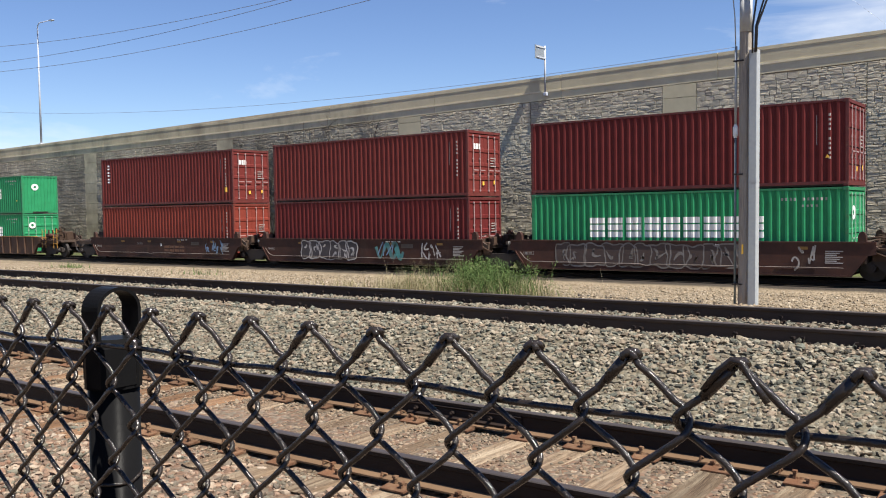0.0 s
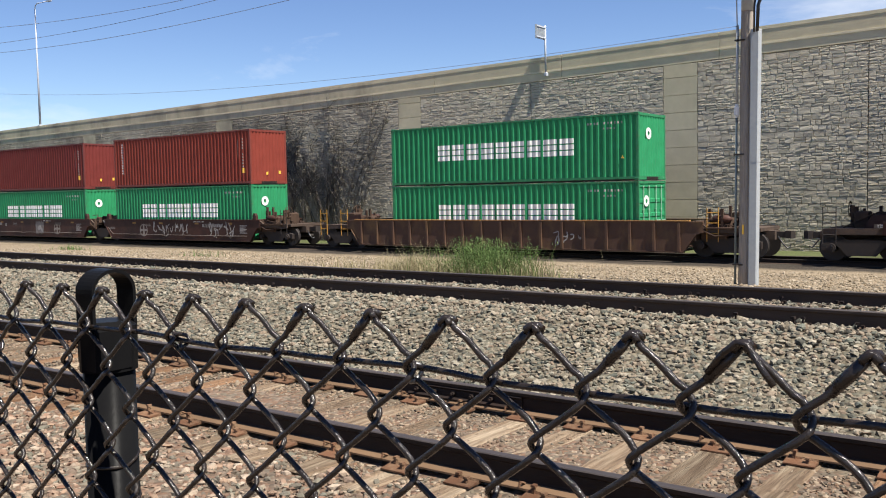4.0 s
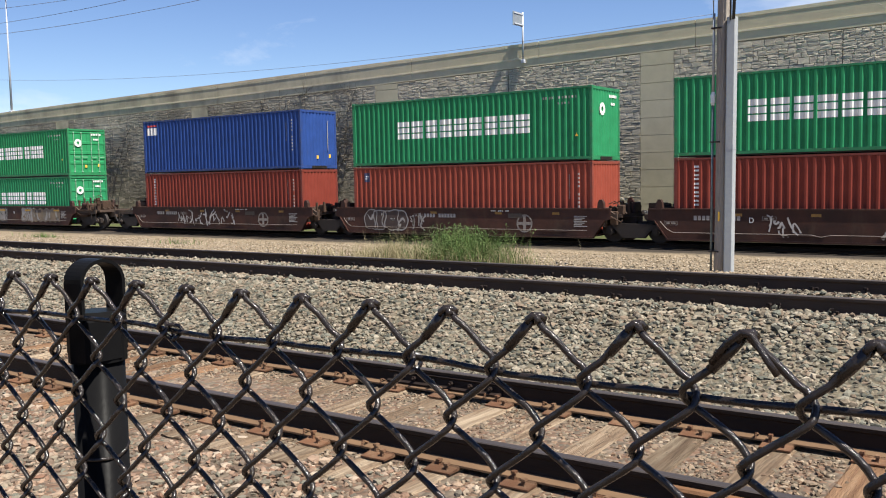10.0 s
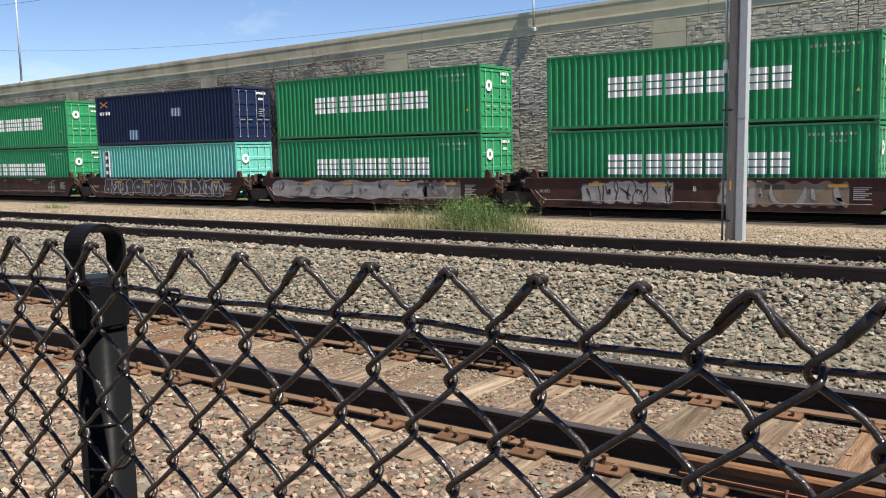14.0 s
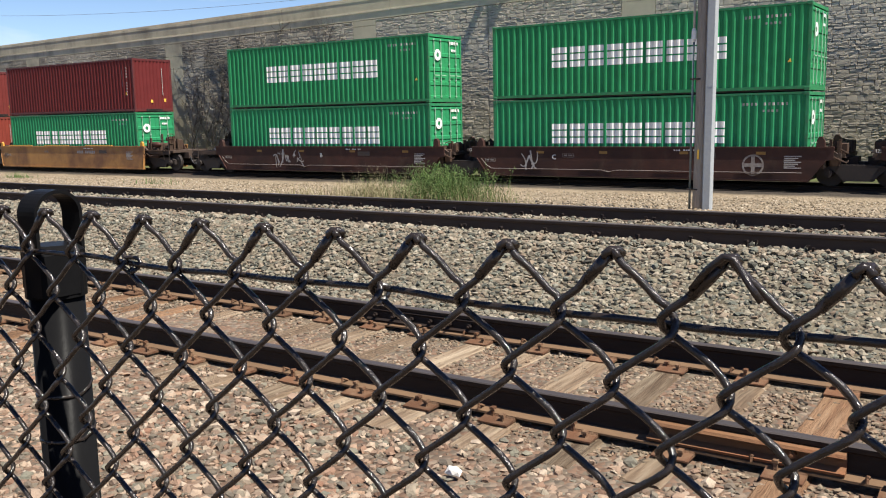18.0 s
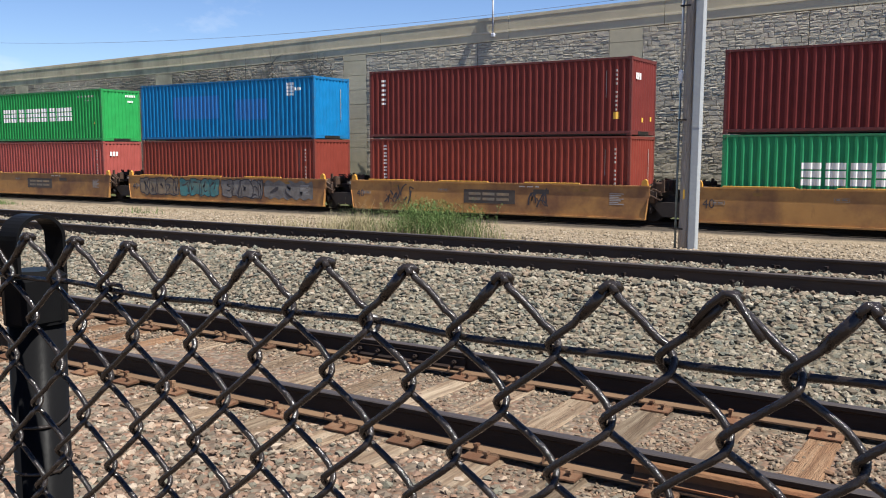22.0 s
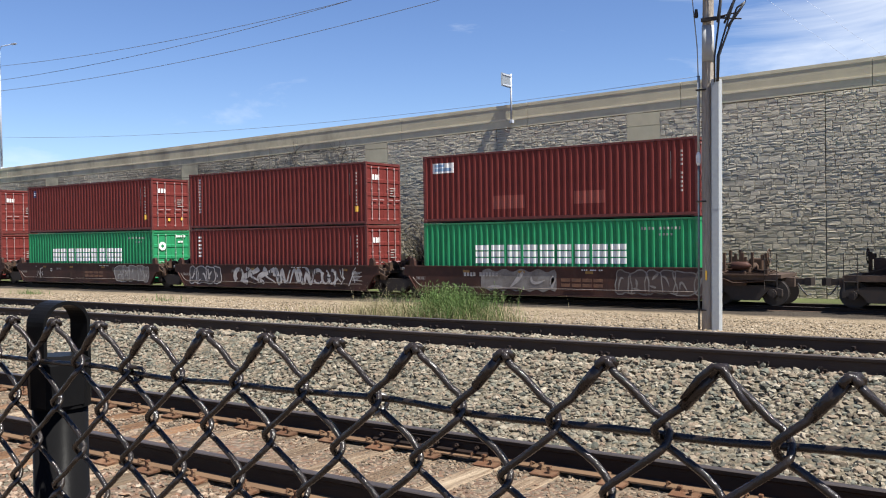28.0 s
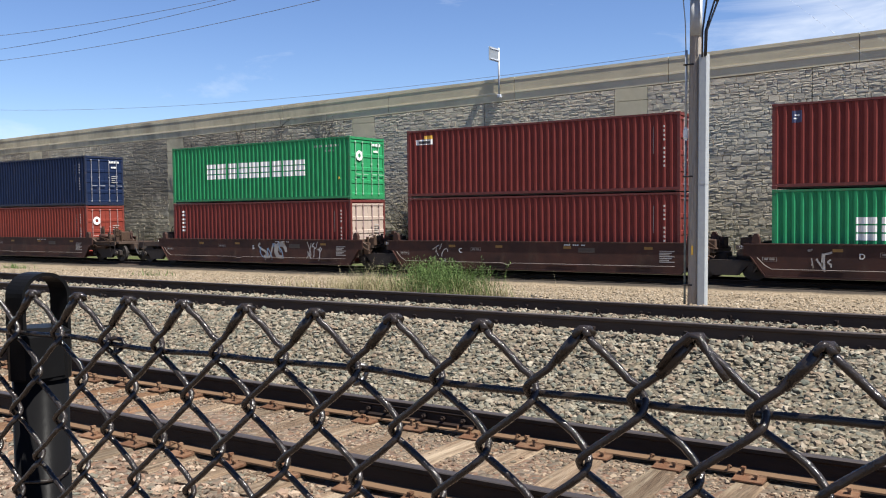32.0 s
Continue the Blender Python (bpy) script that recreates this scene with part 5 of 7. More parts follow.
bare_shrub(-36.8, WALL_Y - 0.10, -1.1, 9.9, 41, 20)
bare_shrub(-39.2, WALL_Y - 0.10, -1.1, 9.7, 44, 18)
bare_shrub(-42.3, WALL_Y - 0.10, -1.1, 9.4, 42, 16)
bare_shrub(-45.0, WALL_Y - 0.10, -1.1, 9.1, 45, 14)
bare_shrub(-59.0, WALL_Y - 0.10, -1.1, 8.8, 43, 12)
bare_shrub(-28.3, WALL_Y - 0.14, -1.1, 4.9, 46, 22, 0.9)


# ---- freight train ----
CL, CW, CH = 12.19, 2.60, 2.896
BOX_Y = (CW - 2.438) / 2   # the boxes stand against the near side of their wells


def corrugated(x0, x1, z0, z1, pitch, depth, name):
    """A trapezoid-ribbed steel sheet in the xz plane; its outer face looks to -y."""
    g = Geo()
    n = max(1, round((x1 - x0) / pitch))
    p = (x1 - x0) / n
    prof = []
    for k in range(n):
        x = x0 + k * p
        prof += [(x, 0.0), (x + 0.26 * p, 0.0), (x + 0.50 * p, depth), (x + 0.76 * p, depth)]
    prof.append((x1, 0.0))
    for x, y in prof:
        g.v += [(x, y, z0), (x, y, z1)]
    for i in range(len(prof) - 1):
        a = 2 * i
        g.f.append((a, a + 2, a + 3, a + 1))
    return g.mesh(name, M_CONT)


SIDE_X0, SIDE_N, SIDE_DEPTH = -CL / 2 + 0.10, 43, 0.046
SIDE_P = (CL - 0.20) / SIDE_N


def rib_depth(x):
    """How far a side panel's ribs fall back at a place along it."""
    u = ((x - SIDE_X0) / SIDE_P) % 1.0
    return SIDE_DEPTH * (0.0 if u < 0.26 else (u - 0.26) / 0.24 if u < 0.50 else 1.0 if u < 0.76 else (1.0 - u) / 0.24)


def painted(spec, material, name, lift=0.003):
    """Paint (x0, x1, z0, z1) laid on a side panel, following its ribs."""
    g = Geo()
    for x0, x1, z0, z1 in spec:
        cuts = {x0, x1}
        for k in range(SIDE_N):
            cuts |= {x for x in (SIDE_X0 + SIDE_P * (k + f) for f in (0.0, 0.26, 0.50, 0.76)) if x0 + 0.002 < x < x1 - 0.002}
        xs = sorted(cuts)
        k0 = len(g.v)
        for x in xs:
            y = -CW / 2 + 0.012 + rib_depth(x) - lift
            g.v += [(x, y, z0), (x, y, z1)]
        g.f += [(k0 + 2 * i, k0 + 2 * i + 2, k0 + 2 * i + 3, k0 + 2 * i + 1) for i in range(len(xs) - 1)]
    return g.mesh(name, material)


ME_SIDE = corrugated(-CL / 2 + 0.10, CL / 2 - 0.10, 0.15, CH - 0.09, SIDE_P, SIDE_DEPTH, "side_panel")
ME_END = corrugated(-CW / 2 + 0.11, CW / 2 - 0.11, 0.17, CH - 0.11, 0.25, 0.040, "end_panel")
ME_ROOF = Geo().box(-CL / 2 + 0.06, CL / 2 - 0.06, -CW / 2 + 0.04, CW / 2 - 0.04, CH - 0.05, CH - 0.025).mesh("roof", M_CONT)
_roof = Geo()
for _k in range(26):
    _x = -CL / 2 + 0.35 + (CL - 0.7) * _k / 25
    _roof.prism([(_x - 0.13, CH - 0.026), (_x + 0.13, CH - 0.026), (_x + 0.09, CH - 0.010), (_x - 0.09, CH - 0.010)], -CW / 2 + 0.14, CW / 2 - 0.14, "y")
ME_ROOFRIB = _roof.mesh("roof_pressing", M_CONT)
ME_FLOOR = Geo().box(-CL / 2 + 0.1, CL / 2 - 0.1, -CW / 2 + 0.10, CW / 2 - 0.10, 0.004, 0.16).mesh("floor", M_CONTTRIM)


def frame_mesh():
    g = Geo()
    for sx in (-1, 1):
        for sy in (-1, 1):
            g.box(min(sx * (CL / 2 - 0.105), sx * (CL / 2 - 0.006)), max(sx * (CL / 2 - 0.105), sx * (CL / 2 - 0.006)), min(sy * (CW / 2 - 0.115), sy * (CW / 2 - 0.006)), max(sy * (CW / 2 - 0.115), sy * (CW / 2 - 0.006)), 0.11, CH - 0.11)
    for sy in (-1, 1):
        a, b = sy * (CW / 2 - 0.062), sy * (CW / 2 - 0.008)
        g.box(-CL / 2 + 0.1, CL / 2 - 0.1, min(a, b), max(a, b), CH - 0.085, CH - 0.012)
        g.box(-CL / 2 + 0.1, CL / 2 - 0.1, min(a, b), max(a, b), 0.055, 0.165)
    for sx in (-1, 1):
        a, b = sx * (CL / 2 - 0.10), sx * (CL / 2 - 0.008)
        g.box(min(a, b), max(a, b), -CW / 2 + 0.11, CW / 2 - 0.11, CH - 0.125, CH - 0.014)
        g.box(min(a, b), max(a, b), -CW / 2 + 0.11, CW / 2 - 0.11, 0.02, 0.18)
    return g.mesh("frame", M_CONTTRIM)


ME_FRAME = frame_mesh()
ME_CASTING = Geo().bevel_box(-0.089, 0.089, -0.081, 0.081, 0, 0.118, 0.012).mesh("corner_casting", M_CONTTRIM)


def door_mesh():
    """One door leaf, looking to -y, with pressed horizontal panels in its frame."""
    g = Geo()
    w, h = CW / 2 - 0.119, 2.55
    edge, low = [(0.03, 0.0)], 0.0
    for z0, z1 in ((0.0, 0.10), (0.56, 0.70), (1.16, 1.30), (1.78, 1.92), (h - 0.10, h)):
        if z0 > 0:
            edge += [(0.004, low + 0.02), (0.004, z0 - 0.02)]
        edge += [(-0.022, z0), (-0.022, z1)]
        low = z1
    g.prism(edge + [(0.03, h)], 0.0, w, "x")
    return g.mesh("door", M_CONT)


ME_DOOR = door_mesh()


def lock_rod_mesh():
    g = Geo().tube([(0, -0.055, 0.03), (0, -0.055, 2.52)], 0.019, 6)
    for z in (0.06, 0.75, 1.45, 2.45):
        g.box(-0.045, 0.045, -0.062, -0.022, z, z + 0.05)
    g.box(-0.02, 0.36, -0.085, -0.068, 0.96, 1.0)
    return g.mesh("lock_rod", M_CONTTRIM)


ME_ROD = lock_rod_mesh()


def letters_mesh(z0=1.17, z1=1.93, x0=-3.50, x1=3.38, n=9):
    """Nine plain white shapes of three bars each in the place of the shipping line's name."""
    p = (x1 - x0) / n
    bar = 0.218
    spec = []
    for k in range(n):
        for z in (z0, (z0 + z1 - bar) / 2, z1 - bar):
            spec.append((x0 + k * p + 0.06, x0 + (k + 1) * p - 0.07, z, z + bar))
    return painted(spec, M_MARK, "lettering")


def blocks(spec, y=None, material=None, name="marking", lift=0.003):
    """Flat painted bars (x0, x1, z0, z1): on a container's ribbed side, or on a flat surface at y that looks to -y."""
    if y is None:
        return painted(spec, material or M_MARK, name, lift)
    g = Geo()
    for a, b, c, d in spec:
        g.box(a, b, y - 0.004, y + 0.003, c, d)
    return g.mesh(name, material or M_MARK)


ME_LETTERS = letters_mesh()
ME_CODE = blocks([(3.9 + 0.145 * k, 3.9 + 0.145 * k + 0.07, 2.45, 2.55) for k in range(11) if k != 4] + [(4.6 + 0.145 * k, 4.6 + 0.145 * k + 0.07, 2.23, 2.31) for k in range(4)], material=M_MARKDIM, name="number_marking")
ME_VCODE = blocks([(5.46, 5.53, 2.35 - 0.16 * k, 2.43 - 0.16 * k) for k in range(10) if k != 4] + [(5.06, 5.08, 1.4, 2.4)], material=M_MARKDIM, name="number_marking")
ME_VNAME = blocks([(-5.34, -5.16, 2.60 - 0.31 * k - f - 0.07, 2.60 - 0.31 * k - f) for k in range(6) for f in (0.0, 0.14)], name="name_marking")
ME_VNAME3 = blocks([(-5.43, -5.22, 2.50 - 0.40 * k - f - 0.09, 2.50 - 0.40 * k - f) for k in range(3) for f in (0.0, 0.18)], name="name_marking")
ME_WARN = Geo().prism([(5.36, 0.95), (5.50, 0.95), (5.43, 1.07)], -CW / 2 - 0.007, -CW / 2 + 0.0, "y").mesh("warning_decal", M_YELLOWMARK)
ME_YDECAL = blocks([(5.36, 5.60, 0.60, 0.86)], material=M_YELLOWMARK, name="yellow_label")
ME_BLUEPANEL = blocks([(-5.6, -4.5, 2.12, 2.55)], material=M_MARK, name="logo_panel")
ME_BLUEPANEL_IN = blocks([(-5.5, -4.6, 2.20, 2.34), (-5.5, -5.0, 2.38, 2.50)], lift=0.006, material=M_GRAFBLUE, name="logo_shape")
ME_LOGO_SMALL = blocks([(-5.45, -5.13, 2.22, 2.62)], material=M_LOGONAVY, name="logo_panel")
ME_LOGO_SMALL_IN = blocks([(-5.36, -5.20, 2.44, 2.49), (-5.40, -5.28, 2.34, 2.38)], lift=0.006, material=M_MARK, name="logo_shape")
ME_YLOGO = blocks([(-5.62, -4.75, 2.26, 2.48)], material=M_MARK, name="logo_panel")
ME_YLOGO_IN = blocks([(-5.50, -4.85, 2.30, 2.42)], lift=0.006, material=M_GRAFDARK, name="logo_shape")
ME_YLOGO_TOP = blocks([(-5.20, -4.75, 2.49, 2.64)], material=M_YELLOWMARK, name="logo_shape")
ME_APL = blocks([(-5.8 + 0.32 * k, -5.55 + 0.32 * k, 2.1, 2.5) for k in range(3)], name="name_marking")
ME_APLRED = blocks([(-5.75, -4.95, 2.56, 2.66)], material=M_REDMARK, name="logo_bar")
ME_XLOGO = Geo().ribbon([(-5.6, 2.55), (-4.9, 2.25)], 0.07, -CW / 2).ribbon([(-5.6, 2.25), (-4.9, 2.55)], 0.07, -CW / 2 - 0.003).mesh("logo_cross", M_ORANGEMARK)
ME_XNAME = blocks([(-5.7 + 0.2 * k, -5.55 + 0.2 * k, 1.80, 1.98) for k in range(5)], name="name_marking")
ME_PATCH = mat("faded_blue_patch", (0.16, 0.24, 0.34), 0.6, c2=(0.1, 0.15, 0.22), scale=4)
ME_WINDOW, ME_WINDOW2 = blocks([(0.9, 1.8, 1.5, 1.95)], material=ME_PATCH, name="faded_patch"), blocks([(-2.9, -2.1, 0.30, 0.85)], material=ME_PATCH, name="faded_patch")
ME_HLOGO = blocks([(4.40 + 0.15 * k, 4.51 + 0.15 * k, z, z + 0.13) for k in range(3) for z in (2.02, 2.18, 2.34, 2.50)] + [(4.88 + 0.14 * k, 4.98 + 0.14 * k, 2.26, 2.40) for k in range(3)], name="logo_marking")
M_OLDNAME = mat("unfaded_blue_paint", (0.005, 0.120, 0.370), 0.5, c2=(0.004, 0.10, 0.32), scale=2)
ME_OLDNAME = blocks([(-3.6, -0.2, 1.05, 2.20), (0.9, 3.1, 0.95, 1.95)], material=M_OLDNAME, name="faded_patch")
ME_OLDRED = blocks([(-2.55, -1.08, 0.50, 1.05), (1.13, 2.45, 0.60, 1.10)], material=mat("brighter_red_paint", (0.21, 0.040, 0.028), 0.55, c2=(0.15, 0.03, 0.02), scale=2), name="faded_patch")
# a dark block set proud of the end: the recess's shade is its colour
ME_SLOT_SHADE = Geo().box(-0.55, 0.55, -0.006, 0.03, 0.015, 0.145).mesh("gooseneck_slot", M_CONTTRIM)
ME_TEALNAME = blocks([(-5.6, -4.95, 0.4, 2.6)], material=mat("pale_name_panel", (0.6, 0.66, 0.64), 0.6, c2=(0.4, 0.48, 0.47), scale=4), name="name_panel")
ME_TEALIN = blocks([(-5.42, -5.12, 2.30 - 0.44 * k, 2.55 - 0.44 * k) for k in range(5)], lift=0.006, material=M_GRAFDARK, name="name_marking")
ME_ENDLOGO = Geo().disc(-0.35, 2.02, 0.0, 0.25, 0.10).mesh("logo_ring", M_MARK)
ME_ENDLOGO_MID = Geo().disc(-0.62, 2.02, 0.0, 0.24, 0.10).mesh("logo_ring", M_MARK)
ME_ENDCODE = blocks([(0.30 + 0.12 * k, 0.38 + 0.12 * k, 2.50, 2.62) for k in range(6)] + [(0.45 + 0.1 * k, 0.52 + 0.1 * k, 2.2, 2.3) for k in range(4)], y=0.0, material=M_MARK, name="number_marking")
ME_ENDWARN = blocks([(0.70, 0.84, 0.55, 0.72)], y=0.0, material=M_YELLOWMARK, name="yellow_label")
ME_ENDWARN2 = blocks([(-0.2, -0.06, 0.5, 0.66)], y=0.0, material=M_YELLOWMARK, name="yellow_label")
ME_ENDLABEL = blocks([(-0.85 + 0.19 * k, -0.72 + 0.19 * k, 2.08, 2.32) for k in range(3)], y=0.0, material=M_MARK, name="name_panel")
ME_ENDSTRIPE = blocks([(0.63, 0.66, 0.9, 2.4)], y=0.0, material=M_MARKDIM, name="stripe")
ME_TEXTLINES = blocks([(0.45, 0.90 - 0.1 * (k % 3), 1.70 - 0.12 * k, 1.735 - 0.12 * k) for k in range(4)], y=0.0, material=M_MARKDIM, name="text_marking")

GREEN, GREEN2 = (0.0222, 0.2168, 0.0912), (0.0234, 0.2267, 0.0875)
LGREEN = (0.0222, 0.2735, 0.0690)
MAROON, MAROON2, RED, BRICK, SALMON = (0.1100, 0.0187, 0.0187), (0.1364, 0.0275, 0.0242), (0.1870, 0.0374, 0.0264), (0.2475, 0.0550, 0.0363), (0.3025, 0.0726, 0.0616)
APLBLUE, NAVY, TEAL, SKYBLUE, BEIGE = (0.0220, 0.0594, 0.2200), (0.0088, 0.0176, 0.0495), (0.1210, 0.4400, 0.3740), (0.0055, 0.1540, 0.3685), (0.3740, 0.3025, 0.2585)
WORDS = {GREEN: "green", GREEN2: "green", LGREEN: "bright green", MAROON: "dark maroon", MAROON2: "maroon", RED: "brick-red", BRICK: "rust-red", SALMON: "faded red", APLBLUE: "blue", NAVY: "navy-blue", TEAL: "pale teal", SKYBLUE: "bright blue", BEIGE: "beige"}


def container(color, doors, marks, where, tall=1.0):
    """A 40-foot high-cube box; doors tells whether its leading end has doors."""
    extra = " with white name blocks" if "name9" in marks else ""
    c = thing("shipping_container", f"{WORDS[color]} corrugated container{extra}, {'doors leading' if doors else 'blank end'}, {where}", "shipping container", group="containers on the train")
    for ang in (0, 180):
        part("side_panel", ME_SIDE, c, m=pose(0, 0, 0, 0, 0, ang) @ Matrix.Translation((0, -CW / 2 + 0.012, 0)), color=color)
    rf = part("roof", ME_ROOF, c, color=color)
    part("roof_pressing", ME_ROOFRIB, rf, color=color)
    # near-black floor: the shade in the gap between stacked boxes is put in its colour
    part("floor", ME_FLOOR, c, color=(0.02, 0.016, 0.013))
    part("frame", ME_FRAME, c, color=tuple(0.85 * k for k in color))
    for sx in (-1, 1):
        for sy in (-1, 1):
            for z in (0, CH - 0.118):
                part("corner_casting", ME_CASTING, c, m=Matrix.Translation((sx * (CL / 2 - 0.087), sy * (CW / 2 - 0.079), z)), color=tuple(0.7 * k for k in color))
    lead, tail = pose(CL / 2, 0, 0, 0, 0, 90), pose(-CL / 2, 0, 0, 0, 0, -90)
    dm, em = (lead, tail) if doors else (tail, lead)
    part("end_panel", ME_END, c, m=em @ Matrix.Translation((0, 0.014, 0)), color=color)
    part("gooseneck_slot", ME_SLOT_SHADE, c, "dark block in place of the shaded slot", m=em, color=(0.010, 0.009, 0.008))
    for x in (0.114 - CW / 2, 0.005):
        d = part("door", ME_DOOR, c, m=dm @ Matrix.Translation((x, 0.035, 0.175)), color=color)
        for rx in (0.28, 0.80):
            part("lock_rod", ME_ROD, d, "steel lock rod", m=Matrix.Translation((rx, 0, 0)), color=tuple(min(1, 0.22 + 0.9 * q) for q in color))
    front = lead @ Matrix.Translation((0, -0.008 if doors else 0.008, 0))
    table = {"name9": [(ME_LETTERS, "white block lettering")], "code": [(ME_CODE, "")], "vcode": [(ME_VCODE, "")], "v6": [(ME_VNAME, "")], "v3": [(ME_VNAME3, "")], "warn": [(ME_WARN, "")], "ydecal": [(ME_YDECAL, "")],
             "panel": [(ME_BLUEPANEL, "white logo panel"), (ME_BLUEPANEL_IN, "")], "small": [(ME_LOGO_SMALL, ""), (ME_LOGO_SMALL_IN, "")], "ylogo": [(ME_YLOGO, ""), (ME_YLOGO_IN, ""), (ME_YLOGO_TOP, "")], "apl": [(ME_APL, ""), (ME_APLRED, "")], "cross": [(ME_XLOGO, ""), (ME_XNAME, ""), (ME_WINDOW, ""), (ME_WINDOW2, "")], "oldred": [(ME_OLDRED, "brighter red patch of a removed name")], "hlogo": [(ME_HLOGO, ""), (ME_OLDNAME, "darker blue patch of a removed name")], "teal": [(ME_TEALNAME, ""), (ME_TEALIN, "")]}
    endtable = {"ring": ME_ENDLOGO if not doors else ME_ENDLOGO_MID, "ecode": ME_ENDCODE, "ewarn": ME_ENDWARN, "elabel": ME_ENDLABEL, "estripe": ME_ENDSTRIPE, "etext": ME_TEXTLINES}
    for k in marks:
        for me, lab in table.get(k, ()):
            part(me.name.split(".")[0], me, c, lab)
        if k in endtable:
            part(endtable[k].name.split(".")[0], endtable[k], c, m=front)
            if k == "ewarn":
                part("yellow_label", ME_ENDWARN2, c, m=front)
    if tall != 1.0:
        for ch in c.children:
            ch.matrix_basis = Matrix.Diagonal((1, 1, tall, 1)) @ ch.matrix_basis
    return c


def bubble(seed, x0, x1, z0, z1, y, fill, line, panel=False):
    """A spray-painted piece: swollen overlapping shapes with a wavy outline and inner strokes, no wording."""
    r = random.Random(seed)
    g, o = Geo(), Geo()
    h = z1 - z0
    if panel:
        n = 40
        k0 = len(g.v)
        for i in range(n + 1):
            x = x0 + (x1 - x0) * i / n
            g.v += [(x, y - 0.003, z0 + 0.05 * (1 + math.sin(i * 0.9)) + (0.12 if i in (0, n) else 0)), (x, y - 0.003, z1 - 0.06 * (1 + math.sin(i * 0.7 + 2)) - (0.14 if i in (0, n) else 0))]
        g.f += [(k0 + 2 * i, k0 + 2 * i + 2, k0 + 2 * i + 3, k0 + 2 * i + 1) for i in range(n)]
    x, q = x0, 0
    while x < x1 - 0.25:
        w = min(r.uniform(0.65, 1.0) * h * (1.7 if panel else 1), x1 - x)
        cx, cz = x + w / 2, (z0 + z1) / 2 + r.uniform(-0.04, 0.04) * h
        p1, p2, n = r.uniform(0, 6.28), r.uniform(0, 6.28), 26
        rim = []
        for i in range(n):
            a = 2 * math.pi * i / n
            k = 1 / max(abs(math.cos(a)), abs(math.sin(a))) ** 0.75 * (1 + 0.10 * math.sin(3 * a + p1) + 0.07 * math.sin(5 * a + p2))
            rim.append((cx + 0.52 * w * k * math.cos(a), min(z1, max(z0, cz + 0.47 * h * k * math.sin(a)))))
        yy = y - 0.005 - 0.0012 * (q % 3)
        if not panel:
            k0 = len(g.v)
            g.v += [(cx, yy, cz)] + [(a, yy, b) for a, b in rim]
            g.f += [(k0, k0 + 1 + i, k0 + 1 + (i + 1) % n) for i in range(n)]
            o.ribbon(rim + [rim[0]], r.uniform(0.04, 0.06), yy - 0.001, 0.001)
        # inner strokes give each shape its own turn
        for _ in range(r.choice((1, 2, 2))):
            a, b, c = ((cx + r.uniform(-0.34, 0.34) * w, cz + r.uniform(-0.36, 0.36) * h) for _ in range(3))
            s = [(a[0] * (1 - u) ** 2 + 2 * b[0] * u * (1 - u) + c[0] * u * u, a[1] * (1 - u) ** 2 + 2 * b[1] * u * (1 - u) + c[1] * u * u) for u in [i / 8 for i in range(9)]]
            wd = r.uniform(0.05, 0.09) * (1.7 if panel else 1)
            o.ribbon(s, [wd * (0.35 + math.sin(math.pi * min(0.95, 0.05 + i / 8))) for i in range(9)], yy - 0.002, 0.001)
        x += w * r.uniform(0.78, 0.92)
        q += 1
    return [g.mesh("graffiti", fill), o.mesh("graffiti", line)]


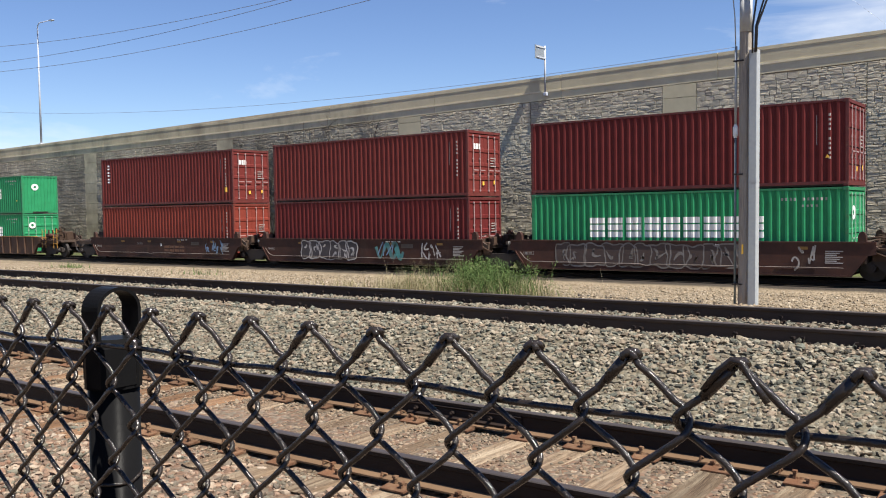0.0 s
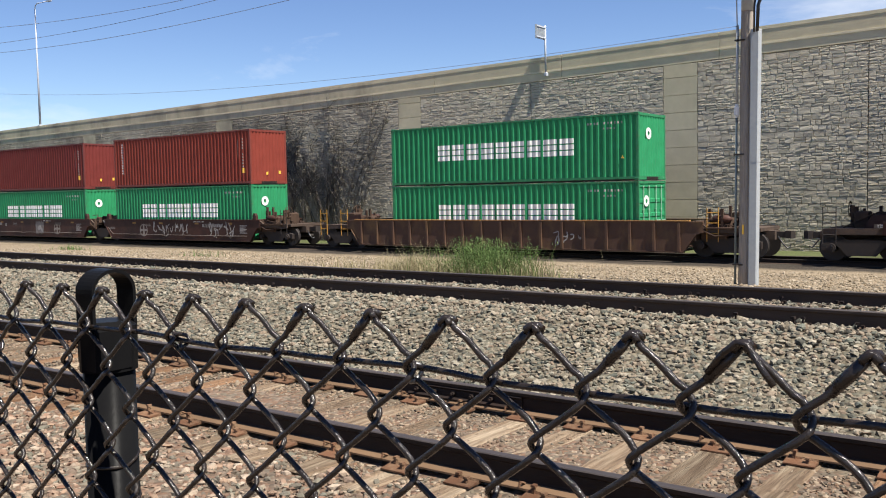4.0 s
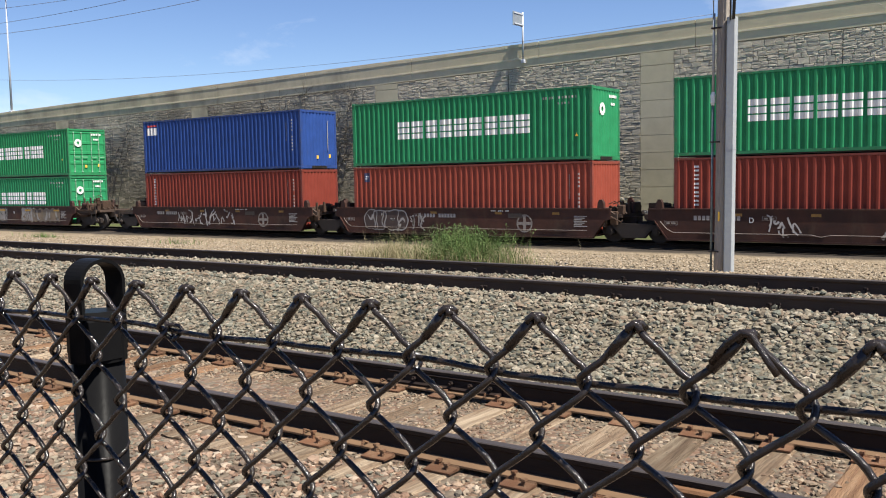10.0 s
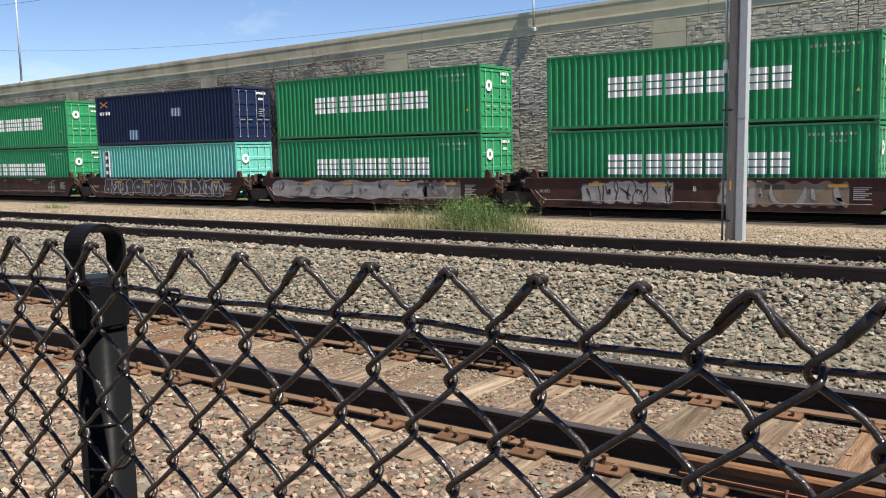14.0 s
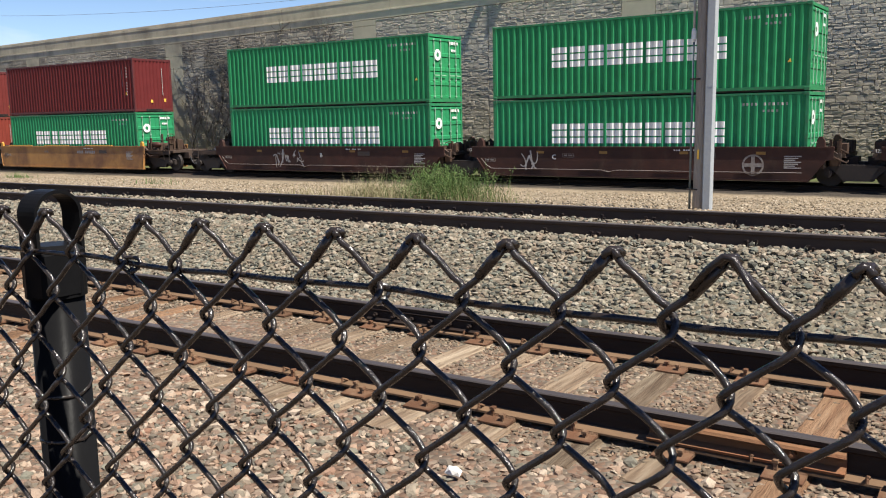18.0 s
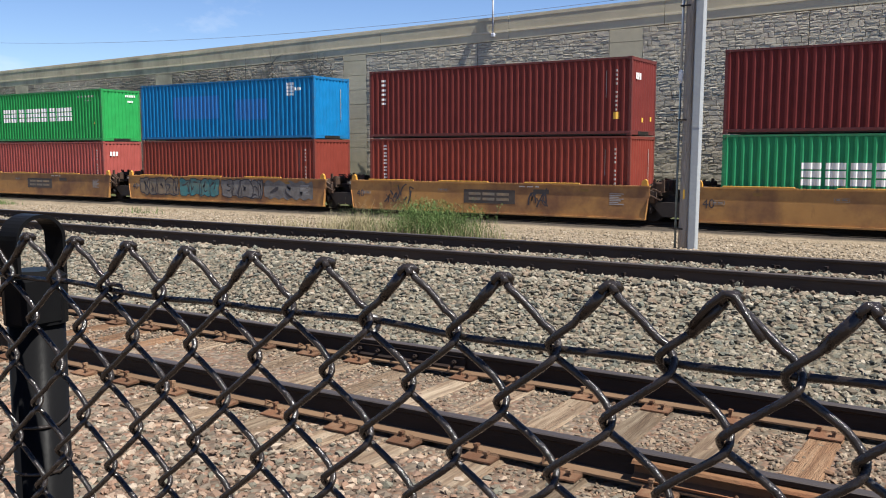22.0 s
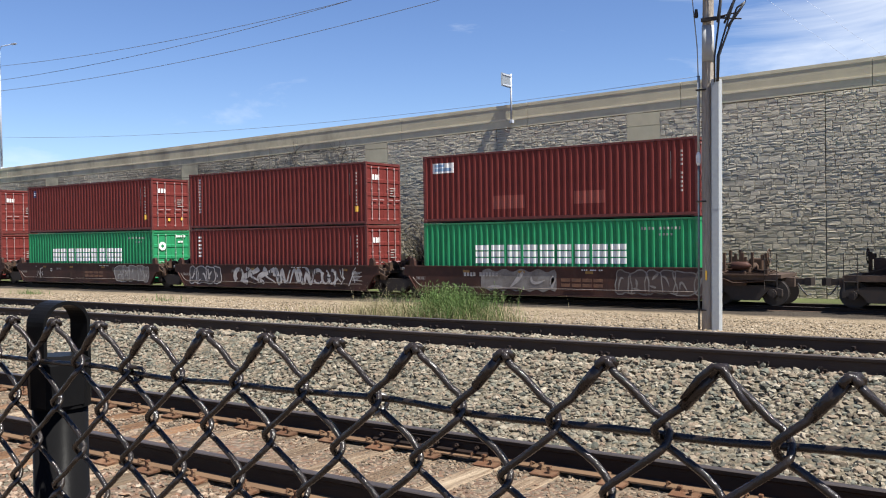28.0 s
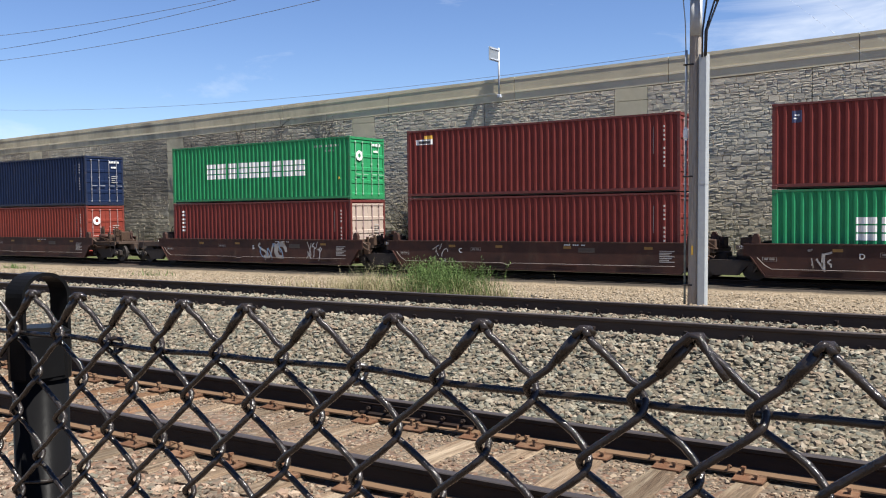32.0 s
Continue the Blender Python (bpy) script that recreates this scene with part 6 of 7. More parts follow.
def graffiti(seed, x0, x1, z0, z1, y, colors, style):
    """Spray-painted strokes on a car side: loops and bars with no wording."""
    r = random.Random(seed)
    made = []
    if style == "block":
        g = Geo()
        x = x0
        zm, hh = (z0 + z1) / 2, (z1 - z0) / 2
        while x < x1 - 0.3:
            w = r.uniform(0.5, 0.85)
            fr, ph, kind = r.uniform(0.8, 1.3), r.uniform(0, 6.28), r.randrange(3)
            us = [k / 15 for k in range(16)]
            if kind == 0:
                pts = [(x + w * u, zm + hh * 0.72 * math.sin(6.28 * u * fr + ph)) for u in us]
            elif kind == 1:
                pts = [(x + w * (0.5 + 0.42 * math.cos(5.2 * u + ph)), zm + hh * 0.70 * math.sin(5.2 * u + ph)) for u in us]
            else:
                pts = [(x + w * (0.5 + 0.40 * math.sin(6.28 * u * fr + ph)), zm + hh * 0.8 * (1 - 2 * u)) for u in us]
            wd = r.uniform(0.17, 0.26)
            g.ribbon(pts, [wd * (0.75 + 0.4 * math.sin(3.14 * u + ph)) for u in us], y - 0.003 - 0.002 * r.random())
            x += w * 0.80
        made.append((g, colors[0]))
        g2 = Geo()
        x = x0
        while x < x1 - 0.3:
            w = r.uniform(0.3, 0.6)
            pts = [(x + r.uniform(0, w), r.uniform(z0, z1)) for _ in range(3)]
            sm = [(pts[0][0] * (1 - u) ** 2 + 2 * pts[1][0] * u * (1 - u) + pts[2][0] * u * u, pts[0][1] * (1 - u) ** 2 + 2 * pts[1][1] * u * (1 - u) + pts[2][1] * u * u) for u in [k / 7 for k in range(8)]]
            g2.ribbon(sm, 0.05, y - 0.008)
            x += w * 0.6
        made.append((g2, colors[-1]))
    else:
        g = Geo()
        x = x0
        while x < x1 - 0.2:
            w = r.uniform(0.28, 0.5)
            for _ in range(r.choice((2, 3))):
                q = [(x + r.uniform(-0.1, w), r.uniform(z0, z1)) for _ in range(4)]
                sm = []
                for k in range(10):
                    u = k / 9
                    b = ((1 - u) ** 3, 3 * u * (1 - u) ** 2, 3 * u * u * (1 - u), u ** 3)
                    sm.append((sum(bb * p[0] for bb, p in zip(b, q)), sum(bb * p[1] for bb, p in zip(b, q))))
                g.ribbon(sm, r.uniform(0.035, 0.075), y - 0.003 - 0.003 * r.random())
            x += w
        made.append((g, colors[0]))
    return [gg.mesh("graffiti", c) for gg, c in made]


# ---- well cars: each unit is built round the middle of its well, on the rail top ----
SILL_Y, SILL_TOP, SILL_LOW = 1.50, 1.30, 0.25


def sill_mesh(half, cut, material, ribs=0, SILL_LOW=0.25):
    """The deep side of a well car: a plate with flanges, cut up at an angle over the trucks."""
    g = Geo()
    out = [(-half, SILL_TOP), (-half, 0.93), (-half + cut * 0.35, 0.88), (-half + cut, SILL_LOW + 0.04), (half - cut, SILL_LOW + 0.04), (half - cut * 0.35, 0.88), (half, 0.93), (half, SILL_TOP)]
    g.prism(list(reversed(out)), -SILL_Y, -SILL_Y + 0.03, "y")
    g.box(-half, half, -SILL_Y - 0.035, -SILL_Y + 0.13, SILL_TOP, SILL_TOP + 0.05)
    g.box(-half + cut, half - cut, -SILL_Y - 0.045, -SILL_Y + 0.16, SILL_LOW - 0.02, SILL_LOW + 0.045)
    for s in (-1, 1):
        p = [(s * (half - cut), SILL_LOW - 0.02), (s * (half - cut), SILL_LOW + 0.045), (s * (half - cut * 0.35), 0.90), (s * (half - cut * 0.35), 0.84)]
        g.prism(p if s > 0 else list(reversed(p)), -SILL_Y - 0.045, -SILL_Y + 0.1, "y")
    for k in range(ribs):
        x = -half + cut + 0.15 + (2 * (half - cut) - 0.3) * k / (ribs - 1)
        g.box(x - 0.05, x + 0.05, -SILL_Y - 0.075, -SILL_Y, SILL_LOW + 0.045, SILL_TOP)
    if not ribs and material is not M_TTXYELLOW:
        for x in (-4.4, -1.45, 1.5, 4.45):
            g.box(x - 0.66, x + 0.66, -SILL_Y - 0.04, -SILL_Y, SILL_LOW + 0.20, SILL_LOW + 0.225)
    return g.mesh("side_sill", material)


def well_floor_mesh(half, material):
    g = Geo()
    for k in range(7):
        x = -half + 0.4 + (2 * half - 0.8) * k / 6
        g.box(x - 0.18, x + 0.18, -SILL_Y + 0.03, SILL_Y - 0.03, SILL_LOW - 0.01, SILL_LOW + 0.05)
    for s in (-1, 1):
        g.box(-half + 0.2, half - 0.2, s * 0.9 - 0.12, s * 0.9 + 0.12, SILL_LOW - 0.005, SILL_LOW + 0.045)
    return g.mesh("well_floor", material)


def platform_mesh(x0, x1, material):
    """The deck over a truck, with its bolster box and cross beams."""
    g = Geo()
    g.box(x0, x1, -1.15, 1.15, 0.98, 1.10)
    g.box(x0, x0 + 0.12, -1.42, 1.42, 0.62, 1.36)
    g.box(x0 + 0.12, x1 + 0.25, -0.32, 0.32, 0.66, 0.98)
    g.prism([(x0 + 0.12, 1.10), (x0 + 0.55, 1.10), (x0 + 0.12, 1.34)], -1.35, -1.25, "y")
    g.prism([(x0 + 0.12, 1.10), (x0 + 0.55, 1.10), (x0 + 0.12, 1.34)], 1.25, 1.35, "y")
    g.box(x0 + 0.12, x1 - 0.1, -1.36, -1.28, 0.92, 1.12)
    g.box(x0 + 0.12, x1 - 0.1, 1.28, 1.36, 0.92, 1.12)
    return g.mesh("end_platform", material)


def brake_gear(seed, length, parent, m, outer):
    """Reservoir, valve boxes, pipes and posts on an end platform, each a part."""
    r = random.Random(seed)
    part("air_reservoir", Geo().tube([(0.28, -0.55, 1.32), (0.34, -0.55, 1.32), (length * 0.72, -0.55, 1.32), (length * 0.76, -0.55, 1.32)], [0.11, 0.19, 0.19, 0.11], 12).mesh("air_reservoir", M_GEAR, True), parent, m=m)
    part("valve_box", Geo().bevel_box(0.3, 0.62, 0.1, 0.7, 1.10, 1.52, 0.03).mesh("valve_box", M_GEAR), parent, m=m)
    part("valve_box", Geo().bevel_box(length * 0.5, length * 0.5 + 0.3, -1.1, -0.8, 1.10, 1.46, 0.03).mesh("valve_box", M_GEAR), parent, m=m)
    for _ in range(11 if outer else 6):
        y, z = r.uniform(-1.25, 0.6), r.uniform(1.12, 1.55)
        part("brake_pipe", Geo().tube([(0.1, y, z), (length * 0.45, y + r.uniform(-0.2, 0.2), z + r.uniform(-0.1, 0.15)), (length, y + r.uniform(-0.3, 0.3), 1.12)], 0.024, 5).mesh("brake_pipe", M_GEAR), parent, m=m)
    for _ in range(9 if outer else 4):
        x, y, h = r.uniform(0.1, length), r.uniform(-1.25, -0.2), r.uniform(1.4, 2.0 if outer else 1.62)
        part("bracket_post", Geo().box(x - 0.045, x + 0.045, y - 0.045, y + 0.045, 1.1, h).mesh("bracket_post", M_GEAR), parent, m=m)
    part("brake_pipe", Geo().tube([(0.15, -1.40, 1.15), (0.3, -1.42, 1.0), (0.7, -1.42, 0.82), (length, -1.36, 0.9)], 0.03, 5).mesh("brake_pipe", M_GEAR), parent, m=m)
    part("equipment_box", Geo().bevel_box(0.12, length * 0.62, -1.22, -0.98, 0.70, 1.22, 0.03).mesh("equipment_box", M_GEAR), parent, m=m)
    part("bracket_plate", Geo().prism([(0.08, 1.10), (length * 0.6, 1.10), (length * 0.45, 1.52), (0.10, 1.60)], 0.72, 0.76, "y").mesh("bracket_plate", M_BROWN), parent, m=m)
    if outer:
        part("equipment_box", Geo().bevel_box(length * 0.55, length * 0.82, -0.35, 0.25, 1.10, 1.66, 0.04).mesh("equipment_box", M_GEAR), parent, m=m)
        part("brake_cylinder", Geo().tube([(length * 0.3, -1.12, 1.42), (length * 0.34, -1.12, 1.42), (length * 0.62, -1.12, 1.42), (length * 0.7, -1.12, 1.42)], [0.05, 0.14, 0.14, 0.05], 10).mesh("brake_cylinder", M_BROWN, True), parent, m=m)
        part("brake_stand", Geo().box(length - 0.1, length, -0.95, -0.75, 1.1, 1.85).box(length - 0.22, length - 0.1, -1.0, -0.7, 1.6, 1.8).mesh("brake_stand", M_GEAR), parent, m=m)
        wheel = [(length + 0.03, -0.85 + 0.27 * math.cos(a), 1.72 + 0.27 * math.sin(a)) for a in [k * math.pi / 8 for k in range(17)]]
        part("brake_wheel", Geo().tube(wheel, 0.018, 5).tube([wheel[0], wheel[8]], 0.014, 5).tube([wheel[4], wheel[12]], 0.014, 5).mesh("brake_wheel", M_GEAR, True), parent, m=m)
        part("walkway", Geo().box(0.2, length + 0.1, -1.45, -1.15, 1.08, 1.13).mesh("walkway", M_GEAR), parent, m=m)


def handrail_mesh(x, h0, h1, material):
    g = Geo()
    g.tube([(x, -1.38, h0), (x, -1.38, h1)], 0.017, 6)
    g.tube([(x + 0.42, -1.38, h0), (x + 0.42, -1.38, h1)], 0.017, 6)
    for k in range(3):
        z = h0 + (h1 - h0) * (0.25 + 0.3 * k)
        g.tube([(x, -1.38, z), (x + 0.42, -1.38, z)], 0.014, 5)
    return g.mesh("ladder", material)


def coupler_mesh():
    g = Geo()
    g.box(-0.65, -0.1, -0.10, 0.10, 0.72, 0.94)
    g.prism([(-0.12, -0.15), (0.10, -0.17), (0.18, -0.06), (0.06, -0.02), (0.18, 0.12), (0.02, 0.18), (-0.12, 0.14)], 0.70, 0.97, "z")
    return g.mesh("coupler", M_DARKIRON)


ME_COUPLER = coupler_mesh()
ME_HOSE = Geo().tube([(-0.3, -0.35, 0.78), (-0.1, -0.38, 0.5), (0.02, -0.34, 0.36), (0.1, -0.28, 0.42)], 0.03, 6).mesh("air_hose", M_CABLE, True)
SILLS = {}
for kind_, mt_ in (("brown", M_BROWN), ("yellow", M_TTXYELLOW), ("ribbed", M_OLDBROWN)):
    h_ = 8.7 if kind_ == "ribbed" else 6.98
    SILLS[kind_] = (sill_mesh(h_, 0.16 if kind_ == "yellow" else 0.75, mt_, 17 if kind_ == "ribbed" else 0, 0.10 if kind_ == "yellow" else 0.20), well_floor_mesh(h_ - 0.5, mt_), platform_mesh(h_ - 0.42, h_ + 0.30, M_DECK), platform_mesh(h_ - 0.42, h_ + 1.95, M_DECK), h_)
ME_WALKRAIL = Geo().box(-8.2, 8.2, -SILL_Y - 0.06, -SILL_Y + 0.12, SILL_TOP + 0.05, SILL_TOP + 0.085).mesh("top_rail", M_TTXYELLOW)
ME_LIP = Geo().bevel_box(-1.2, 1.2, -SILL_Y - 0.032, -SILL_Y + 0.06, SILL_TOP + 0.05, SILL_TOP + 0.105, 0.012).mesh("top_lip", M_YELLOWRAIL)
ME_GUIDE = Geo().prism([(-0.12, 1.35), (0.12, 1.35), (0.10, 1.52), (0.02, 1.60), (-0.10, 1.52)], -SILL_Y - 0.02, -SILL_Y + 0.10, "y").mesh("container_guide", M_YELLOWRAIL)
ME_GUIDE_BROWN = Geo().prism([(-0.14, 1.35), (0.14, 1.35), (0.12, 1.56), (0.05, 1.68), (-0.05, 1.68), (-0.12, 1.56)], -SILL_Y + 0.0, -SILL_Y + 0.16, "y").mesh("container_guide", M_BROWN)
ME_STENCIL = blocks([(-0.26, 0.26, 1.14, 1.28)], y=-1.40, material=M_BLACKPLATE, name="stencil_plate")
ME_NUM = blocks([(-0.85 + 0.155 * k, -0.74 + 0.155 * k, 0.93, 1.09) for k in range(11) if k != 4], y=-SILL_Y - 0.002, material=M_MARKDIM, name="number_marking")
ME_DATA = blocks([(-0.28, 0.28 - 0.1 * (k % 3), 1.06 - 0.065 * k, 1.095 - 0.065 * k) for k in range(7)], y=-SILL_Y - 0.002, material=M_MARKDIM, name="text_marking")
ME_STRIP = blocks([(-0.16, 0.16, 1.10, 1.20)], y=-SILL_Y - 0.002, material=M_STRIP, name="reflector_strip")
ME_SIDEPIPE = Geo().tube([(-6.5, -SILL_Y - 0.03, 0.86), (-6.25, -SILL_Y - 0.04, 0.60), (-6.0, -SILL_Y - 0.05, 0.47), (-4.6, -SILL_Y - 0.05, 0.47), (-1.2, -SILL_Y - 0.05, 0.47), (-0.9, -SILL_Y - 0.05, 0.40), (-0.6, -SILL_Y - 0.05, 0.47), (3.0, -SILL_Y - 0.05, 0.47), (6.0, -SILL_Y - 0.05, 0.48)], 0.013, 5).mesh("brake_pipe", M_PIPE)
ME_LABELBOX = blocks([(-0.24, 0.24, 0.86, 0.87), (-0.24, 0.24, 0.99, 1.0), (-0.24, -0.225, 0.87, 0.99), (0.225, 0.24, 0.87, 0.99), (-0.18, -0.05, 0.90, 0.96), (0.0, 0.17, 0.90, 0.96)], y=-SILL_Y - 0.002, material=M_EMBLEM, name="label_plate")
ME_LABELDARK = blocks([(-0.34, 0.34, 0.84, 1.02)], y=-SILL_Y - 0.002, material=M_BLACKPLATE, name="label_plate")
ME_STRIPNEW = blocks([(-0.30, 0.30, 1.06, 1.16)], y=-SILL_Y - 0.010, material=M_STRIPNEW, name="reflector_strip")
ME_CAPTION = blocks([(-0.5 + 0.09 * k, -0.44 + 0.09 * k, 1.20, 1.245) for k in range(11) if k % 4], y=-SILL_Y - 0.002, material=M_MARK, name="text_marking")
ME_ROUND = Geo().disc(0, 0.72, -SILL_Y - 0.001, 0.37, 0.31, 28).disc(0, 0.72, -SILL_Y - 0.001, 0.11, 0.0, 12).mesh("round_emblem", M_EMBLEM)
ME_CROSSBAR = blocks([(-0.30, 0.30, 0.66, 0.78), (-0.06, 0.06, 0.42, 1.02)], y=-SILL_Y - 0.002, material=M_EMBLEM, name="emblem_marking")
ME_PLAQUE = blocks([(-1.2, 1.2, 0.50, 1.06)], y=-SILL_Y - 0.001, material=M_BLACKPLATE, name="name_plaque")
ME_PLAQUE_IN = blocks([(-0.96 + 0.66 * k, -0.40 + 0.66 * k, z, z + 0.11) for k in range(3) for z in (0.62, 0.83)], y=-SILL_Y - 0.006, material=M_GRAFTAN, name="name_marking")


STENCILS = {}


def stencil(text, size, material, parent, x, z, y):
    if (text, size) in STENCILS:
        return part("stencil_letter", STENCILS[text, size], parent, "", m=pose(x, y, z, 90, 0, 0))
    cu = bpy.data.curves.new("stencil_letter", "FONT")
    cu.body = text
    cu.size = size
    cu.extrude = 0.002
    cu.align_x = "CENTER"
    tmp = bpy.data.objects.new("stencil_letter", cu)
    scene.collection.objects.link(tmp)
    dg = bpy.context.evaluated_depsgraph_get()
    me = bpy.data.meshes.new_from_object(tmp.evaluated_get(dg))
    bpy.data.objects.remove(tmp)
    me.materials.clear()
    me.materials.append(material)
    me.name = "stencil_letter"
    STENCILS[text, size] = me
    return part("stencil_letter", me, parent, "", m=pose(x, y, z, 90, 0, 0))


def well_unit(kind, lead_end, tail_end, letter, decals, seed):
    """One well of an articulated car. lead_end / tail_end: an outer end with coupler and ladders."""
    sill, floor_, plat, plat_end, half = SILLS[kind]
    r = random.Random(seed)
    words = {"brown": "weathered brown steel well car carrying stacked containers", "yellow": "weathered yellow steel well car carrying stacked containers", "ribbed": "rusty brown ribbed well car with yellow top rails"}
    u = thing("well_car", words[kind], "freight car", group="well cars of the train")
    side = part("side_sill", sill, u)
    part("side_sill", sill, u, m=pose(0, 0, 0, 0, 0, 180))
    part("well_floor", floor_, u)
    for s, outer in ((1, lead_end), (-1, tail_end)):
        turn = pose(0, 0, 0, 0, 0, 0 if s > 0 else 180)
        part("end_platform", plat_end if outer else plat, u, m=turn)
        base = turn @ Matrix.Translation((half - 0.3, 0, 0))
        brake_gear(seed * 2 + (s > 0), 1.75 if outer else 0.72, u, base, outer)
        if s < 0 and kind != "ribbed":
            part("stencil_plate", ME_STENCIL, u, m=Matrix.Translation((-half - 0.02, 0, 0)))
            stencil("125 T", 0.15, M_MARK, u, -half - 0.02, 1.16, -1.408)
        if s < 0 and kind == "yellow":
            stencil("40", 0.44, M_GRAFDARK, side, -half + 0.55, 0.62, -SILL_Y - 0.003)
        if outer:
            rail_m = M_YELLOWRAIL if kind == "ribbed" else M_DARKIRON
            for dx in ((0.1, 1.45) if kind == "ribbed" else (1.45,)):
                part("ladder", handrail_mesh(s * (half + dx) - (0.42 if s < 0 else 0), 0.6, 1.85, rail_m), u)
            part("coupler", ME_COUPLER, u, m=turn @ Matrix.Translation((half + 2.62, 0, 0)))
            part("air_hose", ME_HOSE, u, m=turn @ Matrix.Translation((half + 2.62, 0, 0)))
        if kind == "brown":
            for yy in (1, -1):
                part("container_guide", ME_GUIDE_BROWN, u, m=pose(s * (half - 0.42), 0, 0, 0, 0, 0 if yy > 0 else 180))
        if kind == "yellow":
            part("container_guide", ME_GUIDE, side, "yellow container guide", m=Matrix.Translation((s * (half - 0.2), 0, 0)))
    if kind == "ribbed":
        part("top_rail", ME_WALKRAIL, side, "yellow top rail")
    if kind == "yellow":
        for x in (-4.75, -1.05, 3.0):
            part("top_lip", ME_LIP, side, "bright yellow lip on the sill", m=Matrix.Translation((x, 0, 0)))
    if letter:
        stencil(letter, 0.26, M_MARK, side, {"B": 0.1}.get(letter, -3.2), 0.86, -SILL_Y - 0.003)
    if kind != "ribbed":
        for x in (-4.6, 4.6) if kind == "yellow" else (-3.8, -1.2, 1.9, 4.8):
            part("reflector_strip", ME_STRIPNEW if seed in (9, 10, 11) else ME_STRIP, side, m=Matrix.Translation((x + r.uniform(-0.2, 0.2), 0, -0.02)))
        if kind == "brown":
            part("brake_pipe", ME_SIDEPIPE, side, "thin pale pipe")
        part("label_plate", ME_LABELBOX, side, m=Matrix.Translation((-6.1, 0, -0.12)))
        part("label_plate", ME_LABELBOX, side, m=Matrix.Translation((-2.2 + r.uniform(-0.4, 0.4), 0, 0.08)))
        part("label_plate", ME_LABELDARK, side, m=Matrix.Translation((2.9 + r.uniform(-0.5, 0.5), 0, 0.1)))
        part("text_marking", ME_DATA, side, m=Matrix.Translation((5.7, 0, -0.05)))
        part("text_marking", ME_CAPTION, side, m=Matrix.Translation((2.0, 0, 0)))
    for d in decals:
        if d[0] == "num":
            part("number_marking", ME_NUM, side, m=Matrix.Translation((d[1], 0, 0)))
        elif d[0] == "round":
            part("round_emblem", ME_ROUND, side, "faded round emblem", m=Matrix.Translation((d[1], 0, 0)))
            part("emblem_marking", ME_CROSSBAR, side, m=Matrix.Translation((d[1], 0, 0)))
        elif d[0] == "plaque":
            part("name_plaque", ME_PLAQUE, side, "dark name plaque with pale blocks", m=Matrix.Translation((d[1], 0, 0)))
            part("name_marking", ME_PLAQUE_IN, side, m=Matrix.Translation((d[1], 0, 0)))
        elif d[0] == "stripe":
            part("name_marking", blocks([(d[1] + 0.46 * k, d[1] + 0.38 + 0.46 * k, z, z + 0.13) for k in range(4) for z in (0.56, 0.76)], y=-SILL_Y - 0.002, material=M_OLDORANGE, name="name_marking"), side, "faded orange name bars")
        else:
            _, x0, x1, style, cols, sd = d
            if style in ("bubble", "panel"):
                for me in bubble(sd, x0, x1, 0.33, 1.25, -SILL_Y - 0.002, cols[0], cols[1], style == "panel"):
                    tagged(part("graffiti", me, side, "spray-painted graffiti"), kind="stuff")
                continue
            for me in graffiti(sd, x0, x1, 0.34, 1.24, -SILL_Y - 0.002, cols, style):
                tagged(part("graffiti", me, side, "spray-painted graffiti"), kind="stuff")
    return u


# ---- trucks ----
def side_frame_mesh():
    g = Geo()
    out = [(-1.25, 0.36), (-1.25, 0.60), (-0.95, 0.68), (-0.55, 0.74), (0.55, 0.74), (0.95, 0.68), (1.25, 0.60), (1.25, 0.36), (1.05, 0.40), (0.80, 0.56), (0.62, 0.40), (0.45, 0.20), (-0.45, 0.20), (-0.62, 0.40), (-0.80, 0.56), (-1.05, 0.40)]
    g.prism(list(reversed(out)), -1.12, -0.95, "y")
    for s in (-1, 1):
        g.tube([(s * 0.93, -1.20, 0.46), (s * 0.93, -0.95, 0.46)], 0.15, 12)
        g.tube([(s * 0.93, -1.24, 0.46), (s * 0.93, -1.20, 0.46)], 0.09, 8)
    for x in (-0.18, 0, 0.18):
        n = 6
        g.tube([(x + 0.045 * math.cos(k * 1.6), -1.06 + 0.045 * math.sin(k * 1.6), 0.26 + 0.26 * k / 20) for k in range(21)], 0.014, 5)
    return g.mesh("side_frame", M_DARKIRON)


ME_SIDEFRAME = side_frame_mesh()
ME_BOLSTER = Geo().box(-0.2, 0.2, -1.0, 1.0, 0.42, 0.68).tube([(0, 0, 0.68), (0, 0, 0.80)], 0.3, 14).mesh("bolster", M_DARKIRON)


def wheelset_mesh():
    g = Geo()
    g.tube([(0, -1.02, 0), (0, 1.02, 0)], 0.085, 10)
    for s in (-1, 1):
        ys = [s * 0.665, s * 0.70, s * 0.705, s * 0.80]
        g.tube([(0, y, 0) for y in ys], [0.485, 0.485, 0.46, 0.455], 24)
        g.tube([(0, s * 0.80, 0), (0, s * 0.835, 0)], [0.16, 0.13], 12)
        for k in range(5):
            a = k * 2 * math.pi / 5
            g.box(0.26 * math.cos(a) - 0.035, 0.26 * math.cos(a) + 0.035, min(s * 0.80, s * 0.812), max(s * 0.80, s * 0.812), 0.26 * math.sin(a) - 0.035, 0.26 * math.sin(a) + 0.035)
    return g.mesh("wheelset", M_WHEEL)


M_WHEEL = mat("wheel_steel", (0.016, 0.013, 0.012), 0.7, 0.0, c2=(0.03, 0.02, 0.015), scale=9)
ME_WHEELS = wheelset_mesh()
WHEELS = []


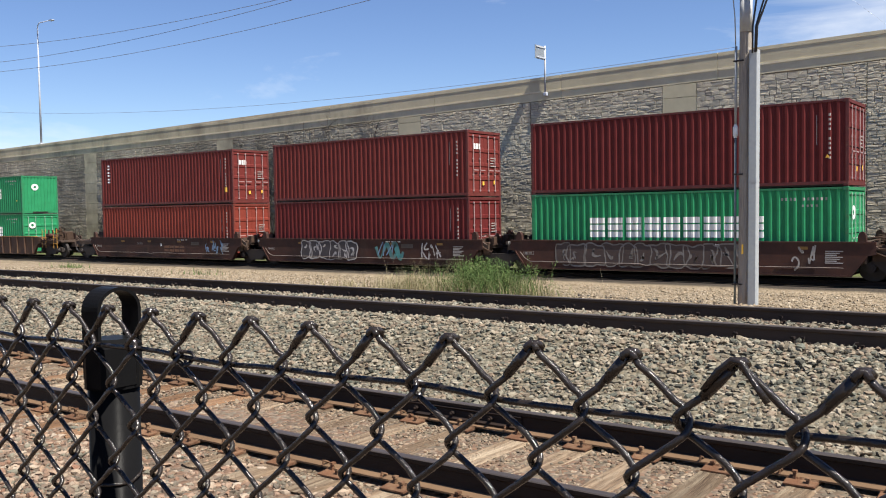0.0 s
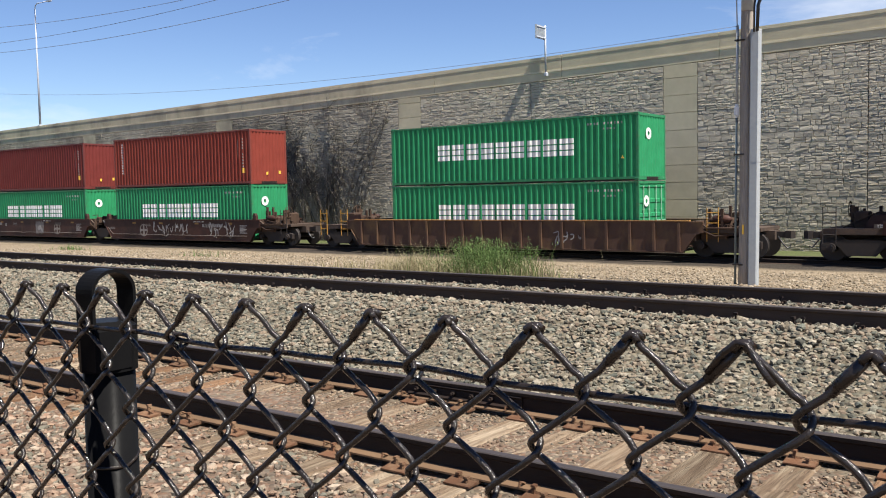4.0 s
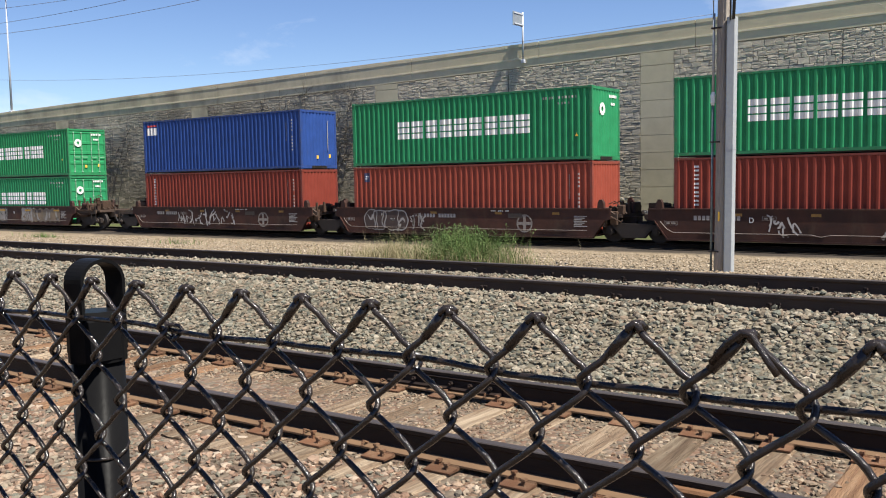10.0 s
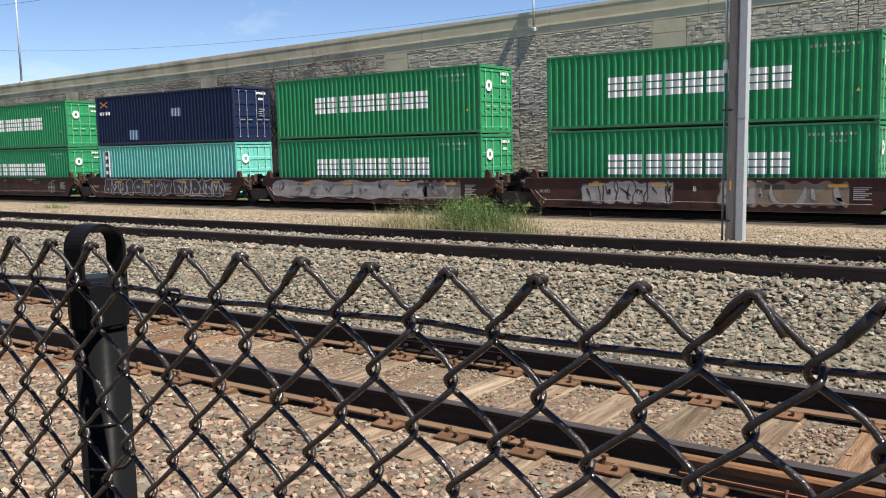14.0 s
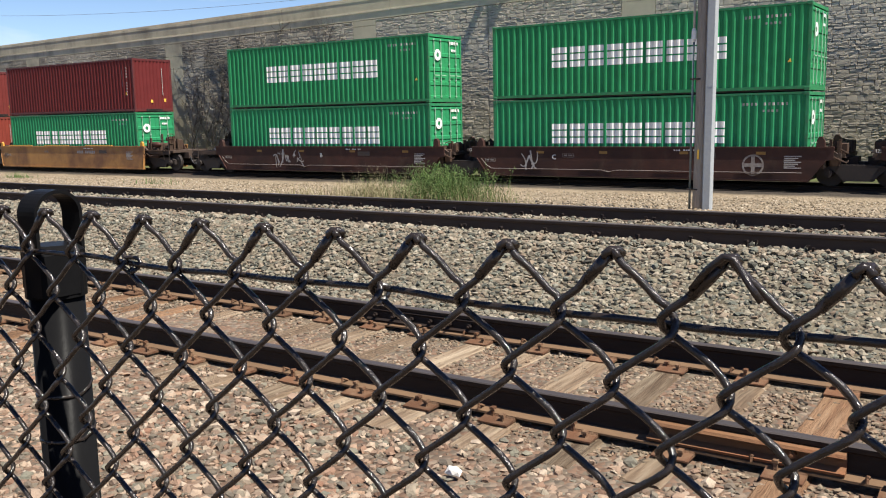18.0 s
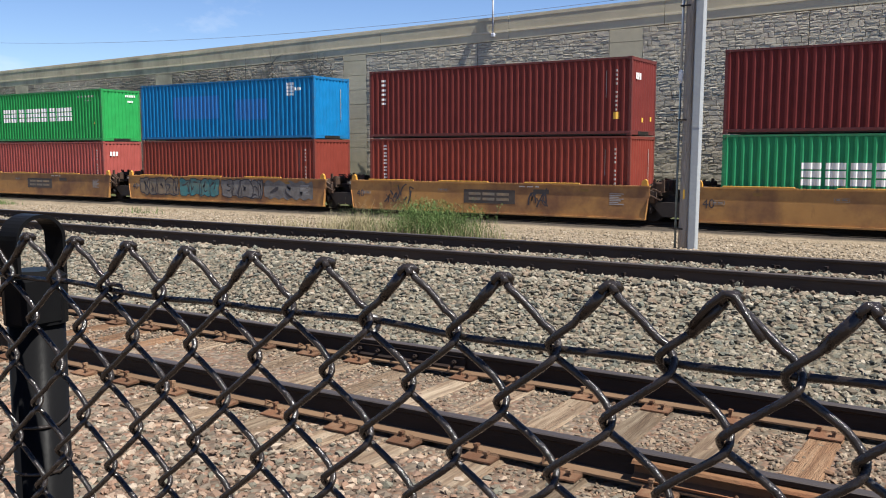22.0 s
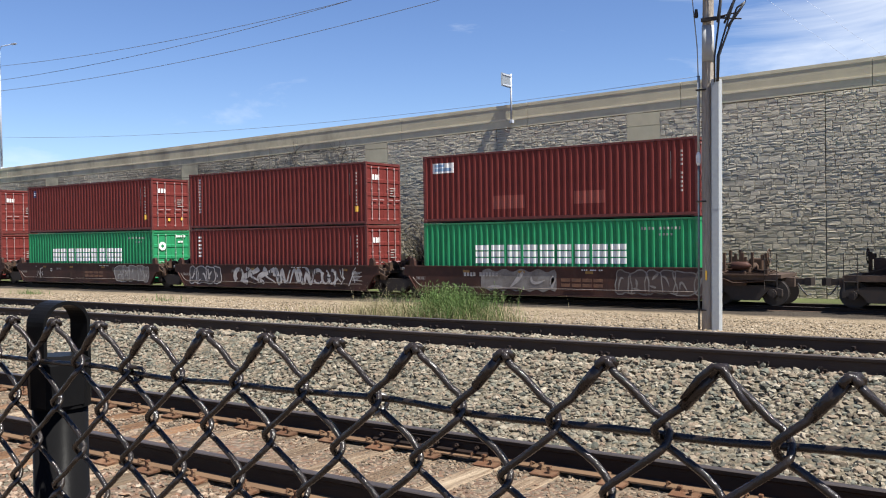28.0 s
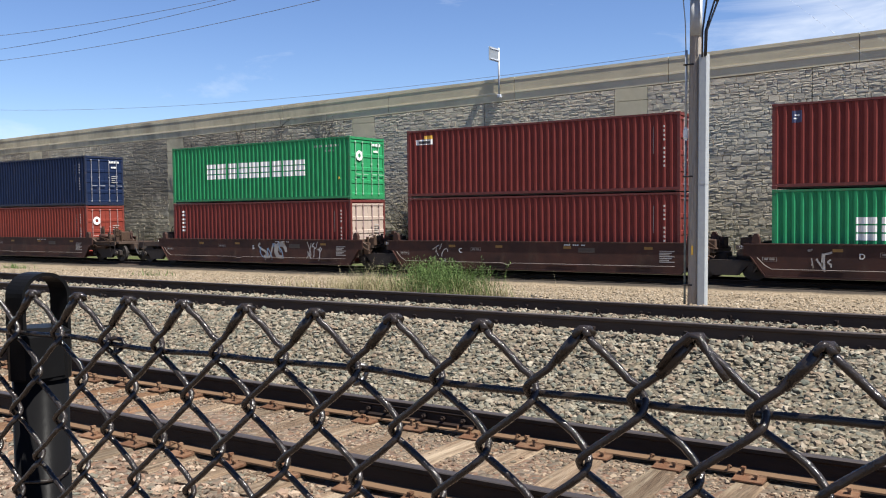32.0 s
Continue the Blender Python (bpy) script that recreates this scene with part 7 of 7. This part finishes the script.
def truck():
    t = thing("truck", "dark cast-steel freight truck with two wheelsets", "train truck", group="trucks of the train")
    for a in (0, 180):
        part("side_frame", ME_SIDEFRAME, t, m=pose(0, 0, 0, 0, 0, a))
    part("bolster", ME_BOLSTER, t)
    for x in (-0.93, 0.93):
        WHEELS.append((part("wheelset", ME_WHEELS, t, m=Matrix.Translation((x, 0, 0.46))), x))
    return t


# ---- the consist: unit, place of its leading box's left end at the start, kind, outer ends, letter, boxes, decals ----
W_, S_, T_, B_, D_, N_ = M_GRAFWHITE, M_GRAFSILVER, M_GRAFTEAL, M_GRAFBLUE, M_GRAFDARK, M_GRAFTAN
EV, EVL = ("name9", "code", "warn"), ("name9", "code")
CONSIST = [
    (-18.95, "brown", 1, 0, "", (MAROON, 1, ("vcode", "warn", "etext", "ewarn")), (GREEN, 1, EVL + ("ring",)), [("g", -4.8, 2.9, "bubble", [M_BROWNOLD, M_GRAFOLD], 1), ("g", 4.4, 5.4, "tag", [M_MARKDIM], 2)]),
    (-34.31, "brown", 0, 0, "", (MAROON2, 1, ("vcode", "elabel", "etext", "ewarn")), (MAROON, 1, ("vcode", "etext")), [("g", -3.9, -0.2, "bubble", [D_, W_], 3), ("g", 1.0, 2.4, "block", [T_, B_], 4), ("g", 3.7, 4.9, "tag", [W_], 5)]),
    (-49.67, "brown", 0, 1, "B", (MAROON2, 1, ("v3", "vcode", "ydecal", "elabel", "ewarn", "etext")), (RED, 1, ("vcode", "etext")), [("stripe", 0.4), ("g", 4.0, 5.6, "tag", [B_], 6)]),
    (-71.29, "ribbed", 1, 1, "", (GREEN, 0, EV + ("ring",)), (GREEN, 1, EVL + ("ring",)), [("g", 2.6, 3.6, "tag", [M_MARKDIM], 7)]),
    (-93.12, "brown", 1, 0, "B", (RED, 0, ("v6", "vcode", "ydecal", "ewarn")), (GREEN, 0, EVL + ("ring",)), [("num", 3.2), ("round", -3.0), ("g", -2.0, 1.0, "tag", [M_MARKDIM], 8), ("g", 3.0, 5.2, "tag", [M_MARKDIM], 9)]),
    (-108.60, "brown", 0, 0, "C", (MAROON2, 0, ("small", "ydecal", "vcode", "ewarn")), (GREEN, 0, EVL + ("ring",)), [("num", -4.6), ("g", 0.6, 1.6, "panel", [M_GRAFOLD, M_MARKDIM], 10), ("round", 3.2)]),
    (-124.12, "brown", 0, 0, "D", (GREEN, 0, EV), (RED, 0, ("v6", "vcode", "estripe")), [("num", -4.4), ("g", -2.6, -1.4, "tag", [W_], 11), ("round", 4.0), ("g", 1.0, 3.0, "tag", [M_MARKDIM], 12)]),
    (-139.59, "brown", 0, 0, "", (GREEN, 0, EV + ("ring", "ecode")), (BRICK, 0, ("small", "vcode", "ewarn")), [("num", -1.0), ("round", 3.2), ("g", -5.2, -2.8, "bubble", [M_BROWNOLD, M_MARKDIM], 13), ("g", -2.6, -1.8, "tag", [M_MARKDIM], 65)]),
    (-155.10, "brown", 0, 1, "", (APLBLUE, 0, ("apl", "vcode", "estripe", "ewarn")), (RED, 0, ("v6", "vcode")), [("num", -3.9), ("round", 3.6), ("g", -3.0, 1.6, "tag", [W_], 14)]),
    (-174.68, "brown", 1, 0, "B", (GREEN2, 1, EV + ("ring", "ecode", "ewarn")), (GREEN, 1, EVL + ("ring", "ecode")), [("g", -4.4, -0.7, "bubble", [S_, D_], 15), ("g", 1.0, 2.3, "bubble", [S_, N_], 16), ("g", 2.2, 5.3, "panel", [N_, S_], 61)]),
    (-190.06, "brown", 0, 0, "", (GREEN2, 1, EV + ("ring", "ecode")), (GREEN, 1, EVL + ("ring", "ecode")), [("g", -6.3, 3.4, "panel", [S_, M_GRAFOLD], 17), ("g", 3.2, 5.2, "panel", [M_GRAFOLD, S_], 18)]),
    (-205.43, "brown", 0, 0, "D", (NAVY, 1, ("cross", "etext", "ecode")), (TEAL, 1, ("teal", "ring")), [("g", -5.2, -2.4, "bubble", [D_, W_], 19), ("g", -2.3, 1.0, "bubble", [D_, M_MARKDIM], 20), ("g", 1.3, 5.4, "bubble", [D_, W_], 62)]),
    (-220.80, "brown", 0, 0, "C", (GREEN2, 1, EV + ("ring", "ecode")), (GREEN, 1, EVL + ("ring", "ecode")), [("round", 4.4), ("g", -4.6, -4.0, "tag", [M_MARKDIM], 21)]),
    (-236.14, "brown", 0, 1, "B", (GREEN2, 1, EV + ("ring", "ecode")), (GREEN, 1, EVL + ("ring", "ecode")), [("g", -3.0, -1.2, "tag", [M_MARKDIM], 22)]),
    (-255.73, "yellow", 1, 0, "", (MAROON, 0, ("vcode", "warn", "estripe", "ewarn")), (GREEN, 1, EVL + ("ring", "ecode")), [("plaque2", 1.8)]),
    (-271.30, "yellow", 0, 0, "", (MAROON2, 0, ("v3", "vcode", "ydecal", "elabel", "ewarn")), (RED, 0, ("v6", "vcode", "estripe")), [("plaque", 0.2), ("g", -5.0, -3.4, "tag", [D_], 23), ("g", 2.0, 2.9, "tag", [D_], 24)]),
    (-286.72, "yellow", 0, 0, "", (SKYBLUE, 0, ("hlogo", "estripe")), (RED, 0, ("vcode", "ewarn")), [("g", -6.0, -3.0, "bubble", [N_, D_], 25), ("g", -2.9, 0.0, "bubble", [T_, D_], 26), ("g", 0.2, 3.0, "bubble", [M_GRAFOLD, D_], 27), ("g", 3.1, 6.2, "panel", [M_GRAFOLD, D_], 64)]),
    (-302.26, "yellow", 0, 0, "", (LGREEN, 0, EV + ("ecode",)), (SALMON, 0, ("v3", "vcode", "elabel")), [("plaque", 0.4)]),
    (-317.98, "yellow", 0, 1, "", (LGREEN, 0, EV + ("ring",)), (SALMON, 0, ("panel", "vcode", "estripe")), [("num", -1.6), ("g", -5.3, -4.1, "bubble", [W_, D_], 28), ("g", -4.15, -2.8, "bubble", [B_, D_], 66), ("g", 1.3, 2.4, "tag", [D_], 29)]),
    (-337.80, "brown", 1, 0, "", (MAROON2, 1, ("panel", "oldred", "vcode", "etext", "elabel", "ewarn")), (GREEN, 0, EVL + ("ring",)), [("num", -3.0), ("g", -3.0, 0.5, "panel", [M_GRAFOLD, M_MARKDIM], 30), ("stripe", 0.7), ("g", 3.0, 6.6, "bubble", [M_BROWNOLD, M_GRAFOLD], 31)]),
    (-353.20, "brown", 0, 0, "", (MAROON2, 1, ("v6", "ydecal", "vcode", "elabel", "etext")), (MAROON2, 1, ("v3", "vcode", "elabel", "etext")), [("g", -5.8, -3.4, "bubble", [D_, W_], 32), ("g", -2.4, 4.6, "block", [W_, D_], 33), ("g", 4.4, 5.6, "tag", [W_], 63)]),
    (-368.53, "brown", 0, 0, "D", (MAROON2, 1, ("small", "ydecal", "vcode", "elabel", "etext", "ewarn")), (GREEN, 1, EVL + ("ring", "ecode")), [("stripe", 0.2), ("g", 3.1, 6.1, "bubble", [M_GRAFOLD, S_], 34), ("g", -5.0, -4.0, "tag", [M_MARKDIM], 35)]),
    (-383.93, "brown", 0, 0, "C", (MAROON2, 1, ("ylogo", "vcode", "etext", "elabel")), (MAROON2, 1, ("vcode", "etext")), [("g", -4.6, -3.6, "tag", [M_MARKDIM], 36)]),
    (-399.34, "brown", 0, 1, "B", (GREEN2, 1, EV + ("ring", "ecode")), (MAROON2, 1, ("v3", "vcode", "etext")), [("g", 0.4, 2.4, "block", [S_, B_], 37), ("g", 3.6, 4.8, "tag", [W_], 38)]),
    (-419.12, "brown", 1, 1, "", (NAVY, 1, ("vcode", "etext", "ecode")), (RED, 1, ("vcode", "etext", "ring")), []),
]
CARRIED = []   # (thing, place along the train, height)


def build_train():
    n = len(CONSIST)
    for k, (x_left, kind, lead_end, tail_end, letter, upper, lower, decals) in enumerate(CONSIST):
        xc = x_left + CL / 2
        decals = [(("num",) + d[1:]) if d[0] == "plaque2" else d for d in decals]
        u = well_unit(kind, lead_end, tail_end, letter, decals, k)
        CARRIED.append((u, xc, 0.0))
        hw = SILLS[kind][4]
        tall = 2.591 / CH if kind == "ribbed" else 1.0     # the ribbed car carries boxes of the lower standard height
        lo, up = container(lower[0], lower[1], lower[2], "in car well", tall), container(upper[0], upper[1], upper[2], "stacked above", tall)
        if k == 23:
            for ch in lo.children_recursive:
                if ch.name.startswith(("door", "end_panel")):
                    ch.color = (*BEIGE, 1)
            lo["label"] = "maroon corrugated container with beige doors, in car well"
        CARRIED.append((lo, xc, 0.292))
        CARRIED.append((up, xc, 0.292 + CH * tall + 0.026))
        # trucks: one between two wells, one under each outer end
        if lead_end:
            CARRIED.append((truck(), xc + hw + 0.72, 0.0))
        nxt = CONSIST[k + 1][0] + CL / 2 if k + 1 < n else xc - 19.7
        CARRIED.append((truck(), xc - hw - 0.72 if tail_end else (xc + nxt) / 2, 0.0))


build_train()

# seconds, and the metres that the train has gone by then
GONE = [(0, -0.00), (2, 22.33), (3.5, 39.22), (5.5, 61.73), (6, 67.31), (9, 100.97), (10.5, 117.79), (13, 145.78), (15.5, 173.87), (17.5, 196.39), (19, 213.30), (21, 235.52), (23, 258.12), (24.5, 275.11), (26.5, 297.98), (28, 315.07), (30, 338.00), (32, 361.02)]


def gone(t):
    return float(np.interp(t, [g[0] for g in GONE], [g[1] for g in GONE]))


def motions():
    """The train rolls by: every car, box and truck along the far track, and each wheelset about its axle."""
    for ob, x, z in CARRIED:
        walk(ob, [(t, pose(x + s, TRAIN_Y + (BOX_Y if z > 0 else 0.0), Z3 + z)) for t, s in GONE])
    for ob, x in WHEELS:
        walk(ob, [(k / 30, pose(x, 0, 0.46, 0, math.degrees(gone(k / 30) / 0.46), 0)) for k in range(961)])


motions()
